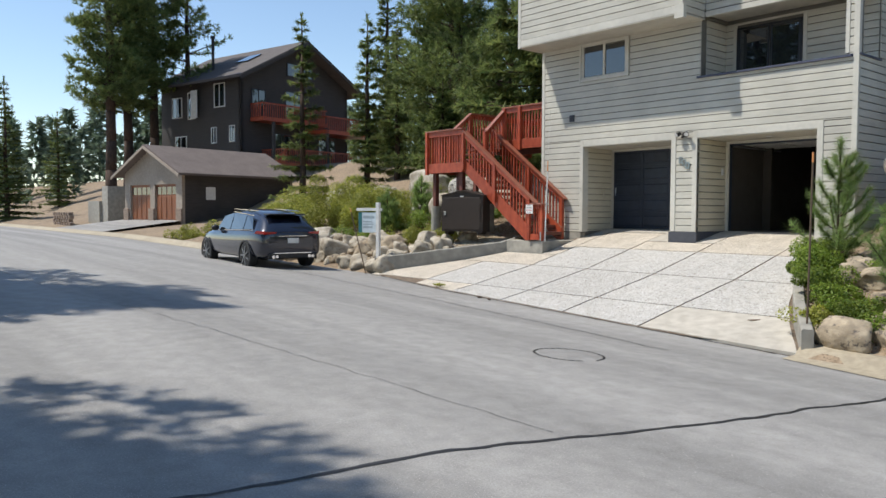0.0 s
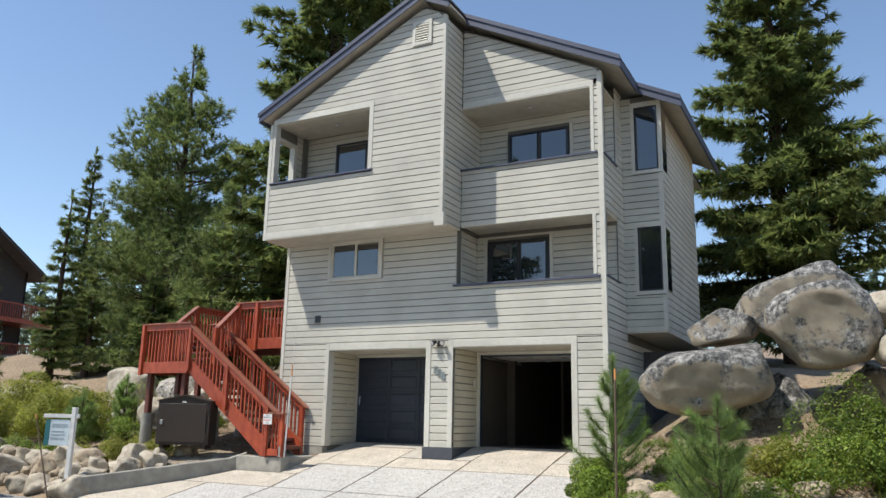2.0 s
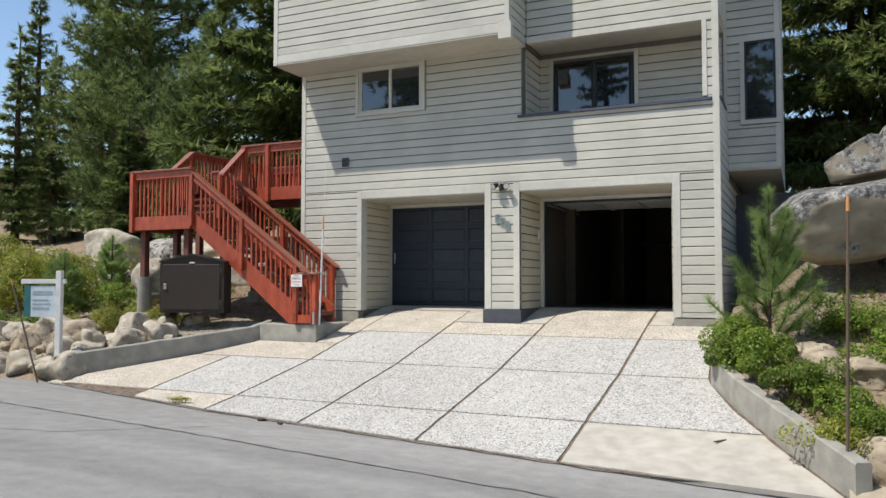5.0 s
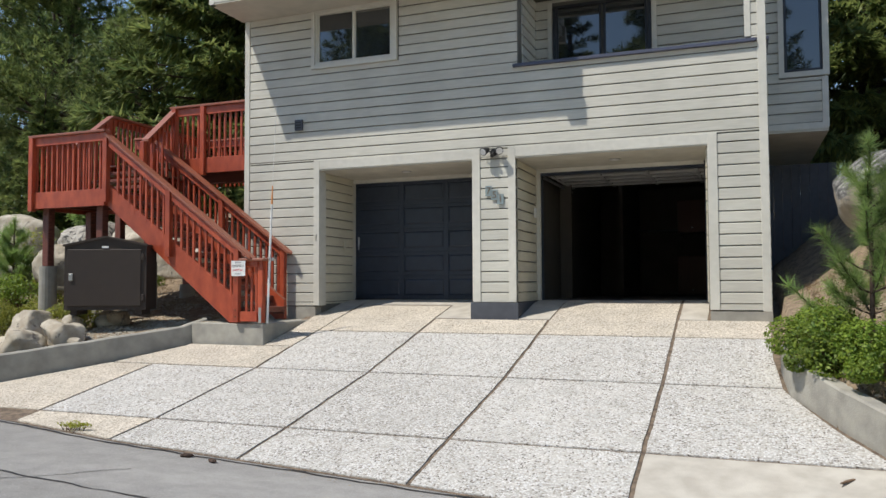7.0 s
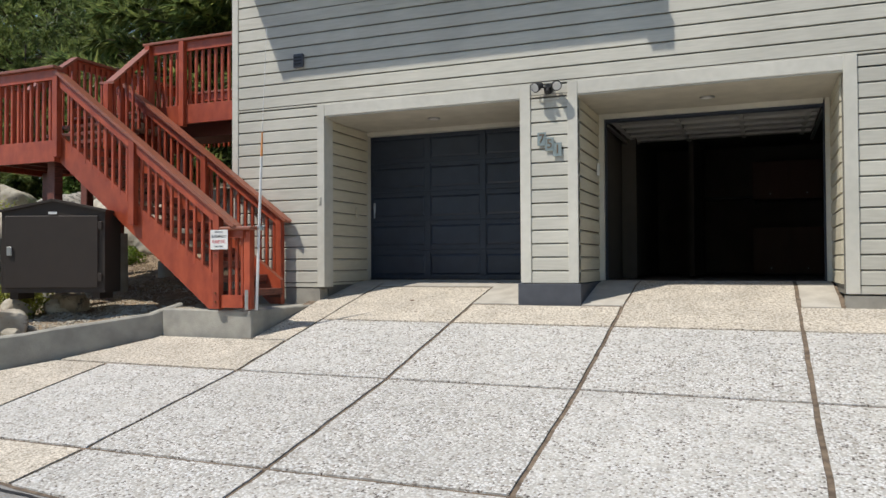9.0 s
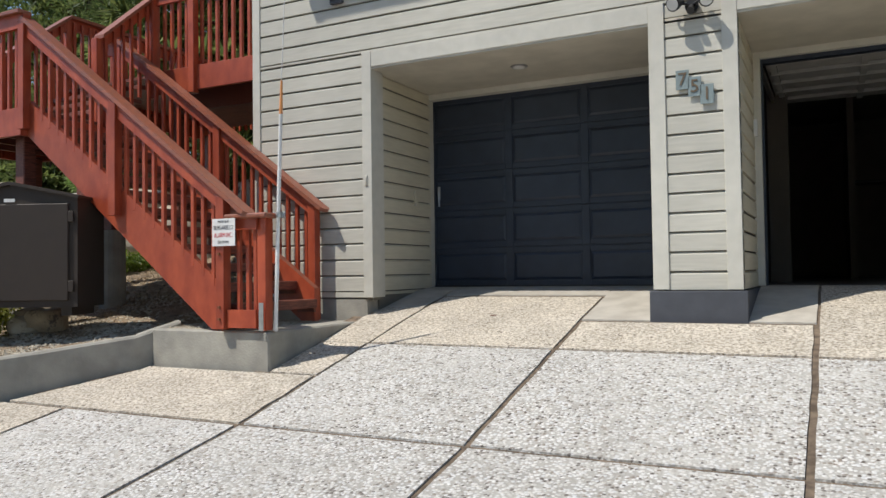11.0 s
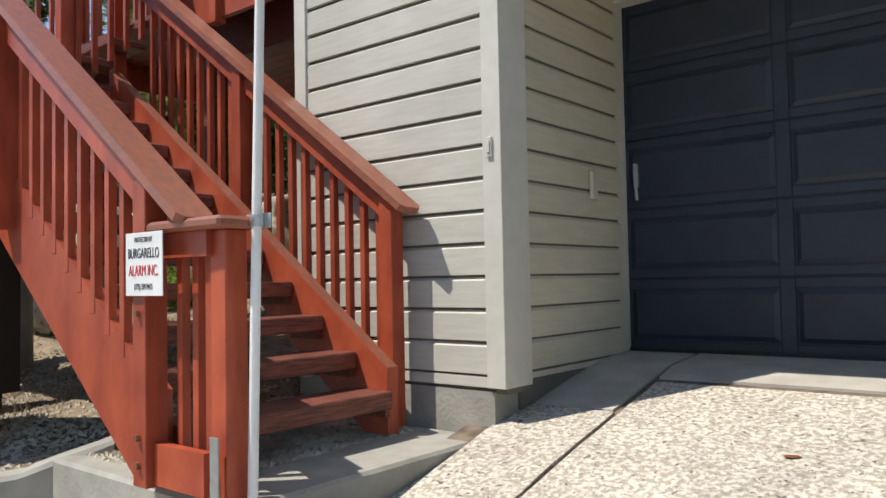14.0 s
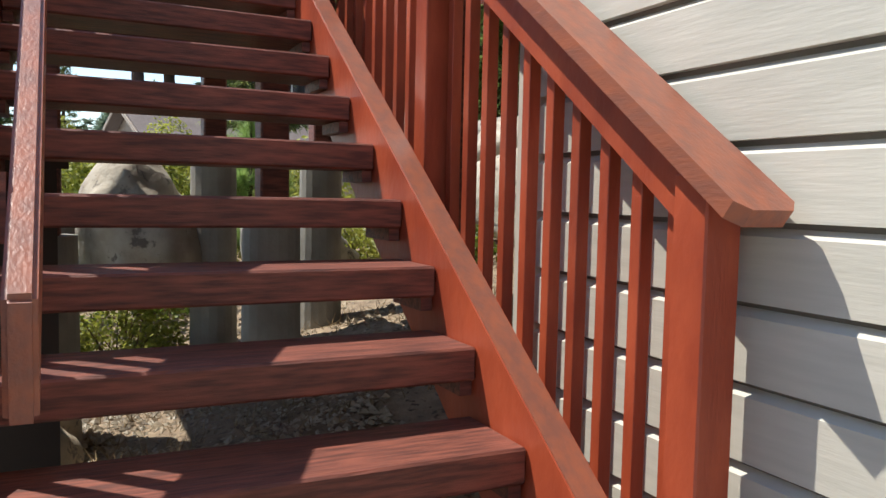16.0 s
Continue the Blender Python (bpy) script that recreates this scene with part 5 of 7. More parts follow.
M.update(
    fir=leaf_mat("fir_needles", (0.075, 0.130, 0.045), (0.28, 0.315, 0.095)),
    pine=leaf_mat("pine_needles", (0.088, 0.145, 0.050), (0.28, 0.325, 0.105)),
    fresh=leaf_mat("young_pine_needles", (0.15, 0.25, 0.070), (0.34, 0.44, 0.14)),
    shrub=leaf_mat("shrub_leaves", (0.080, 0.15, 0.020), (0.28, 0.36, 0.05)),
    shrub_yellow=leaf_mat("yellowish_shrub_leaves", (0.16, 0.19, 0.025), (0.40, 0.40, 0.07)),
    dry=leaf_mat("dry_stems", (0.16, 0.11, 0.06), (0.36, 0.27, 0.16)),
    # Paler, greyer needles: the distance haze is put into their colour.
    far=leaf_mat("haze_paled_needles", (0.10, 0.15, 0.10), (0.17, 0.22, 0.14)),
    twig=mat("shrub_twigs", (0.12, 0.07, 0.04), 0.9, scale=20),
)
rng = np.random.default_rng(7)


def tri_object(name, verts, material, parent, label="", per=3):
    """A mesh of loose triangles or quads from an (n, per, 3) array."""
    n = len(verts)
    me = bpy.data.meshes.new(name)
    me.vertices.add(n * per)
    me.vertices.foreach_set("co", verts.reshape(-1).astype(np.float32))
    me.loops.add(n * per)
    me.loops.foreach_set("vertex_index", np.arange(n * per, dtype=np.int32))
    me.polygons.add(n)
    me.polygons.foreach_set("loop_start", np.arange(0, n * per, per, dtype=np.int32))
    me.update(calc_edges=True)
    me.materials.append(material)
    ob = new(name, me)
    if parent:
        ob.parent = parent
    if label:
        tagged(ob, label)
    return ob


def unit(v):
    return v / np.maximum(np.linalg.norm(v, axis=-1, keepdims=True), 1e-9)


def blades(centers, dirs, count, length, width, fan, r, flat=0.0):
    """Narrow triangles fanning out from each centre round its direction; flat lays them level, like sprays."""
    n = len(centers)
    c = np.repeat(centers, count, 0)
    d = np.repeat(unit(dirs), count, 0)
    d = unit(d + r.normal(0, fan, (n * count, 3)))
    s = unit(np.cross(d, r.normal(0, 1, (n * count, 3)) * (1 - flat) + np.array([0, 0, 1.6 * flat])))
    ln = length * r.uniform(0.7, 1.2, (n * count, 1))
    w = width * r.uniform(0.7, 1.2, (n * count, 1))
    return np.stack([c - s * w, c + s * w, c + d * ln], 1)


def conifer(at, height, radius, kind, seed, label, bare=0.12, density=1.0, mat_key=None, thin=1.0, lean=0.0, detail=1.0):
    """A tapered trunk with whorled limbs and needle tufts. kind: fir (flat drooping sprays) or pine (tufts at limb ends)."""
    r = np.random.default_rng(seed)
    t = thing("pine_tree" if kind == "pine" else "fir_tree", at, label, "tree")
    bm = bmesh.new()
    k = max(6, int(height / 2))
    base = 0.014 * height + 0.06
    pts = [Vector((lean * height * (i / k) ** 2 + 0.05 * math.sin(i * 1.3 + seed), 0.05 * math.cos(i * 1.7 + seed), -1.0 + (height + 1.0) * i / k)) for i in range(k + 1)]
    for i in range(k):
        rod(bm, pts[i], pts[i + 1], base * (1 - i / k) ** 0.8 + 0.015, base * (1 - (i + 1) / k) ** 0.8 + 0.012, 9)
    limbs = bmesh.new()
    C, D = [], []
    spacing = (0.42 if kind == "fir" else 0.50) / density * (height / 18) ** 0.5
    z = height * bare
    while z < height - 0.25:
        f = (z - height * bare) / (height * (1 - bare))
        if kind == "fir":
            reach = radius * (1 - f) ** 0.85 * r.uniform(0.8, 1.12) + 0.12
            nb = int(4 + 4 * (1 - f))
        else:
            reach = radius * (0.55 + 0.6 * math.sin(min(1, f * 1.15 + 0.12) * math.pi) ** 0.8) * (1 - 0.45 * f) * r.uniform(0.6, 1.15) + 0.15
            reach *= min(1, (1 - f) * 3.2 + 0.15)
            nb = int(3 + 2.5 * (1 - f))
        for b in range(nb):
            if r.random() < 0.10:
                continue
            a = r.uniform(0, 2 * math.pi)
            L = reach * r.uniform(0.6, 1.1)
            up = (0.28 - 0.46 * (1 - f)) if kind == "fir" else (0.35 * f + r.uniform(-0.15, 0.25))
            p0 = np.array([lean * height * f * f, 0, z])
            d = np.array([math.cos(a), math.sin(a), up])
            segs = max(2, int(L / 0.5))
            curl = 0.10 if kind == "fir" else 0.16
            pts_l = [p0 + d * L * (i / segs) + np.array([0, 0, curl * L * (i / segs) ** 2]) for i in range(segs + 1)]
            rod(limbs, pts_l[0], pts_l[-1], 0.012 + 0.012 * L, 0.008, 4)
            side = np.array([-math.sin(a), math.cos(a), 0])
            nt = int(L * (15.0 if kind == "fir" else 11.0) * thin * density) + 2
            for _ in range(nt):
                q = r.uniform(0.15, 1) if kind == "fir" else r.uniform(0.42, 1.0)
                w = (0.34 * L * (1 - q) + 0.12) if kind == "fir" else 0.30 * L * (1.1 - abs(q - 0.7)) + 0.05
                off = r.uniform(-1, 1)
                p = p0 + d * L * q + np.array([0, 0, curl * L * q * q]) + side * off * w
                p[2] += r.normal(0, 0.025 if kind == "fir" else 0.13) - (0.10 * abs(off) * w if kind == "fir" else 0)
                C.append(p)
                D.append(d * 0.8 + side * off * 1.1 + np.array([0, 0, (-0.15 if kind == "fir" else 0.45)]))
        z += spacing * r.uniform(0.7, 1.3)
    for i in range(4):
        C.append(np.array([lean * height, 0, height - 0.12 * i])), D.append(np.array([0, 0, 1.0]))
    C, D = np.array(C), np.array(D)
    size = (0.36 if kind == "fir" else 0.34) * (height / 18) ** 0.35
    cnt = int((9 if kind == "fir" else 13) * detail)
    tri = blades(C, D, cnt, size, size * (0.13 if kind == "fir" else 0.085) / detail ** 0.5, 0.42 if kind == "fir" else 0.75, r, 0.72 if kind == "fir" else 0.45)
    part("trunk", bm, M["bark"], t, smooth=True)
    tagged(part("branchwork", limbs, M["bark"], t), kind="stuff")
    tri_object("crown", tri, M[mat_key or kind], t)
    return t


def ground_at(x, y):
    return ground_z(x, y)


FIR = "tall dark green fir with drooping layered branches"
PINE = "tall green pine with open tufted branches"
TREES = [
    # x, y, base z, height, radius, kind, label, bare, density
    (-5.6, 7.2, 2.0, 25.0, 5.0, "fir", FIR + " behind the deck", 0.05, 1.05),
    (-8.0, 17.0, 4.0, 22.5, 2.4, "pine", PINE + " behind the house", 0.3, 0.9),
    (-15.9, 9.6, 2.6, 15.6, 4.2, "pine", PINE + " beyond the deck", 0.06, 1.2),
    (9.8, 11.0, 2.6, 17.6, 4.9, "fir", "broad green fir behind the boulders", 0.06, 1.25),
    (-17.6, 5.2, 0.8, 9.0, 1.2, "fir", "slender pale green fir on the slope", 0.04, 0.8),
    (-21.0, 3.6, 0.6, 9.6, 1.5, "fir", "slender green fir before the dark house", 0.05, 0.75),
    (-24.5, 12.2, 3.0, 8.9, 1.6, "fir", "slender green fir on the slope", 0.05, 1.0),
    (-21.5, 14.0, 3.4, 11.5, 2.6, "pine", PINE + " on the slope", 0.1, 1.1),
    (-12.0, 14.5, 3.2, 13.5, 2.8, "fir", FIR + " beyond the deck", 0.05, 1.0),
    (-10.6, 8.0, 1.8, 9.5, 2.4, "pine", "bushy green pine beyond the deck", 0.05, 1.3),
    (-26.0, 17.0, 4.2, 12.0, 2.4, "pine", PINE + " on the slope", 0.1, 1.1),
    (-30.0, 15.5, 4.0, 13.0, 2.0, "fir", FIR + " on the slope", 0.05, 1.0),
    (-30.5, 24.0, 6.0, 16.0, 3.0, "pine", PINE + " behind the dark house", 0.1, 1.0),
    (-18.0, 22.0, 5.5, 15.0, 3.0, "pine", PINE + " on the slope", 0.1, 1.0),
    (-13.5, 6.5, 1.4, 5.0, 1.3, "fir", "small green fir on the slope", 0.03, 1.3),
    (-47.6, 2.6, 0.8, 27.0, 3.7, "pine", PINE + " with a bare lower trunk", 0.30, 1.5),
    (-49.8, 4.6, 1.2, 25.0, 3.4, "pine", PINE + " with a bare lower trunk", 0.30, 1.5),
    (-51.2, 7.2, 2.0, 26.0, 3.4, "pine", PINE + " with a bare lower trunk", 0.35, 1.5),
    (-50.0, 9.6, 2.4, 20.0, 3.0, "pine", PINE + " with a bare lower trunk", 0.35, 0.9),
    (-64.5, -1.2, -0.4, 12.5, 2.8, "fir", FIR + " beside the street", 0.03, 0.9),
    (-66.0, -5.5, -0.4, 14.0, 3.2, "fir", FIR + " beside the street", 0.03, 0.9),
    (-78.0, 6.5, 1.0, 10.0, 2.6, "fir", FIR + " far up the street", 0.03, 0.9),
    (15.5, 22.0, 4.0, 5.5, 2.6, "fir", FIR + " behind the boulders", 0.03, 0.9),
    (20.5, 19.0, 4.0, 5.0, 2.6, "pine", PINE + " behind the boulders", 0.05, 0.9),
    (4.0, -22.0, -0.9, 16.5, 3.9, "pine", PINE + " across the street", 0.22, 2.4),
    (-7.0, -20.6, -0.6, 21.0, 3.8, "pine", PINE + " across the street", 0.2, 1.7),
    (14.0, -26.0, -0.6, 19.0, 3.4, "fir", FIR + " across the street", 0.06, 0.9),
    (-2.0, -29.0, -0.5, 20.0, 3.6, "fir", FIR + " across the street", 0.06, 0.9),
    (7.5, -31.0, -0.5, 22.0, 3.8, "pine", PINE + " across the street", 0.1, 0.9),
]
for i, (x, y, z, h, rad, kind, lab, bare, dens) in enumerate(TREES):
    far = math.hypot(x - 8, y + 12)
    conifer((x, y, min(z, ground_at(x, y) + 0.2)), h + max(0, z - ground_at(x, y) - 0.2), rad, kind, 11 + i, lab, bare, dens, thin=1.25 if far < 45 else 0.9, detail=1.2 if far < 35 else 0.8)

# far woods
C, D, R = [], [], np.random.default_rng(5)
for i in range(260):
    a = radians(R.uniform(20, 200))
    dist = R.uniform(95, 190)
    x, y = 5 + dist * math.cos(a), -5 + dist * math.sin(a)
    if y < edge_y(x) + 6 and a > radians(150):
        y = edge_y(x) + R.uniform(6, 30)
    h = R.uniform(7, 13)
    g = ground_z(x, y) - 1
    k = 70
    q = R.uniform(0, 1, k) ** 0.8
    th = R.uniform(0, 2 * math.pi, k)
    rad = (1 - q) * h * 0.17 * R.uniform(0.4, 1, k) + 0.1
    C.append(np.stack([x + rad * np.cos(th), y + rad * np.sin(th), g + q * h + 1], 1))
    D.append(np.stack([np.cos(th), np.sin(th), np.full(k, 0.1)], 1))
C, D = np.concatenate(C), np.concatenate(D)
tagged(tri_object("far_woods", blades(C, D, 7, 1.3, 0.22, 0.6, R), M["far"], None), "distant conifer woods on the hillside, haze in their colour", "woods", "", "stuff")


# stones
def rock_mat(name, c1, c2, lichen, amount):
    m = mat(name, c1, 0.9, color2=c2, scale=5, bump=0.03, bump_scale=7, spot=lichen, spot_scale=9, spot_at=amount, detail=10)
    n = [x for x in m.node_tree.nodes if x.type == "TEX_NOISE"]
    n[-2].inputs["Detail"].default_value = 12
    n[-2].inputs["Roughness"].default_value = 0.72
    return m


M.update(
    granite=rock_mat("lichen_granite", (0.50, 0.46, 0.40), (0.27, 0.245, 0.21), (0.06, 0.056, 0.055), 0.52),
    granite_dark=rock_mat("dark_granite", (0.17, 0.16, 0.15), (0.085, 0.08, 0.075), (0.46, 0.43, 0.40), 0.60),
    granite_face=rock_mat("tan_faced_granite", (0.42, 0.34, 0.25), (0.26, 0.22, 0.175), (0.07, 0.066, 0.062), 0.50),
    granite_tan=rock_mat("tan_granite", (0.46, 0.38, 0.27), (0.27, 0.215, 0.15), (0.12, 0.10, 0.085), 0.55),
    granite_pale=rock_mat("pale_granite", (0.50, 0.45, 0.36), (0.33, 0.28, 0.21), (0.17, 0.145, 0.12), 0.57),
)


def lichen_mat(name):
    """Tan granite whose upward faces are covered with fine grey, black and pale lichen."""
    m = mat(name, (0.46, 0.39, 0.29), 0.9, color2=(0.30, 0.25, 0.185), scale=3, detail=10)
    nt = m.node_tree
    N, L = nt.nodes, nt.links
    b = N["Principled BSDF"]
    stone = b.inputs["Base Color"].links[0].from_socket
    geo = N.new("ShaderNodeNewGeometry")

    def fine(scale, rough):
        n = N.new("ShaderNodeTexNoise")
        n.inputs["Scale"].default_value, n.inputs["Detail"].default_value, n.inputs["Roughness"].default_value = scale, 12, rough
        L.new(geo.outputs["Position"], n.inputs["Vector"])
        return n
    grain = fine(7, 0.85)
    ramp = N.new("ShaderNodeValToRGB")
    cr = ramp.color_ramp.elements
    cr[0].position, cr[0].color = 0.42, (0.035, 0.034, 0.034, 1)
    cr[1].position, cr[1].color = 0.60, (0.58, 0.56, 0.51, 1)
    e = cr.new(0.50)
    e.color = (0.17, 0.165, 0.155, 1)
    L.new(grain.outputs["Fac"], ramp.inputs[0])
    sep = N.new("ShaderNodeSeparateXYZ")
    L.new(geo.outputs["Normal"], sep.inputs[0])
    cover = fine(2.2, 0.72)
    up = N.new("ShaderNodeMath")
    up.operation = "MULTIPLY_ADD"
    up.inputs[1].default_value = 0.24
    L.new(sep.outputs[2], up.inputs[0]), L.new(cover.outputs["Fac"], up.inputs[2])
    mr = N.new("ShaderNodeMapRange")
    mr.inputs["From Min"].default_value, mr.inputs["From Max"].default_value = 0.44, 0.53
    L.new(up.outputs[0], mr.inputs["Value"])
    mx = N.new("ShaderNodeMix")
    mx.data_type = "RGBA"
    L.new(mr.outputs[0], mx.inputs["Factor"]), L.new(stone, mx.inputs["A"]), L.new(ramp.outputs[0], mx.inputs["B"])
    L.new(mx.outputs["Result"], b.inputs["Base Color"])
    bp = N.new("ShaderNodeBump")
    bp.inputs["Distance"].default_value = 0.05
    L.new(grain.outputs["Fac"], bp.inputs["Height"]), L.new(bp.outputs[0], b.inputs["Normal"])
    return m


M["lichen_rock"] = lichen_mat("lichen_covered_granite")


def rock(at, size, seed, material, label, turn=(0, 0, 0), sub=3, rough=0.16, group="", boxy=0.75, facets=()):
    bm = bmesh.new()
    bmesh.ops.create_icosphere(bm, subdivisions=sub, radius=1)
    s = Vector((seed * 3.7, seed * 1.3, seed * 2.1))
    if not facets:
        fr = random.Random(seed)
        facets = [(fr.uniform(-1, 1), fr.uniform(-1, 1), fr.uniform(-0.3, 1), fr.uniform(0.62, 0.86)) for _ in range(7)]
    for v in bm.verts:
        p = v.co.copy()
        q = Vector([math.copysign(abs(c) ** boxy, c) for c in p])
        q = q / max(q.length, 1e-6) * (0.55 * q.length + 0.45)
        for fx, fy, fz, fd in facets:
            fn = Vector((fx, fy, fz)).normalized()
            over = q.dot(fn) - fd
            if over > 0:
                q -= fn * over * 0.9
        n = noise.noise(p * 1.1 + s) * rough * 1.8 + noise.noise(p * 2.7 + s) * rough * 0.6 + noise.noise(p * 7 + s) * rough * 0.15
        q *= 1 + n
        v.co = Vector((q.x * size[0], q.y * size[1], q.z * size[2]))
    ob = tagged(part("boulder" if max(size) > 0.5 else "rock", bm, M[material], None, smooth=True), label, "boulder" if max(size) > 0.5 else "stone", group)
    ob.matrix_world = pose(*at, *turn)
    return ob


rock((8.96, -0.3, 1.50), (1.22, 0.95, 0.68), 1, "lichen_rock", "long low lichen-covered granite boulder on the bank", (0, -5, 4), 5, 0.07, facets=((0.0, -0.25, 1, 0.72), (-0.8, -0.2, 0.6, 0.86), (0, -1, -0.35, 0.80), (1, 0, 0.1, 0.86)))
rock((9.18, 0.40, 2.50), (0.68, 0.65, 0.50), 2, "lichen_rock", "wedge-shaped grey granite boulder lying on another", (0, -8, 0), 5, 0.07, facets=((-0.62, -0.1, 1, 0.52), (0.75, -0.1, 1, 0.66), (0, -1, 0.2, 0.7), (0, 0, -1, 0.6)))
rock((10.62, 0.85, 2.98), (1.22, 0.85, 0.74), 3, "lichen_rock", "great dark lichened granite boulder on top of the pile", (0, -14, 6), 5, 0.07, facets=((-0.25, 0, 1, 0.72), (0, -1, -0.15, 0.76), (-0.9, 0, -0.7, 0.80), (1, 0, 0.4, 0.84)))
rock((11.05, -0.45, 2.40), (0.96, 0.85, 0.80), 4, "lichen_rock", "great round granite boulder with a tan face", (0, 6, 10), 5, 0.07, facets=((-0.25, 0.1, 1, 0.74), (-0.15, -1, -0.30, 0.68), (1, -0.1, 0.3, 0.86), (-0.8, 0, -0.7, 0.88)))
rock((12.25, 0.5, 2.72), (0.55, 0.6, 0.36), 5, "granite_pale", "pale granite boulder at the pile's end", (0, 0, 30), 4)
rock((12.45, -0.7, 2.0), (0.7, 0.6, 0.55), 6, "granite_pale", "pale granite boulder at the pile's end", (0, 0, 10), 4)
rock((10.1, 0.8, 0.9), (0.8, 0.7, 0.75), 8, "lichen_rock", "dark buried granite boulder under the pile", (0, 0, 0), 4)
rock((11.8, 0.9, 1.2), (0.9, 0.7, 0.6), 9, "lichen_rock", "buried granite boulder under the pile", (0, 0, 0), 4)
rock((7.75, -0.5, -0.25), (0.5, 0.4, 0.35), 12, "granite_tan", "tan buried granite boulder on the bank", (0, 0, 20), 4)
RR = random.Random(4)


def on_ground(x, y, sink=0.3, h=0.3):
    return (x, y, ground_z(x, y) + h * (1 - 2 * sink))


for i in range(34):      # right bank
    x = RR.uniform(7.9, 14.5)
    y = edge_y(x) + RR.uniform(0.75, 4.6)
    s = RR.uniform(0.14, 0.34)
    rock(on_ground(x, y, 0.32, s * 0.8), (s * RR.uniform(0.9, 1.4), s, s * RR.uniform(0.6, 0.9)), 20 + i, RR.choice(("granite_tan", "granite_tan", "granite_pale")), "half-buried tan granite stone on the sandy bank", (RR.uniform(-15, 15), RR.uniform(-15, 15), RR.uniform(0, 180)), 3, 0.2, "stones on the bank")
for i, (x, dy, s) in enumerate(((8.95, 0.62, 0.42), (9.7, 0.68, 0.36), (10.5, 0.7, 0.44), (11.4, 0.72, 0.34), (12.3, 0.7, 0.42), (13.3, 0.8, 0.4), (9.3, 1.5, 0.3), (10.9, 1.6, 0.36))):
    rock(on_ground(x, edge_y(x) + dy + 0.1 * (i % 3), 0.42, s * 0.7), (s * RR.uniform(0.9, 1.3), s * 0.8, s * RR.uniform(0.6, 0.8)), 60 + i, "granite_tan", "rounded tan granite rock edging the verge", (0, 0, RR.uniform(-25, 25)), 4, 0.14, "rocks edging the verge")
# left bank: stacked edge stones from the wall's end to beyond the car
for i in range(46):
    x = -3.95 - 0.17 * i + RR.uniform(-0.08, 0.08)
    row = i % 3
    y = edge_y(x) + 0.42 + 0.50 * row + RR.uniform(-0.1, 0.1)
    s = RR.choice((0.20, 0.27, 0.34, 0.46)) * RR.uniform(0.85, 1.1)
    rock((x, y, edge_z(x) + 0.16 + 0.26 * row), (s * RR.uniform(1.0, 1.35), s, s * RR.uniform(0.65, 0.9)), 80 + i, RR.choice(("granite_tan", "granite_pale", "granite_pale")), "pale granite rock in the street-side bank", (RR.uniform(-20, 20), RR.uniform(-20, 20), RR.uniform(0, 180)), 3, 0.24, "rocks in the street-side bank", 0.6)
for i in range(52):
    x = RR.uniform(-6.5, -2.9)
    f = RR.uniform(0.15, 2.3)
    y = -4.2 + (x + 3.72) * -0.0 + f + max(0, (x + 3.72)) * 1.19
    s = RR.uniform(0.08, 0.24)
    rock(on_ground(x, y, 0.25, s * 0.8), (s * RR.uniform(0.9, 1.4), s, s * RR.uniform(0.6, 0.9)), 140 + i, RR.choice(("granite_tan", "granite_pale")), "loose granite stone behind the retaining wall", (0, 0, RR.uniform(0, 180)), 3, 0.18, "stones behind the retaining wall")
for i, (x, y, s) in enumerate(((-3.55, -2.75, 0.34), (-3.0, -2.45, 0.30), (-3.3, -2.95, 0.12), (-3.95, -2.2, 0.36), (-3.4, -1.9, 0.22), (-2.75, -2.5, 0.10))):
    rock(on_ground(x, y, 0.2, s * 0.8), (s * 1.1, s, s * 0.85), 200 + i, "granite_pale", "pale round granite stone beside the steel box", (0, 0, 40 * i), 4, 0.12, "stones beside the steel box")
for i, (x, y, s) in enumerate(((-5.2, 2.8, 0.85), (-4.0, 3.4, 0.8), (-6.9, 3.4, 0.9), (-9.0, 4.0, 0.9), (-11.5, 4.3, 1.0), (-8.0, 1.2, 0.6), (-13.5, 3.2, 0.8), (-6.0, 0.6, 0.5), (-16.5, 3.6, 1.0))):
    rock(on_ground(x, y, 0.2, s * 0.8), (s * 1.25, s, s * 0.8), 220 + i, "granite" if i % 2 else "granite_pale", "grey granite boulder on the slope", (0, 0, 50 * i), 4, 0.15, "boulders on the slope")


rock((-4.78, -0.78, 0.58), (0.50, 0.36, 0.44), 231, "granite_pale", "broad pale granite boulder under the landing's edge", (0, 0, 15), 4, 0.12)


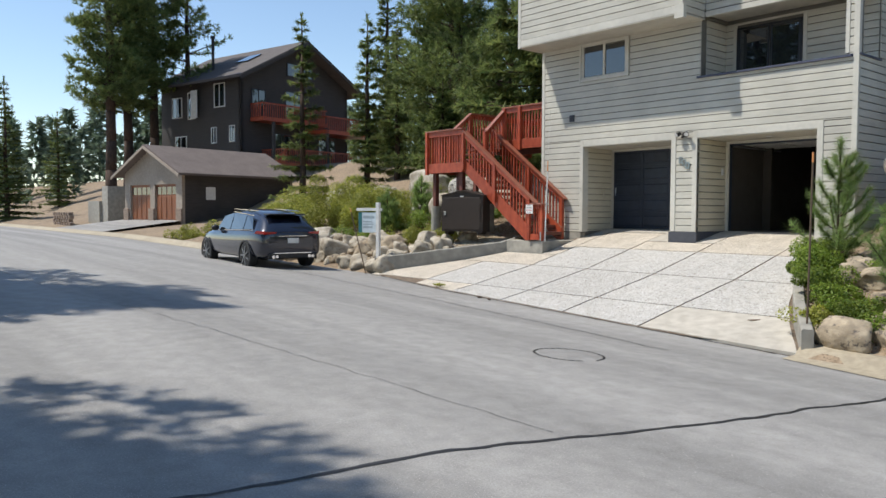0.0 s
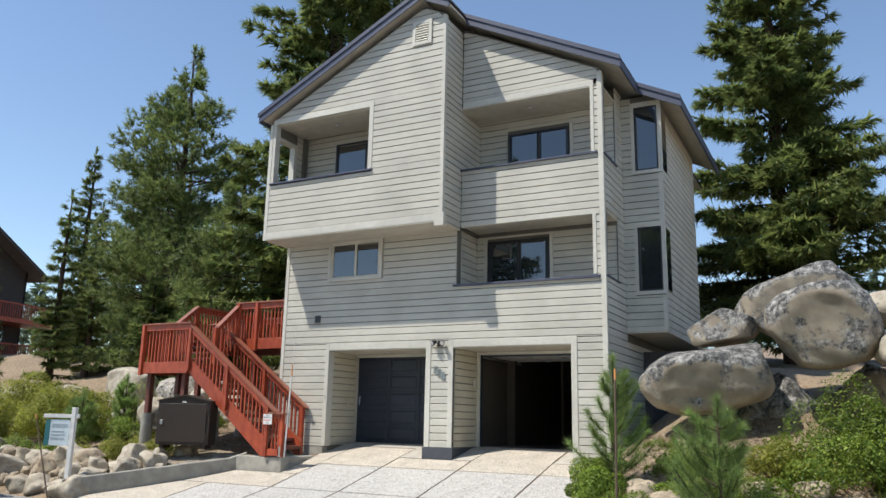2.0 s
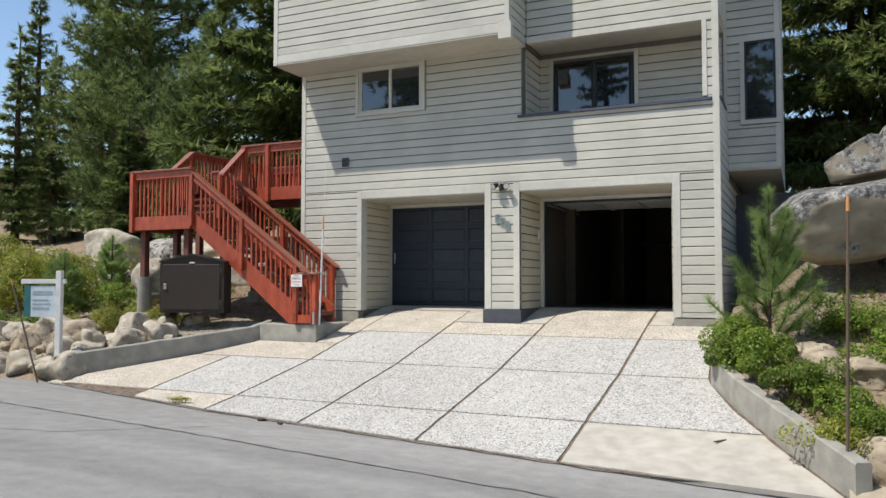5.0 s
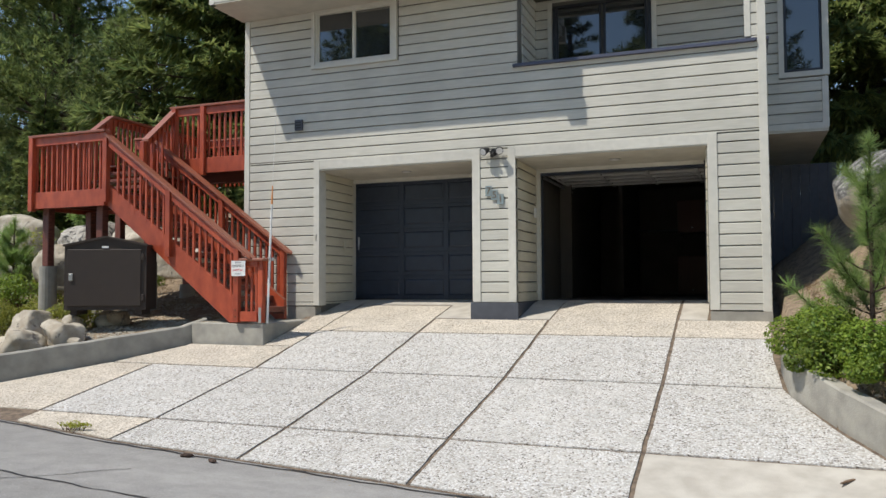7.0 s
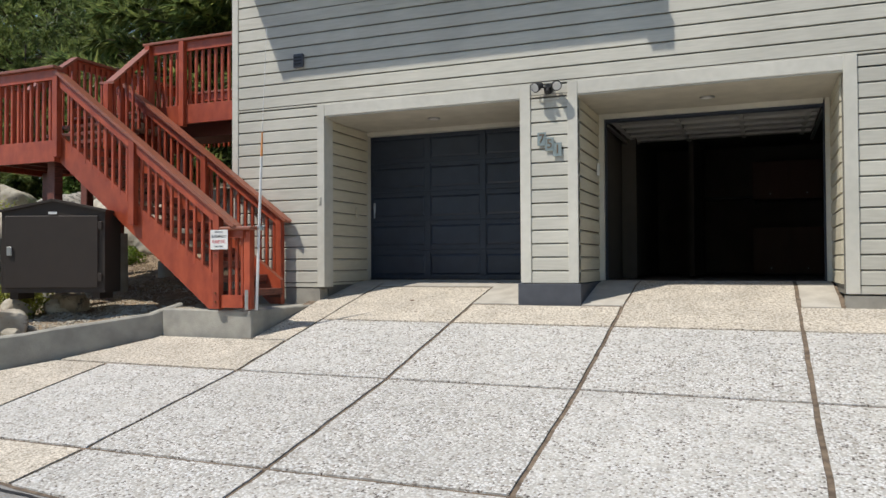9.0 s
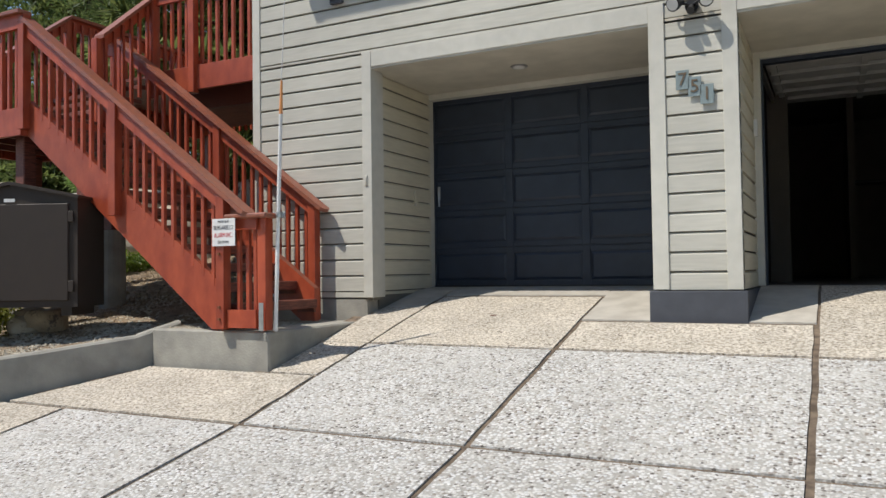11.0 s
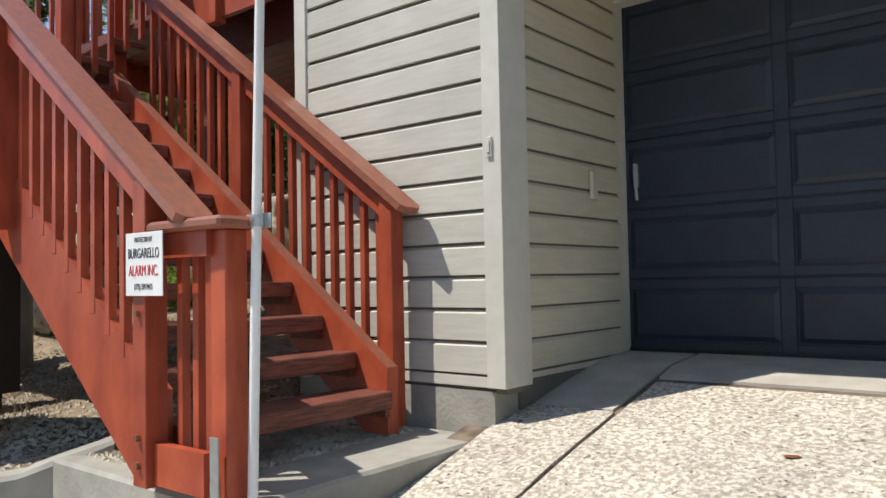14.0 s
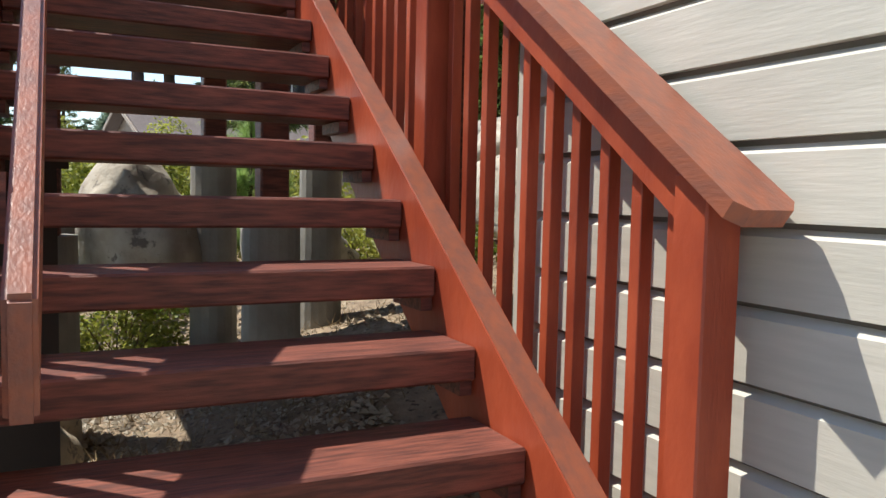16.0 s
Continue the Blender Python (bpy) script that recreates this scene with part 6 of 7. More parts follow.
def shrub(at, size, seed, material, label, leaves=2200, leaf=0.035, group="", twigs=26):
    """Many small leaves on short twigs, uneven outline."""
    r = np.random.default_rng(seed)
    t = thing("shrub", at, label, "shrub", group)
    k = 16
    lobes = r.normal(0, 1, (k, 3))
    lobes = unit(lobes) * r.uniform(0.3, 0.85, (k, 1))
    lobes[:, 2] = np.abs(lobes[:, 2]) * 0.9
    which = r.integers(0, k, leaves)
    d = unit(r.normal(0, 1, (leaves, 3)))
    p = lobes[which] + d * (r.uniform(0.55, 1, (leaves, 1)) ** 0.5) * r.uniform(0.18, 0.42, (k, 1))[which]
    p[:, 2] = np.maximum(p[:, 2], -0.15)
    p = p * np.array(size)
    n = unit(d * 0.7 + r.normal(0, 0.5, (leaves, 3)) + np.array([0, 0, 0.55]))
    u = unit(np.cross(n, r.normal(0, 1, (leaves, 3))))
    w = np.cross(n, u)
    ln = leaf * r.uniform(0.6, 1.3, (leaves, 1))
    quad = np.stack([p - u * ln, p + w * ln * 0.5, p + u * ln, p - w * ln * 0.5], 1)
    tri_object("leaves", quad, M[material], t, per=4)
    bm = bmesh.new()
    for i in range(twigs):
        e = p[r.integers(0, leaves)] * 0.95
        rod(bm, (r.normal(0, 0.06), r.normal(0, 0.06), -0.15), tuple(e), 0.009, 0.003, 4)
    tagged(part("branchwork", bm, M["twig"], t), kind="stuff")
    return t


SH = "dense green leafy shrub"
SHRUBS = [
    (7.36, -1.75, 0.62, 0.80, 0.66, "shrub", 16000, 0.022, SH + " beside the driveway"),
    (7.62, -2.95, 0.66, 0.75, 0.60, "shrub", 14000, 0.022, SH + " beside the driveway"),
    (8.25, -4.2, 0.6, 0.7, 0.45, "shrub", 9000, 0.022, "green leafy shrub at the driveway's edge"),
    (8.6, -5.0, 0.6, 0.45, 0.32, "shrub_yellow", 3500, 0.022, "low straggling shrub at the driveway's edge"),
    (9.3, -3.2, 0.9, 0.7, 0.55, "shrub", 6000, 0.025, "green leafy shrub on the bank"),
    (10.3, -2.6, 1.0, 0.8, 0.7, "shrub_yellow", 6000, 0.025, "yellow-green leafy shrub below the boulders"),
    (11.4, -3.0, 1.3, 0.9, 0.95, "shrub", 15000, 0.025, SH + " below the boulders"),
    (12.9, -3.2, 1.3, 1.0, 1.2, "shrub", 15000, 0.025, SH + " below the boulders"),
    (9.9, -4.6, 0.7, 0.5, 0.35, "shrub", 4000, 0.022, "low green shrub on the verge"),
    (11.0, -4.7, 0.8, 0.5, 0.35, "shrub", 4500, 0.022, "low green shrub on the verge"),
    (12.1, -4.9, 0.8, 0.5, 0.4, "shrub_yellow", 4500, 0.022, "low green shrub on the verge"),
    (13.2, -5.1, 0.9, 0.6, 0.5, "shrub", 4500, 0.022, "low green shrub on the verge"),
    (14.2, -4.2, 1.2, 0.9, 0.8, "shrub", 6000, 0.025, "green leafy shrub on the bank"),
    (11.9, -1.55, 0.55, 0.45, 0.45, "shrub_yellow", 1600, 0.022, "thin yellowish shrub before the boulder"),
    (-4.3, -2.9, 0.28, 0.25, 0.22, "shrub_yellow", 1300, 0.02, "small yellow-green shrub among stones"),
    (-3.55, -1.75, 0.5, 0.4, 0.62, "shrub_yellow", 6000, 0.02, "wispy yellow-green shrub beside the steel box"),
    (-7.6, -0.9, 1.1, 0.9, 0.9, "shrub", 6000, 0.03, "green shrub on the slope"),
    (-5.0, -0.9, 0.8, 0.6, 0.5, "shrub_yellow", 3500, 0.022, "yellow-green shrub below the landing"),
    (-4.45, -2.1, 0.6, 0.5, 0.62, "shrub_yellow", 7000, 0.02, "wispy yellow-green shrub below the landing"),
    (-5.6, -2.3, 0.5, 0.5, 0.5, "shrub_yellow", 2500, 0.022, "yellow-green shrub on the bank"),
    (-6.9, -2.6, 0.7, 0.6, 0.6, "shrub", 3500, 0.025, "green shrub on the bank"),
    (-6.1, -0.6, 1.0, 0.8, 0.7, "shrub", 3500, 0.03, "green shrub on the slope"),
    (-8.6, -0.9, 2.1, 1.4, 1.9, "shrub_yellow", 19000, 0.035, "big yellow-green shrub above the street"),
    (-12.0, -0.6, 2.4, 1.6, 2.5, "shrub_yellow", 24000, 0.035, "big green shrub above the street"),
    (-15.8, -0.4, 2.3, 1.6, 2.1, "shrub_yellow", 16000, 0.035, "big yellow-green shrub above the street"),
    (-9.6, 1.3, 2.0, 1.4, 1.5, "shrub_yellow", 12000, 0.035, "big yellow-green shrub on the slope"),
    (-13.2, 1.6, 2.3, 1.4, 1.6, "shrub_yellow", 12000, 0.035, "big yellow-green shrub on the slope"),
    (-17.2, 1.4, 2.1, 1.4, 1.3, "shrub", 9000, 0.035, "big green shrub on the slope"),
    (-6.3, 1.0, 1.0, 0.8, 0.8, "shrub_yellow", 5000, 0.03, "yellow-green shrub on the slope"),
    (-5.3, -1.6, 0.5, 0.45, 0.5, "shrub_yellow", 4000, 0.022, "yellow-green shrub beside the landing"),
    (-8.4, -2.6, 0.9, 0.7, 0.65, "shrub", 3500, 0.03, "green shrub on the bank"),
    (-15.5, -1.2, 1.2, 1.0, 0.8, "shrub", 4000, 0.035, "green shrub beside the street"),
    (-18.0, -2.2, 1.1, 0.9, 0.8, "shrub_yellow", 4000, 0.035, "yellow-green shrub beside the street"),
    (-21.5, -2.4, 1.3, 0.9, 0.9, "shrub_yellow", 4000, 0.04, "yellow-green shrub beside the street"),
    (-8.0, 3.0, 1.2, 1.0, 0.7, "shrub", 3500, 0.035, "green shrub on the slope"),
    (-5.2, 1.6, 0.6, 0.6, 0.45, "shrub", 2500, 0.03, "green shrub below the raised deck"),
    (-12.0, 2.0, 1.2, 1.0, 0.7, "shrub", 3500, 0.035, "green shrub on the slope"),
    (8.9, -2.0, 0.7, 0.6, 0.5, "shrub", 5000, 0.022, "green leafy shrub on the bank"),
    (10.0, -3.6, 0.8, 0.6, 0.6, "shrub", 6000, 0.022, "green leafy shrub on the stony bank"),
    (11.8, -2.3, 1.35, 0.9, 1.7, "shrub", 22000, 0.025, "dense green leafy shrub below the boulders"),
    (9.2, -5.0, 0.6, 0.4, 0.3, "shrub", 3500, 0.02, "low green shrub over the edge rocks"),
    (10.4, -5.2, 0.7, 0.4, 0.3, "shrub_yellow", 3500, 0.02, "low green shrub over the edge rocks"),
    (9.0, -4.75, 0.6, 0.4, 0.4, "shrub", 5000, 0.02, "green shrub spilling over the edge rocks"),
    (11.7, -5.15, 0.7, 0.4, 0.35, "shrub", 4500, 0.02, "green shrub spilling over the edge rocks"),
    (12.8, -5.0, 0.7, 0.4, 0.4, "shrub_yellow", 4500, 0.02, "green shrub spilling over the edge rocks"),
    (-0.25, -4.86, 0.30, 0.05, 0.07, "shrub_yellow", 500, 0.012, "tuft of weeds in the driveway's joint"),
]
for i, (x, y, a, b, c, m_, n_, lf, lab) in enumerate(SHRUBS):
    z = ground_z(x, y) if i < len(SHRUBS) - 1 else drive_z(x, y)
    if i < 2:
        z = -0.45 - 0.12 * i
    shrub((x, y, z + 0.05), (a, b, c), 300 + i, m_, lab, n_, lf, twigs=40 if n_ > 3000 else 16)


def sapling(at, height, radius, seed, label):
    r = np.random.default_rng(seed)
    t = thing("young_pine", at, label, "tree", "young pines")
    bm = bmesh.new()
    rod(bm, (0, 0, -0.3), (0.02, 0.01, height), 0.03, 0.012, 8)
    C, D = [], []
    for k in range(8):
        z = height * (0.10 + 0.78 * k / 8)
        for b in range(5 if k < 7 else 3):
            a = r.uniform(0, 6.28)
            L = radius * (1 - 0.55 * k / 8) * r.uniform(0.45, 1.1)
            rise = r.uniform(0.5, 1.1)
            p = [np.array([0, 0, z]) + L * np.array([math.cos(a) * q, math.sin(a) * q, rise * q * q * 0.7 + 0.25 * q]) for q in (0, 0.25, 0.5, 0.75, 1.0)]
            for p0, p1 in zip(p, p[1:]):
                rod(bm, tuple(p0), tuple(p1), 0.010, 0.006, 5)
            for j in range(8):
                q = 1.6 + 2.4 * j / 7
                i = min(int(q), 3)
                C.append(p[i] + (p[i + 1] - p[i]) * (q - i))
                D.append(unit(p[i + 1] - p[i]) * 1.0 + np.array([0, 0, 0.25]))
    for j in range(8):
        C.append(np.array([0.02, 0.01, height - 0.04 * j])), D.append(np.array([0, 0, 1.0]))
    C, D = np.array(C), np.array(D)
    part("trunk", bm, M["bark"], t)
    tri_object("needles", blades(C, D, 52, 0.17, 0.0030, 0.80, r, 0.35), M["fresh"], t)
    return t


sapling((7.80, -2.75, ground_z(7.8, -2.75)), 2.15, 0.70, 1, "young bright green pine beside the driveway")
sapling((9.72, -4.6, ground_z(9.72, -4.6)), 1.9, 0.72, 2, "young bright green pine on the stony bank")
sapling((-6.6, -1.7, ground_z(-6.6, -1.7)), 1.5, 0.5, 3, "young bright green pine on the slope")
sapling((-7.6, 0.5, ground_z(-7.6, 0.5)), 1.6, 0.5, 4, "young bright green pine on the slope")
for i, (x, y, h) in enumerate(((-9.5, 4.6, 3.4), (-10.5, 6.0, 3.2))):
    conifer((x, y, ground_z(x, y)), h, 0.8, "fir", 90 + i, "small fir sapling with a pale thin trunk", 0.05, 1.4, "fresh", detail=1.0)

# ground litter: gravel under the stair and stones on the banks, dry needles
def scatter(name, label, areas, n, size, material, seed, fz):
    r = np.random.default_rng(seed)
    bm = bmesh.new()
    out_v, out_f = [], []
    base = [(0, 0, 1), (0, 0, -0.6), (1, 0, 0), (-0.5, 0.87, 0), (-0.5, -0.87, 0)]
    fc = [(0, 2, 3), (0, 3, 4), (0, 4, 2), (1, 3, 2), (1, 4, 3), (1, 2, 4)]
    for i in range(n):
        a = areas[r.integers(0, len(areas))]
        x, y = r.uniform(a[0], a[1]), r.uniform(a[2], a[3])
        s = size * r.uniform(0.4, 1.3)
        th = r.uniform(0, 6.28)
        c, sn = math.cos(th), math.sin(th)
        z = fz(x, y)
        if z is None:
            continue
        k = len(out_v)
        for p in base:
            q = (p[0] * r.uniform(0.7, 1.3), p[1] * r.uniform(0.7, 1.3), p[2] * 0.6)
            out_v.append((x + s * (q[0] * c - q[1] * sn), y + s * (q[0] * sn + q[1] * c), z + s * q[2]))
        out_f += [tuple(k + j for j in f) for f in fc]
    bm.free()
    me = bpy.data.meshes.new(name)
    me.from_pydata(out_v, [], out_f)
    me.materials.append(M[material])
    return tagged(new(name, me), label, "gravel", "", "stuff")


def bank_only(x, y):
    if y < edge_y(x) + 0.45 or (-1.4 < x < 7.0 and y > -5.5):
        return None
    wall_x = -1.43 - max(-1.57 - y, 0) * 0.86
    if wall_x - 0.2 < x < drive_right(y) + 0.25 and y < 1.4:
        return None
    return ground_z(x, y)


scatter("gravel", "loose grey and tan gravel under the stair", [(-4.6, -1.45, -1.4, 0.0), (-3.2, -1.6, -2.6, -1.0), (-1.6, -0.5, -1.4, -0.1)], 9000, 0.022, "granite_pale", 1, lambda x, y: (ground_z(x, y) if ground_z(x, y) > -1 else None) if x < -1.45 else (-0.30 if y > -1.35 else None))
scatter("bank_gravel", "loose stones and sand on the banks", [(7.5, 15, -6.2, 1.0), (-10, -2.5, -3.9, 1.0)], 16000, 0.028, "granite_tan", 2, bank_only)
scatter("joint_grit", "grit and sand along the driveway's edge", [(-3.6, 8.4, -5.9, -4.2)], 1500, 0.010, "granite_tan", 3, lambda x, y: street_z(x, y) if 0 < edge_y(x) - y < 0.25 else None)
r = np.random.default_rng(12)
C = np.stack([r.uniform(7.4, 15, 16000), r.uniform(-6, 0.5, 16000), np.zeros(16000)], 1)
C2 = np.stack([r.uniform(-12, -2.5, 9000), r.uniform(-3.6, 2.5, 9000), np.zeros(9000)], 1)
C = np.concatenate([C, C2])
ok = [i for i, c in enumerate(C) if (bank_only(c[0], c[1]) is not None)]
C = C[ok]
C[:, 2] = [ground_z(c[0], c[1]) for c in C]
keep_n = [noise.noise(Vector((c[0] * 0.9, c[1] * 0.9, 4))) > -0.1 for c in C]
C = C[np.array(keep_n)]
tagged(tri_object("dry_grass", blades(C, np.tile([0, 0, 0.8], (len(C), 1)), 3, 0.10, 0.003, 0.9, r), M["dry"], None), "dry grass and pine needles on the sandy bank", "dry grass", "", "stuff")
r = np.random.default_rng(13)
C = np.stack([r.uniform(7.6, 15, 3500), r.uniform(-5.4, -0.5, 3500), np.zeros(3500)], 1)
C = np.array([c for c in C if bank_only(c[0], c[1]) is not None and noise.noise(Vector((c[0] * 1.3, c[1] * 1.3, 9))) > 0.0])
C[:, 2] = [ground_z(c[0], c[1]) for c in C]
tagged(tri_object("low_plants", blades(C, np.tile([0, 0, 1.0], (len(C), 1)), 9, 0.13, 0.009, 0.7, r), M["shrub"], None), "low green ground plants on the bank", "ground plants", "", "stuff")


# ---- parked car ----
M.update(
    car_paint=mat("dark_blue_grey_paint", (0.014, 0.018, 0.034), 0.22, metal=0.35, scale=3, coat=1.0),
    tyre=mat("tyre_rubber", (0.018, 0.018, 0.018), 0.8, scale=40, bump=0.001),
    rim=mat("alloy_rim", (0.35, 0.36, 0.38), 0.3, metal=1.0, scale=20),
    lamp_red=mat("red_lamp_glass", (0.42, 0.012, 0.012), 0.15, scale=5, coat=1.0),
    chrome=mat("chrome_trim", (0.7, 0.7, 0.72), 0.12, metal=1.0, scale=10),
    stucco=mat("tan_stucco", (0.36, 0.30, 0.24), 0.85, color2=(0.30, 0.25, 0.20), scale=8, bump=0.004),
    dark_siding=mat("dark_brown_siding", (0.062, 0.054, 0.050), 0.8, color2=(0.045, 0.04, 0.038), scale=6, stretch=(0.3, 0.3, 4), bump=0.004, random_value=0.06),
    wood_door=mat("brown_wood_door", (0.26, 0.09, 0.035), 0.5, scale=8, stretch=(1, 1, 0.2)),
    brown_roof=mat("brown_shingle", (0.17, 0.135, 0.12), 0.9, color2=(0.12, 0.10, 0.09), scale=18, bump=0.008, random_value=0.1),
    stone_wall=mat("stacked_stone", (0.34, 0.26, 0.20), 0.9, color2=(0.22, 0.16, 0.12), scale=10, bump=0.01, random_value=0.25),
)

# half sections: distance from the tail, half width, sill, belt, top, half width of the roof
SECTIONS = [
    (0.00, 0.72, 0.50, 0.92, 0.98, 0.60), (0.06, 0.86, 0.34, 0.98, 1.06, 0.68), (0.25, 0.93, 0.28, 1.04, 1.24, 0.62), (0.55, 0.97, 0.27, 1.04, 1.46, 0.58),
    (1.00, 0.985, 0.27, 1.02, 1.60, 0.60), (1.70, 0.985, 0.27, 1.00, 1.66, 0.62), (2.40, 0.985, 0.27, 0.99, 1.65, 0.62), (3.00, 0.98, 0.27, 0.98, 1.56, 0.60),
    (3.45, 0.975, 0.27, 0.98, 1.32, 0.66), (3.75, 0.97, 0.28, 0.98, 1.09, 0.74), (4.30, 0.94, 0.30, 0.93, 1.02, 0.74), (4.75, 0.86, 0.34, 0.80, 0.88, 0.68), (5.00, 0.68, 0.42, 0.62, 0.70, 0.55),
]


def car_ring(s, grow=0.0):
    x, w, zb, zs, zt, wr = s
    h = [(0.0, zb), (w * 0.90, zb), (w * 0.985, zb + 0.14), (w * 1.0, (zb + zs) * 0.52), (w * 0.985, zs - 0.10), (w * 0.95, zs), (wr + (w * 0.93 - wr) * 0.12, zs + (zt - zs) * 0.86), (wr * 0.86, zt - 0.01), (0.0, zt + 0.01)]
    pts = [(y + (grow if y > 0.01 else 0), z + (grow if k >= 6 else 0)) for k, (y, z) in enumerate(h)]
    return [Vector((x, y, z)) for y, z in pts] + [Vector((x, -y, z)) for y, z in pts[-2:0:-1]]


def build_car(at, turn, label):
    c = thing("car", at, label, "car")
    c.rotation_euler = (0, 0, radians(turn))
    bm = bmesh.new()
    rings = [[bm.verts.new(p) for p in car_ring(s)] for s in SECTIONS]
    for a, b in zip(rings, rings[1:]):
        for k in range(len(a)):
            m = (k + 1) % len(a)
            bm.faces.new((a[k], a[m], b[m], b[k]))
    bm.faces.new(rings[0][::-1]), bm.faces.new(rings[-1])
    bmesh.ops.recalc_face_normals(bm, faces=bm.faces[:])
    body = part("body", bm, M["car_paint"], c, smooth=True)
    sub = body.modifiers.new("smooth", "SUBSURF")
    sub.levels = sub.render_levels = 2

    def patch(name, quads, material, lab="", th=0.012):
        bm = bmesh.new()
        for q in quads:
            vs = [bm.verts.new(p) for p in q]
            bm.faces.new(vs)
        ob = part(name, bm, material, c, lab)
        sol = ob.modifiers.new("thick", "SOLIDIFY")
        sol.thickness, sol.offset = th, 0
        return ob
    # side glass between posts
    for sgn in (1, -1):
        def P(x, w, z):
            return Vector((x, sgn * w, z))
        patch("side_window", [[P(0.62, 0.885, 1.10), P(1.25, 0.905, 1.08), P(1.25, 0.755, 1.50), P(0.90, 0.75, 1.44)]], M["dark_glass"])
        patch("side_window", [[P(1.30, 0.905, 1.08), P(2.20, 0.905, 1.06), P(2.20, 0.745, 1.545), P(1.30, 0.755, 1.51)]], M["dark_glass"])
        patch("side_window", [[P(2.26, 0.905, 1.06), P(3.28, 0.90, 1.05), P(2.95, 0.77, 1.44), P(2.26, 0.745, 1.545)]], M["dark_glass"])
        bm = bmesh.new()
        beam(bm, P(0.55, 0.925, 1.075), P(3.30, 0.92, 1.035), 0.012, 0.02)
        beam(bm, P(0.85, 0.765, 1.47), P(2.3, 0.765, 1.575), 0.012, 0.02)
        part("window_trim", bm, M["chrome"], c)
        bm = bmesh.new()
        beam(bm, P(0.9, 0.60, 1.60), P(2.6, 0.62, 1.655), 0.02, 0.02)
        part("roof_rail", bm, M["chrome"], c)
        bm = bmesh.new()
        bmesh.ops.create_icosphere(bm, subdivisions=2, radius=0.12, matrix=Matrix.Translation(P(3.10, 1.03, 1.10)) @ Matrix.Diagonal((0.7, 1, 0.75, 1)))
        part("mirror", bm, M["black"], c, smooth=True)
        patch("tail_lamp", [[P(0.02, 0.48, 0.985), P(0.05, 0.80, 0.96), P(0.05, 0.80, 1.04), P(0.02, 0.48, 1.02)], [P(0.05, 0.80, 0.965), P(0.38, 0.945, 0.98), P(0.30, 0.925, 1.05), P(0.05, 0.80, 1.05)]], M["lamp_red"], "red tail lamp", 0.03)
        for x in (0.98, 4.0):
            w = new("wheel")
            w.parent = c
            w.location = (x, sgn * 0.86, 0.37)
            bm = bmesh.new()
            rod(bm, (0, -0.12, 0), (0, 0.12, 0), 0.30, 0.30, 28)
            ring = [(0.365, -0.09), (0.37, 0.09), (0.34, 0.125), (0.27, 0.125), (0.27, -0.125), (0.34, -0.125)]
            vs = [[bm.verts.new((r * math.cos(t), y, r * math.sin(t))) for r, y in ring] for t in [2 * math.pi * i / 28 for i in range(28)]]
            for i in range(28):
                for k in range(6):
                    bm.faces.new((vs[i][k], vs[i][(k + 1) % 6], vs[(i + 1) % 28][(k + 1) % 6], vs[(i + 1) % 28][k]))
            part("tyre", bm, M["tyre"], w, smooth=False)
            bm = bmesh.new()
            for i in range(7):
                a = 2 * math.pi * i / 7
                beam(bm, (0.03 * math.cos(a), sgn * 0.13, 0.03 * math.sin(a)), (0.26 * math.cos(a), sgn * 0.128, 0.26 * math.sin(a)), 0.035, 0.03, up=(0, 1, 0.01))
            rod(bm, (0, sgn * 0.11, 0), (0, sgn * 0.145, 0), 0.05, 0.045, 14)
            part("rim", bm, M["rim"], w)
            bm = bmesh.new()
            vi = [(bm.verts.new((x + 0.42 * math.cos(t), sgn * 0.992, 0.37 + 0.42 * math.sin(t))), bm.verts.new((x + 0.375 * math.cos(t), sgn * 0.99, 0.37 + 0.375 * math.sin(t)))) for t in [radians(-20 + 220 * i / 16) for i in range(17)]]
            for a, b in zip(vi, vi[1:]):
                bm.faces.new((a[0], b[0], b[1], a[1]))
            ob = part("wheel_arch", bm, M["black"], c)
            so = ob.modifiers.new("thick", "SOLIDIFY")
            so.thickness, so.offset = 0.03, 0
    patch("rear_window", [[Vector((0.30, -0.62, 1.13)), Vector((0.30, 0.62, 1.13)), Vector((0.64, 0.52, 1.44)), Vector((0.64, -0.52, 1.44))]], M["dark_glass"], "dark tinted rear window", 0.05)
    part("spoiler", boxes((0.34, 0.70, -0.54, 0.54, 1.485, 1.52), bevel=0.01), M["black"], c)
    part("number_plate", boxes((-0.03, 0.0, -0.16, 0.16, 0.72, 0.86), bevel=0.003), M["white"], c, "pale number plate")
    part("chrome_strip", boxes((-0.015, 0.03, -0.42, 0.42, 0.905, 0.925)), M["chrome"], c)
    part("rear_valance", boxes((0.0, 0.3, -0.70, 0.70, 0.30, 0.46), bevel=0.03), M["black"], c)
    part("bumper_strip", boxes((-0.012, 0.05, -0.55, 0.55, 0.44, 0.465)), M["chrome"], c)
    for y in (-0.58, -0.48, 0.48, 0.58):
        bm = bmesh.new()
        rod(bm, (-0.03, y, 0.36), (0.15, y, 0.36), 0.045, 0.045, 12)
        part("exhaust", bm, M["chrome"], c)
    return c


build_car((-5.25, -5.86, -1.135), 176, "dark blue-grey SUV parked beside the street")

# ---- neighbouring garage ----
def frame_at(x, y, z, turn):
    return pose(x, y, z, 0, 0, turn)


def nthing(name, m, label, category="house"):
    e = thing(name, (0, 0, 0), label, category)
    e.matrix_world = m
    return e


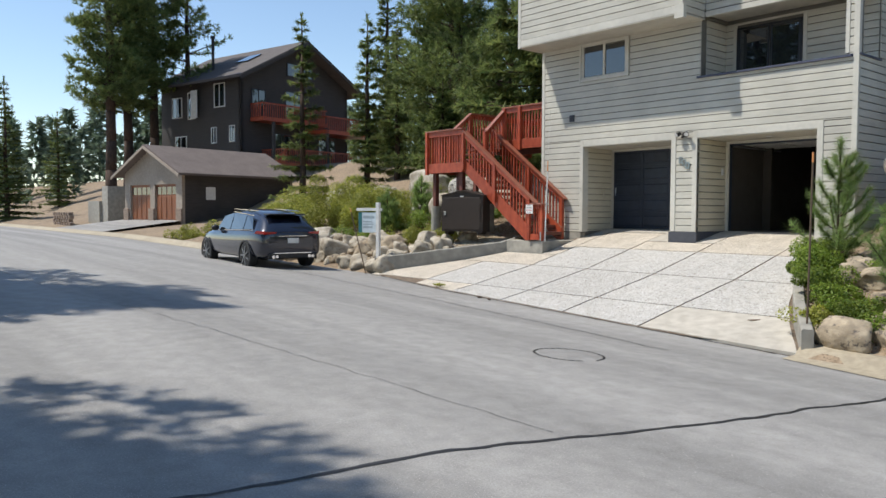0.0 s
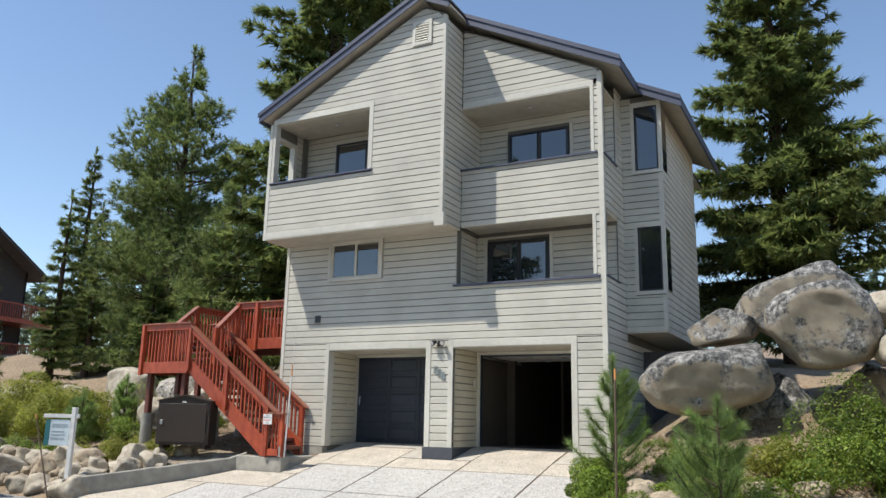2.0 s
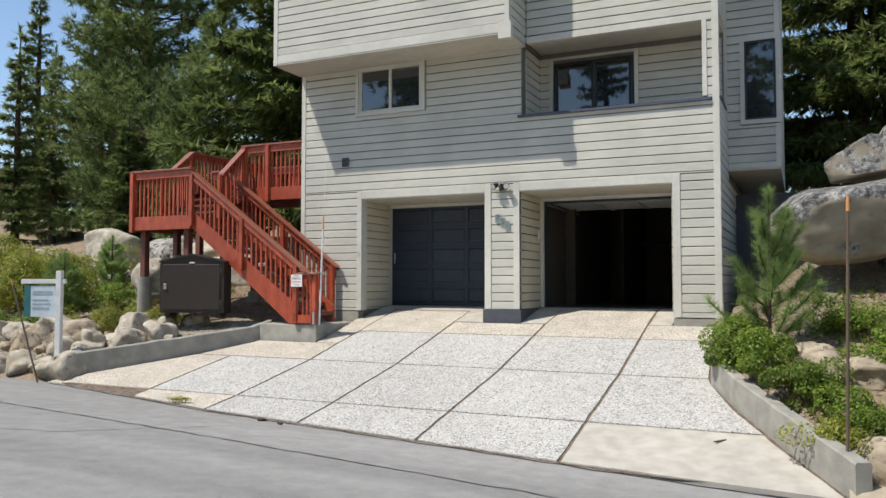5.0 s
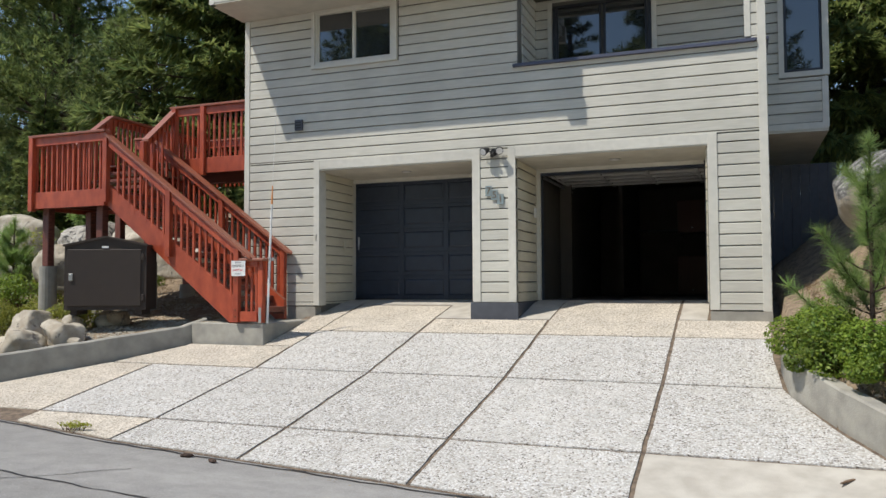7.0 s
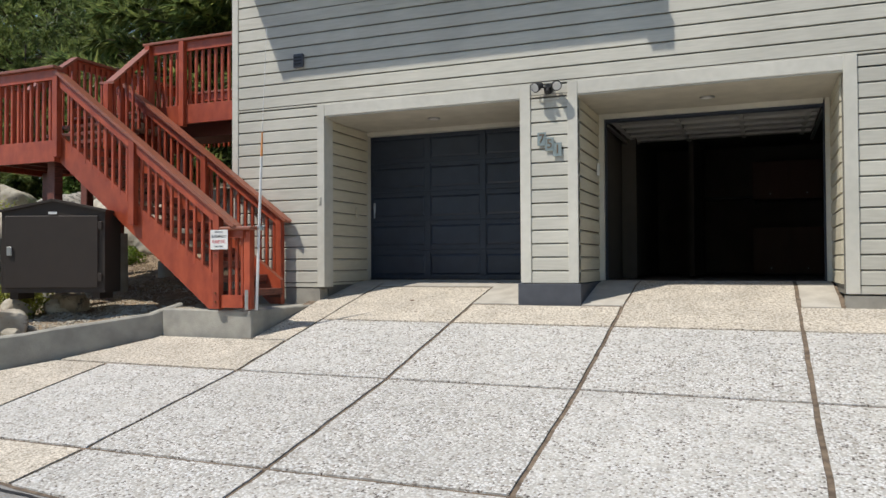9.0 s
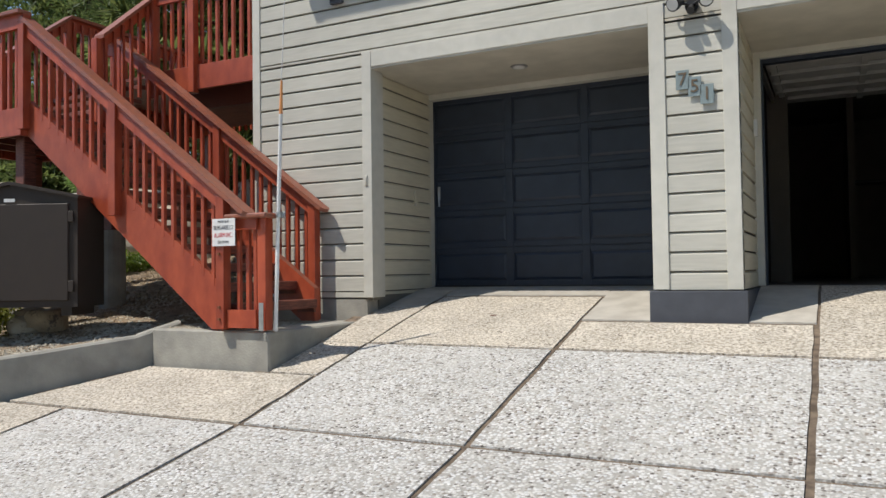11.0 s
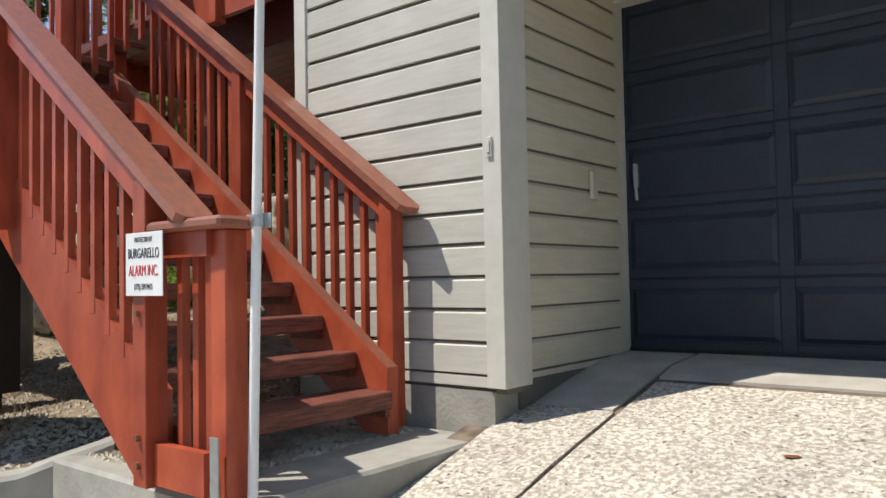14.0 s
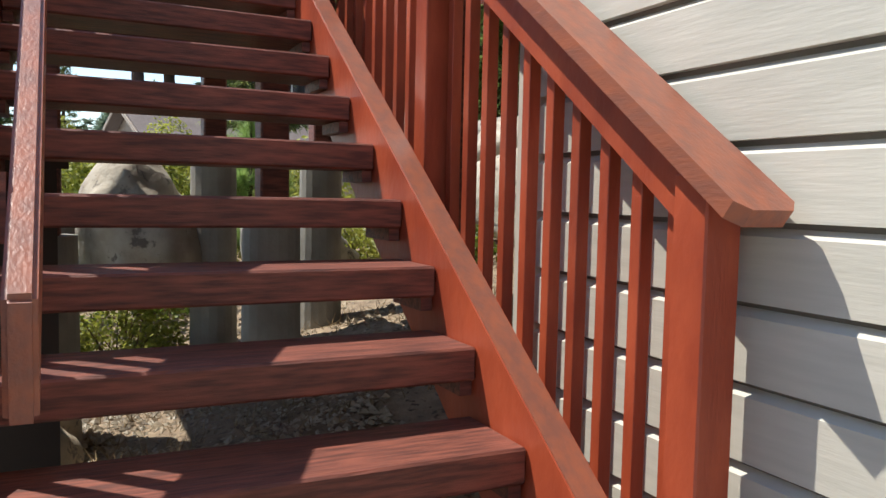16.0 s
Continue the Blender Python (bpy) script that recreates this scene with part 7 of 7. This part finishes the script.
ng = nthing("neighbour_garage", frame_at(-32.8, 2.1, -0.15, 12), "tan detached garage with two wooden doors and a brown roof")
GW, GD, GH = 6.4, 8.6, 3.0     # front from x -GW to 0, depth along y
bm = bmesh.new()
for s in ((-GW, -5.75, 0, 0.2, -0.6, GH), (-3.45, -2.95, 0, 0.2, -0.6, GH), (-0.65, 0, 0, 0.2, -0.6, GH), (-5.75, -3.45, 0, 0.2, 2.25, GH), (-2.95, -0.65, 0, 0.2, 2.25, GH)):
    box(bm, *s)
prism(bm, [(-GW, GH), (0, GH), (-GW / 2, GH + 1.55)], "y", 0, 0.2)
part("wall", bm, M["stucco"], ng)
# Dark siding instead of tan stucco paints in this wall's shade.
part("wall", boxes((-0.2, 0, 0.2, GD, -0.6, GH)), M["dark_siding"], ng, "brown side wall with its shade in the colour")
part("wall", boxes((-GW, -GW + 0.2, 0.2, GD, -0.6, GH), (-GW, 0, GD, GD + 0.2, -0.6, GH)), M["stucco"], ng)
for (a, b) in ((-5.75, -3.45), (-2.95, -0.65)):
    d = part("garage_door", boxes((a, b, 0.14, 0.18, -0.1, 2.25)), M["wood_door"], ng, "brown wooden garage door")
    for i in range(4):
        part("panel", boxes((a + 0.08 + i * 0.56, a + 0.54 + i * 0.56, 0.11, 0.14, 0.05, 1.5), bevel=0.01), M["wood_door"], d)
    for i in range(4):
        part("pane", boxes((a + 0.08 + i * 0.56, a + 0.54 + i * 0.56, 0.125, 0.14, 1.62, 2.1)), M["dark_glass"], d)
for x in (-GW, -3.5, -0.5):
    part("stone_base", boxes((x - 0.05, x + 0.55, -0.12, -0.002, -0.6, 0.75), bevel=0.02), M["stone_wall"], ng)
for sgn, (xa, xb) in ((-1, (-GW - 0.6, -GW / 2)), (1, (-GW / 2, 0.6))):
    bm = bmesh.new()
    zl = GH - 0.25
    zr = GH + 1.62
    za, zb = (zl, zr) if sgn < 0 else (zr, zl)
    prism(bm, [(xa, za), (xb, zb), (xb, zb + 0.14), (xa, za + 0.14)], "y", -0.6, GD + 0.5)
    r = part("roof", bm, M["brown_roof"], ng)
    bm = bmesh.new()
    prism(bm, [(xa, za - 0.12), (xb, zb - 0.12), (xb, zb + 0.05), (xa, za + 0.05)], "y", -0.66, -0.605)
    part("barge_board", bm, M["stucco"], r)
part("window", boxes((0.0, 0.03, 1.7, 2.4, 1.3, 2.1)), M["white"], ng, "small pale side panel")
for k in range(9):
    z = GH + 0.06 + 0.16 * k
    w = (1 - (z - GH) / 1.55) * GW / 2 - 0.1
    if w > 0.1:
        part("board", boxes((-GW / 2 - w, -GW / 2 + w, -0.02, -0.002, z, z + 0.145)), M["stucco"], ng)
# low grey walls and driveway of the neighbour
setting("neighbour_wall", boxes((-42.0, -40.8, 0.2, 3.0, -0.9, 2.1), (-44.5, -42.0, 0.0, 0.25, -0.9, 1.1)), M["concrete"], "plain grey concrete garden wall")
bm = bmesh.new()
for i in range(60):
    x, z = -47.5 + 0.42 * (i % 9) + 0.2 * ((i // 9) % 2), -0.85 + 0.24 * (i // 9)
    if z < 0.2:
        box(bm, x, x + 0.40, -1.6 + 0.05 * (i % 3), -1.2, z, z + 0.22, bevel=0.02)
tagged(part("stacked_stone_wall", bm, M["stone_wall"]), "low wall of stacked brown stones", "wall", "", "structure")
bm = bmesh.new()
vs = [bm.verts.new(p) for p in ((-40.5, edge_y(-40) + 0.1, edge_z(-40) + 0.02), (-31.0, edge_y(-31) + 0.1, edge_z(-31) + 0.02), (-32.8, 2.2, -0.12), (-39.4, 0.9, -0.12))]
bm.faces.new(vs)
setting("neighbour_driveway", bm, M["asphalt"], "dark asphalt apron before the neighbouring garage")

# ---- dark neighbouring house ----
dh = nthing("neighbour_house", frame_at(-42.1, 10.5, 1.2, 12), "tall dark brown chalet with red balconies and a gable roof")
HW, HD, HH = 10.6, 11.5, 9.8
part("wall", boxes((-HW, 0, 0, 0.25, -1, HH)), M["dark_siding"], dh)
part("wall", boxes((-HW, 0, HD - 0.25, HD, -1, HH)), M["dark_siding"], dh)
bm = bmesh.new()
prism(bm, [(0, -1), (HD, -1), (HD, HH), (HD * 0.5, HH + 3.0), (0, HH)], "x", -0.25, 0.0)
part("wall", bm, M["dark_siding"], dh)
bm = bmesh.new()
prism(bm, [(0.25, -1), (HD - 0.25, -1), (HD - 0.25, HH), (HD * 0.5, HH + 2.9), (0.25, HH)], "x", -HW, -HW + 0.25)
part("wall", bm, M["dark_siding"], dh)
for ya, yb, za, zb in ((-1.0, HD * 0.5, HH - 0.52, HH + 3.08), (HD * 0.5, HD + 1.0, HH + 3.08, HH - 0.52)):
    bm = bmesh.new()
    prism(bm, [(ya, za), (yb, zb), (yb, zb + 0.2), (ya, za + 0.2)], "x", -HW - 1.2, 1.3)
    r = part("roof", bm, M["roofing"], dh)
    bm = bmesh.new()
    prism(bm, [(ya, za - 0.18), (yb, zb - 0.18), (yb, zb + 0.1), (ya, za + 0.1)], "x", 1.305, 1.38)
    part("barge_board", bm, M["dark_siding"], r)
sk = part("skylight", boxes((-3.4, -1.9, 2.2, 3.6, 0, 0.1)), M["dark_glass"], dh)
sk.matrix_local = pose(0, 0, 0, 0, 0, 0)
for v in sk.data.vertices:
    v.co.z += HH - 0.52 + 0.24 + (v.co.y + 1.0) * 3.6 / (HD * 0.5 + 1.0)
bm = bmesh.new()
rod(bm, (-5.6, 1.6, HH), (-5.6, 1.6, HH + 3.6), 0.12, 0.12, 10)
rod(bm, (-5.6, 1.6, HH + 3.6), (-5.6, 1.6, HH + 3.8), 0.2, 0.2, 10)
part("flue", bm, M["black"], dh, "black metal flue pipe")


def far_window(x0, x1, z0, z1, face="front", frame="white", cells=2):
    d = 0.06
    if face == "front":
        w = part("window", boxes((x0, x1, -d, 0.0, z0, z0 + 0.08), (x0, x1, -d, 0.0, z1 - 0.08, z1), (x0, x0 + 0.08, -d, 0, z0, z1), (x1 - 0.08, x1, -d, 0, z0, z1), ((x0 + x1) / 2 - 0.03, (x0 + x1) / 2 + 0.03, -d, 0, z0, z1)), M[frame], dh)
        part("pane", boxes((x0 + 0.08, x1 - 0.08, -0.025, -0.003, z0 + 0.08, z1 - 0.08)), M["dark_glass"], w)
    else:
        w = part("window", boxes((0, d, x0, x1, z0, z0 + 0.08), (0, d, x0, x1, z1 - 0.08, z1), (0, d, x0, x0 + 0.08, z0, z1), (0, d, x1 - 0.08, x1, z0, z1), (0, d, (x0 + x1) / 2 - 0.03, (x0 + x1) / 2 + 0.03, z0, z1)), M[frame], dh)
        part("pane", boxes((0.003, 0.025, x0 + 0.08, x1 - 0.08, z0 + 0.08, z1 - 0.08)), M["dark_glass"], w)
    return w


far_window(-9.0, -7.6, 6.9, 8.6), far_window(-6.8, -5.8, 6.7, 8.9), far_window(-3.3, -1.9, 7.4, 9.3), far_window(-8.6, -7.0, 4.2, 5.4), far_window(-3.7, -3.0, 4.6, 5.9), far_window(-1.4, -0.7, 4.6, 5.9)
far_window(1.0, 2.4, 7.4, 8.8, "side", "frame_dark"), far_window(4.4, 6.4, 6.9, 9.0, "side", "frame_dark"), far_window(4.6, 7.4, 10.2, 11.3, "side", "frame_dark"), far_window(3.0, 5.0, 3.6, 5.5, "side", "frame_dark"), far_window(8.0, 10.0, 3.6, 5.6, "side", "frame_dark")
part("garden_shutter", boxes((-5.75, -4.9, -0.5, -0.45, 6.7, 8.9)), M["white"], dh, "pale open shutter")


def far_balcony(y0, y1, x1, z):
    b = part("balcony", boxes((0.0, x1, y0, y1, z - 0.3, z)), M["red"], dh, "red balcony floor")
    part("rail_cap", boxes((x1 - 0.1, x1 + 0.02, y0, y1, z + 1.0, z + 1.1), (0, x1 - 0.1, y0, y0 + 0.1, z + 1.0, z + 1.1)), M["red"], b)
    n = int((y1 - y0) / 0.22)
    for i in range(n):
        y = y0 + 0.1 + 0.22 * i
        part("baluster", boxes((x1 - 0.07, x1 - 0.02, y, y + 0.06, z, z + 1.0)), M["red"], b)
    for i in range(int(x1 / 0.22)):
        part("baluster", boxes((0.05 + 0.22 * i, 0.11 + 0.22 * i, y0 + 0.02, y0 + 0.07, z, z + 1.0)), M["red"], b)
    return b


far_balcony(0.9, 7.6, 1.5, 6.5), far_balcony(6.5, 13.5, 2.6, 5.9), far_balcony(2.0, 13.5, 2.6, 3.0)
for y in (1.0, 6.6, 13.2):
    part("post", boxes((2.4, 2.6, y, y + 0.2, -1, 6.0)), M["dark_siding"], dh)
bm = bmesh.new()
prism(bm, [(-0.6, 1.2), (2.2, 3.0), (2.2, 4.0), (-0.6, 2.2)], "x", 2.5, 2.6)
part("stair_rail", bm, M["red"], dh, "red sloping stair rail")
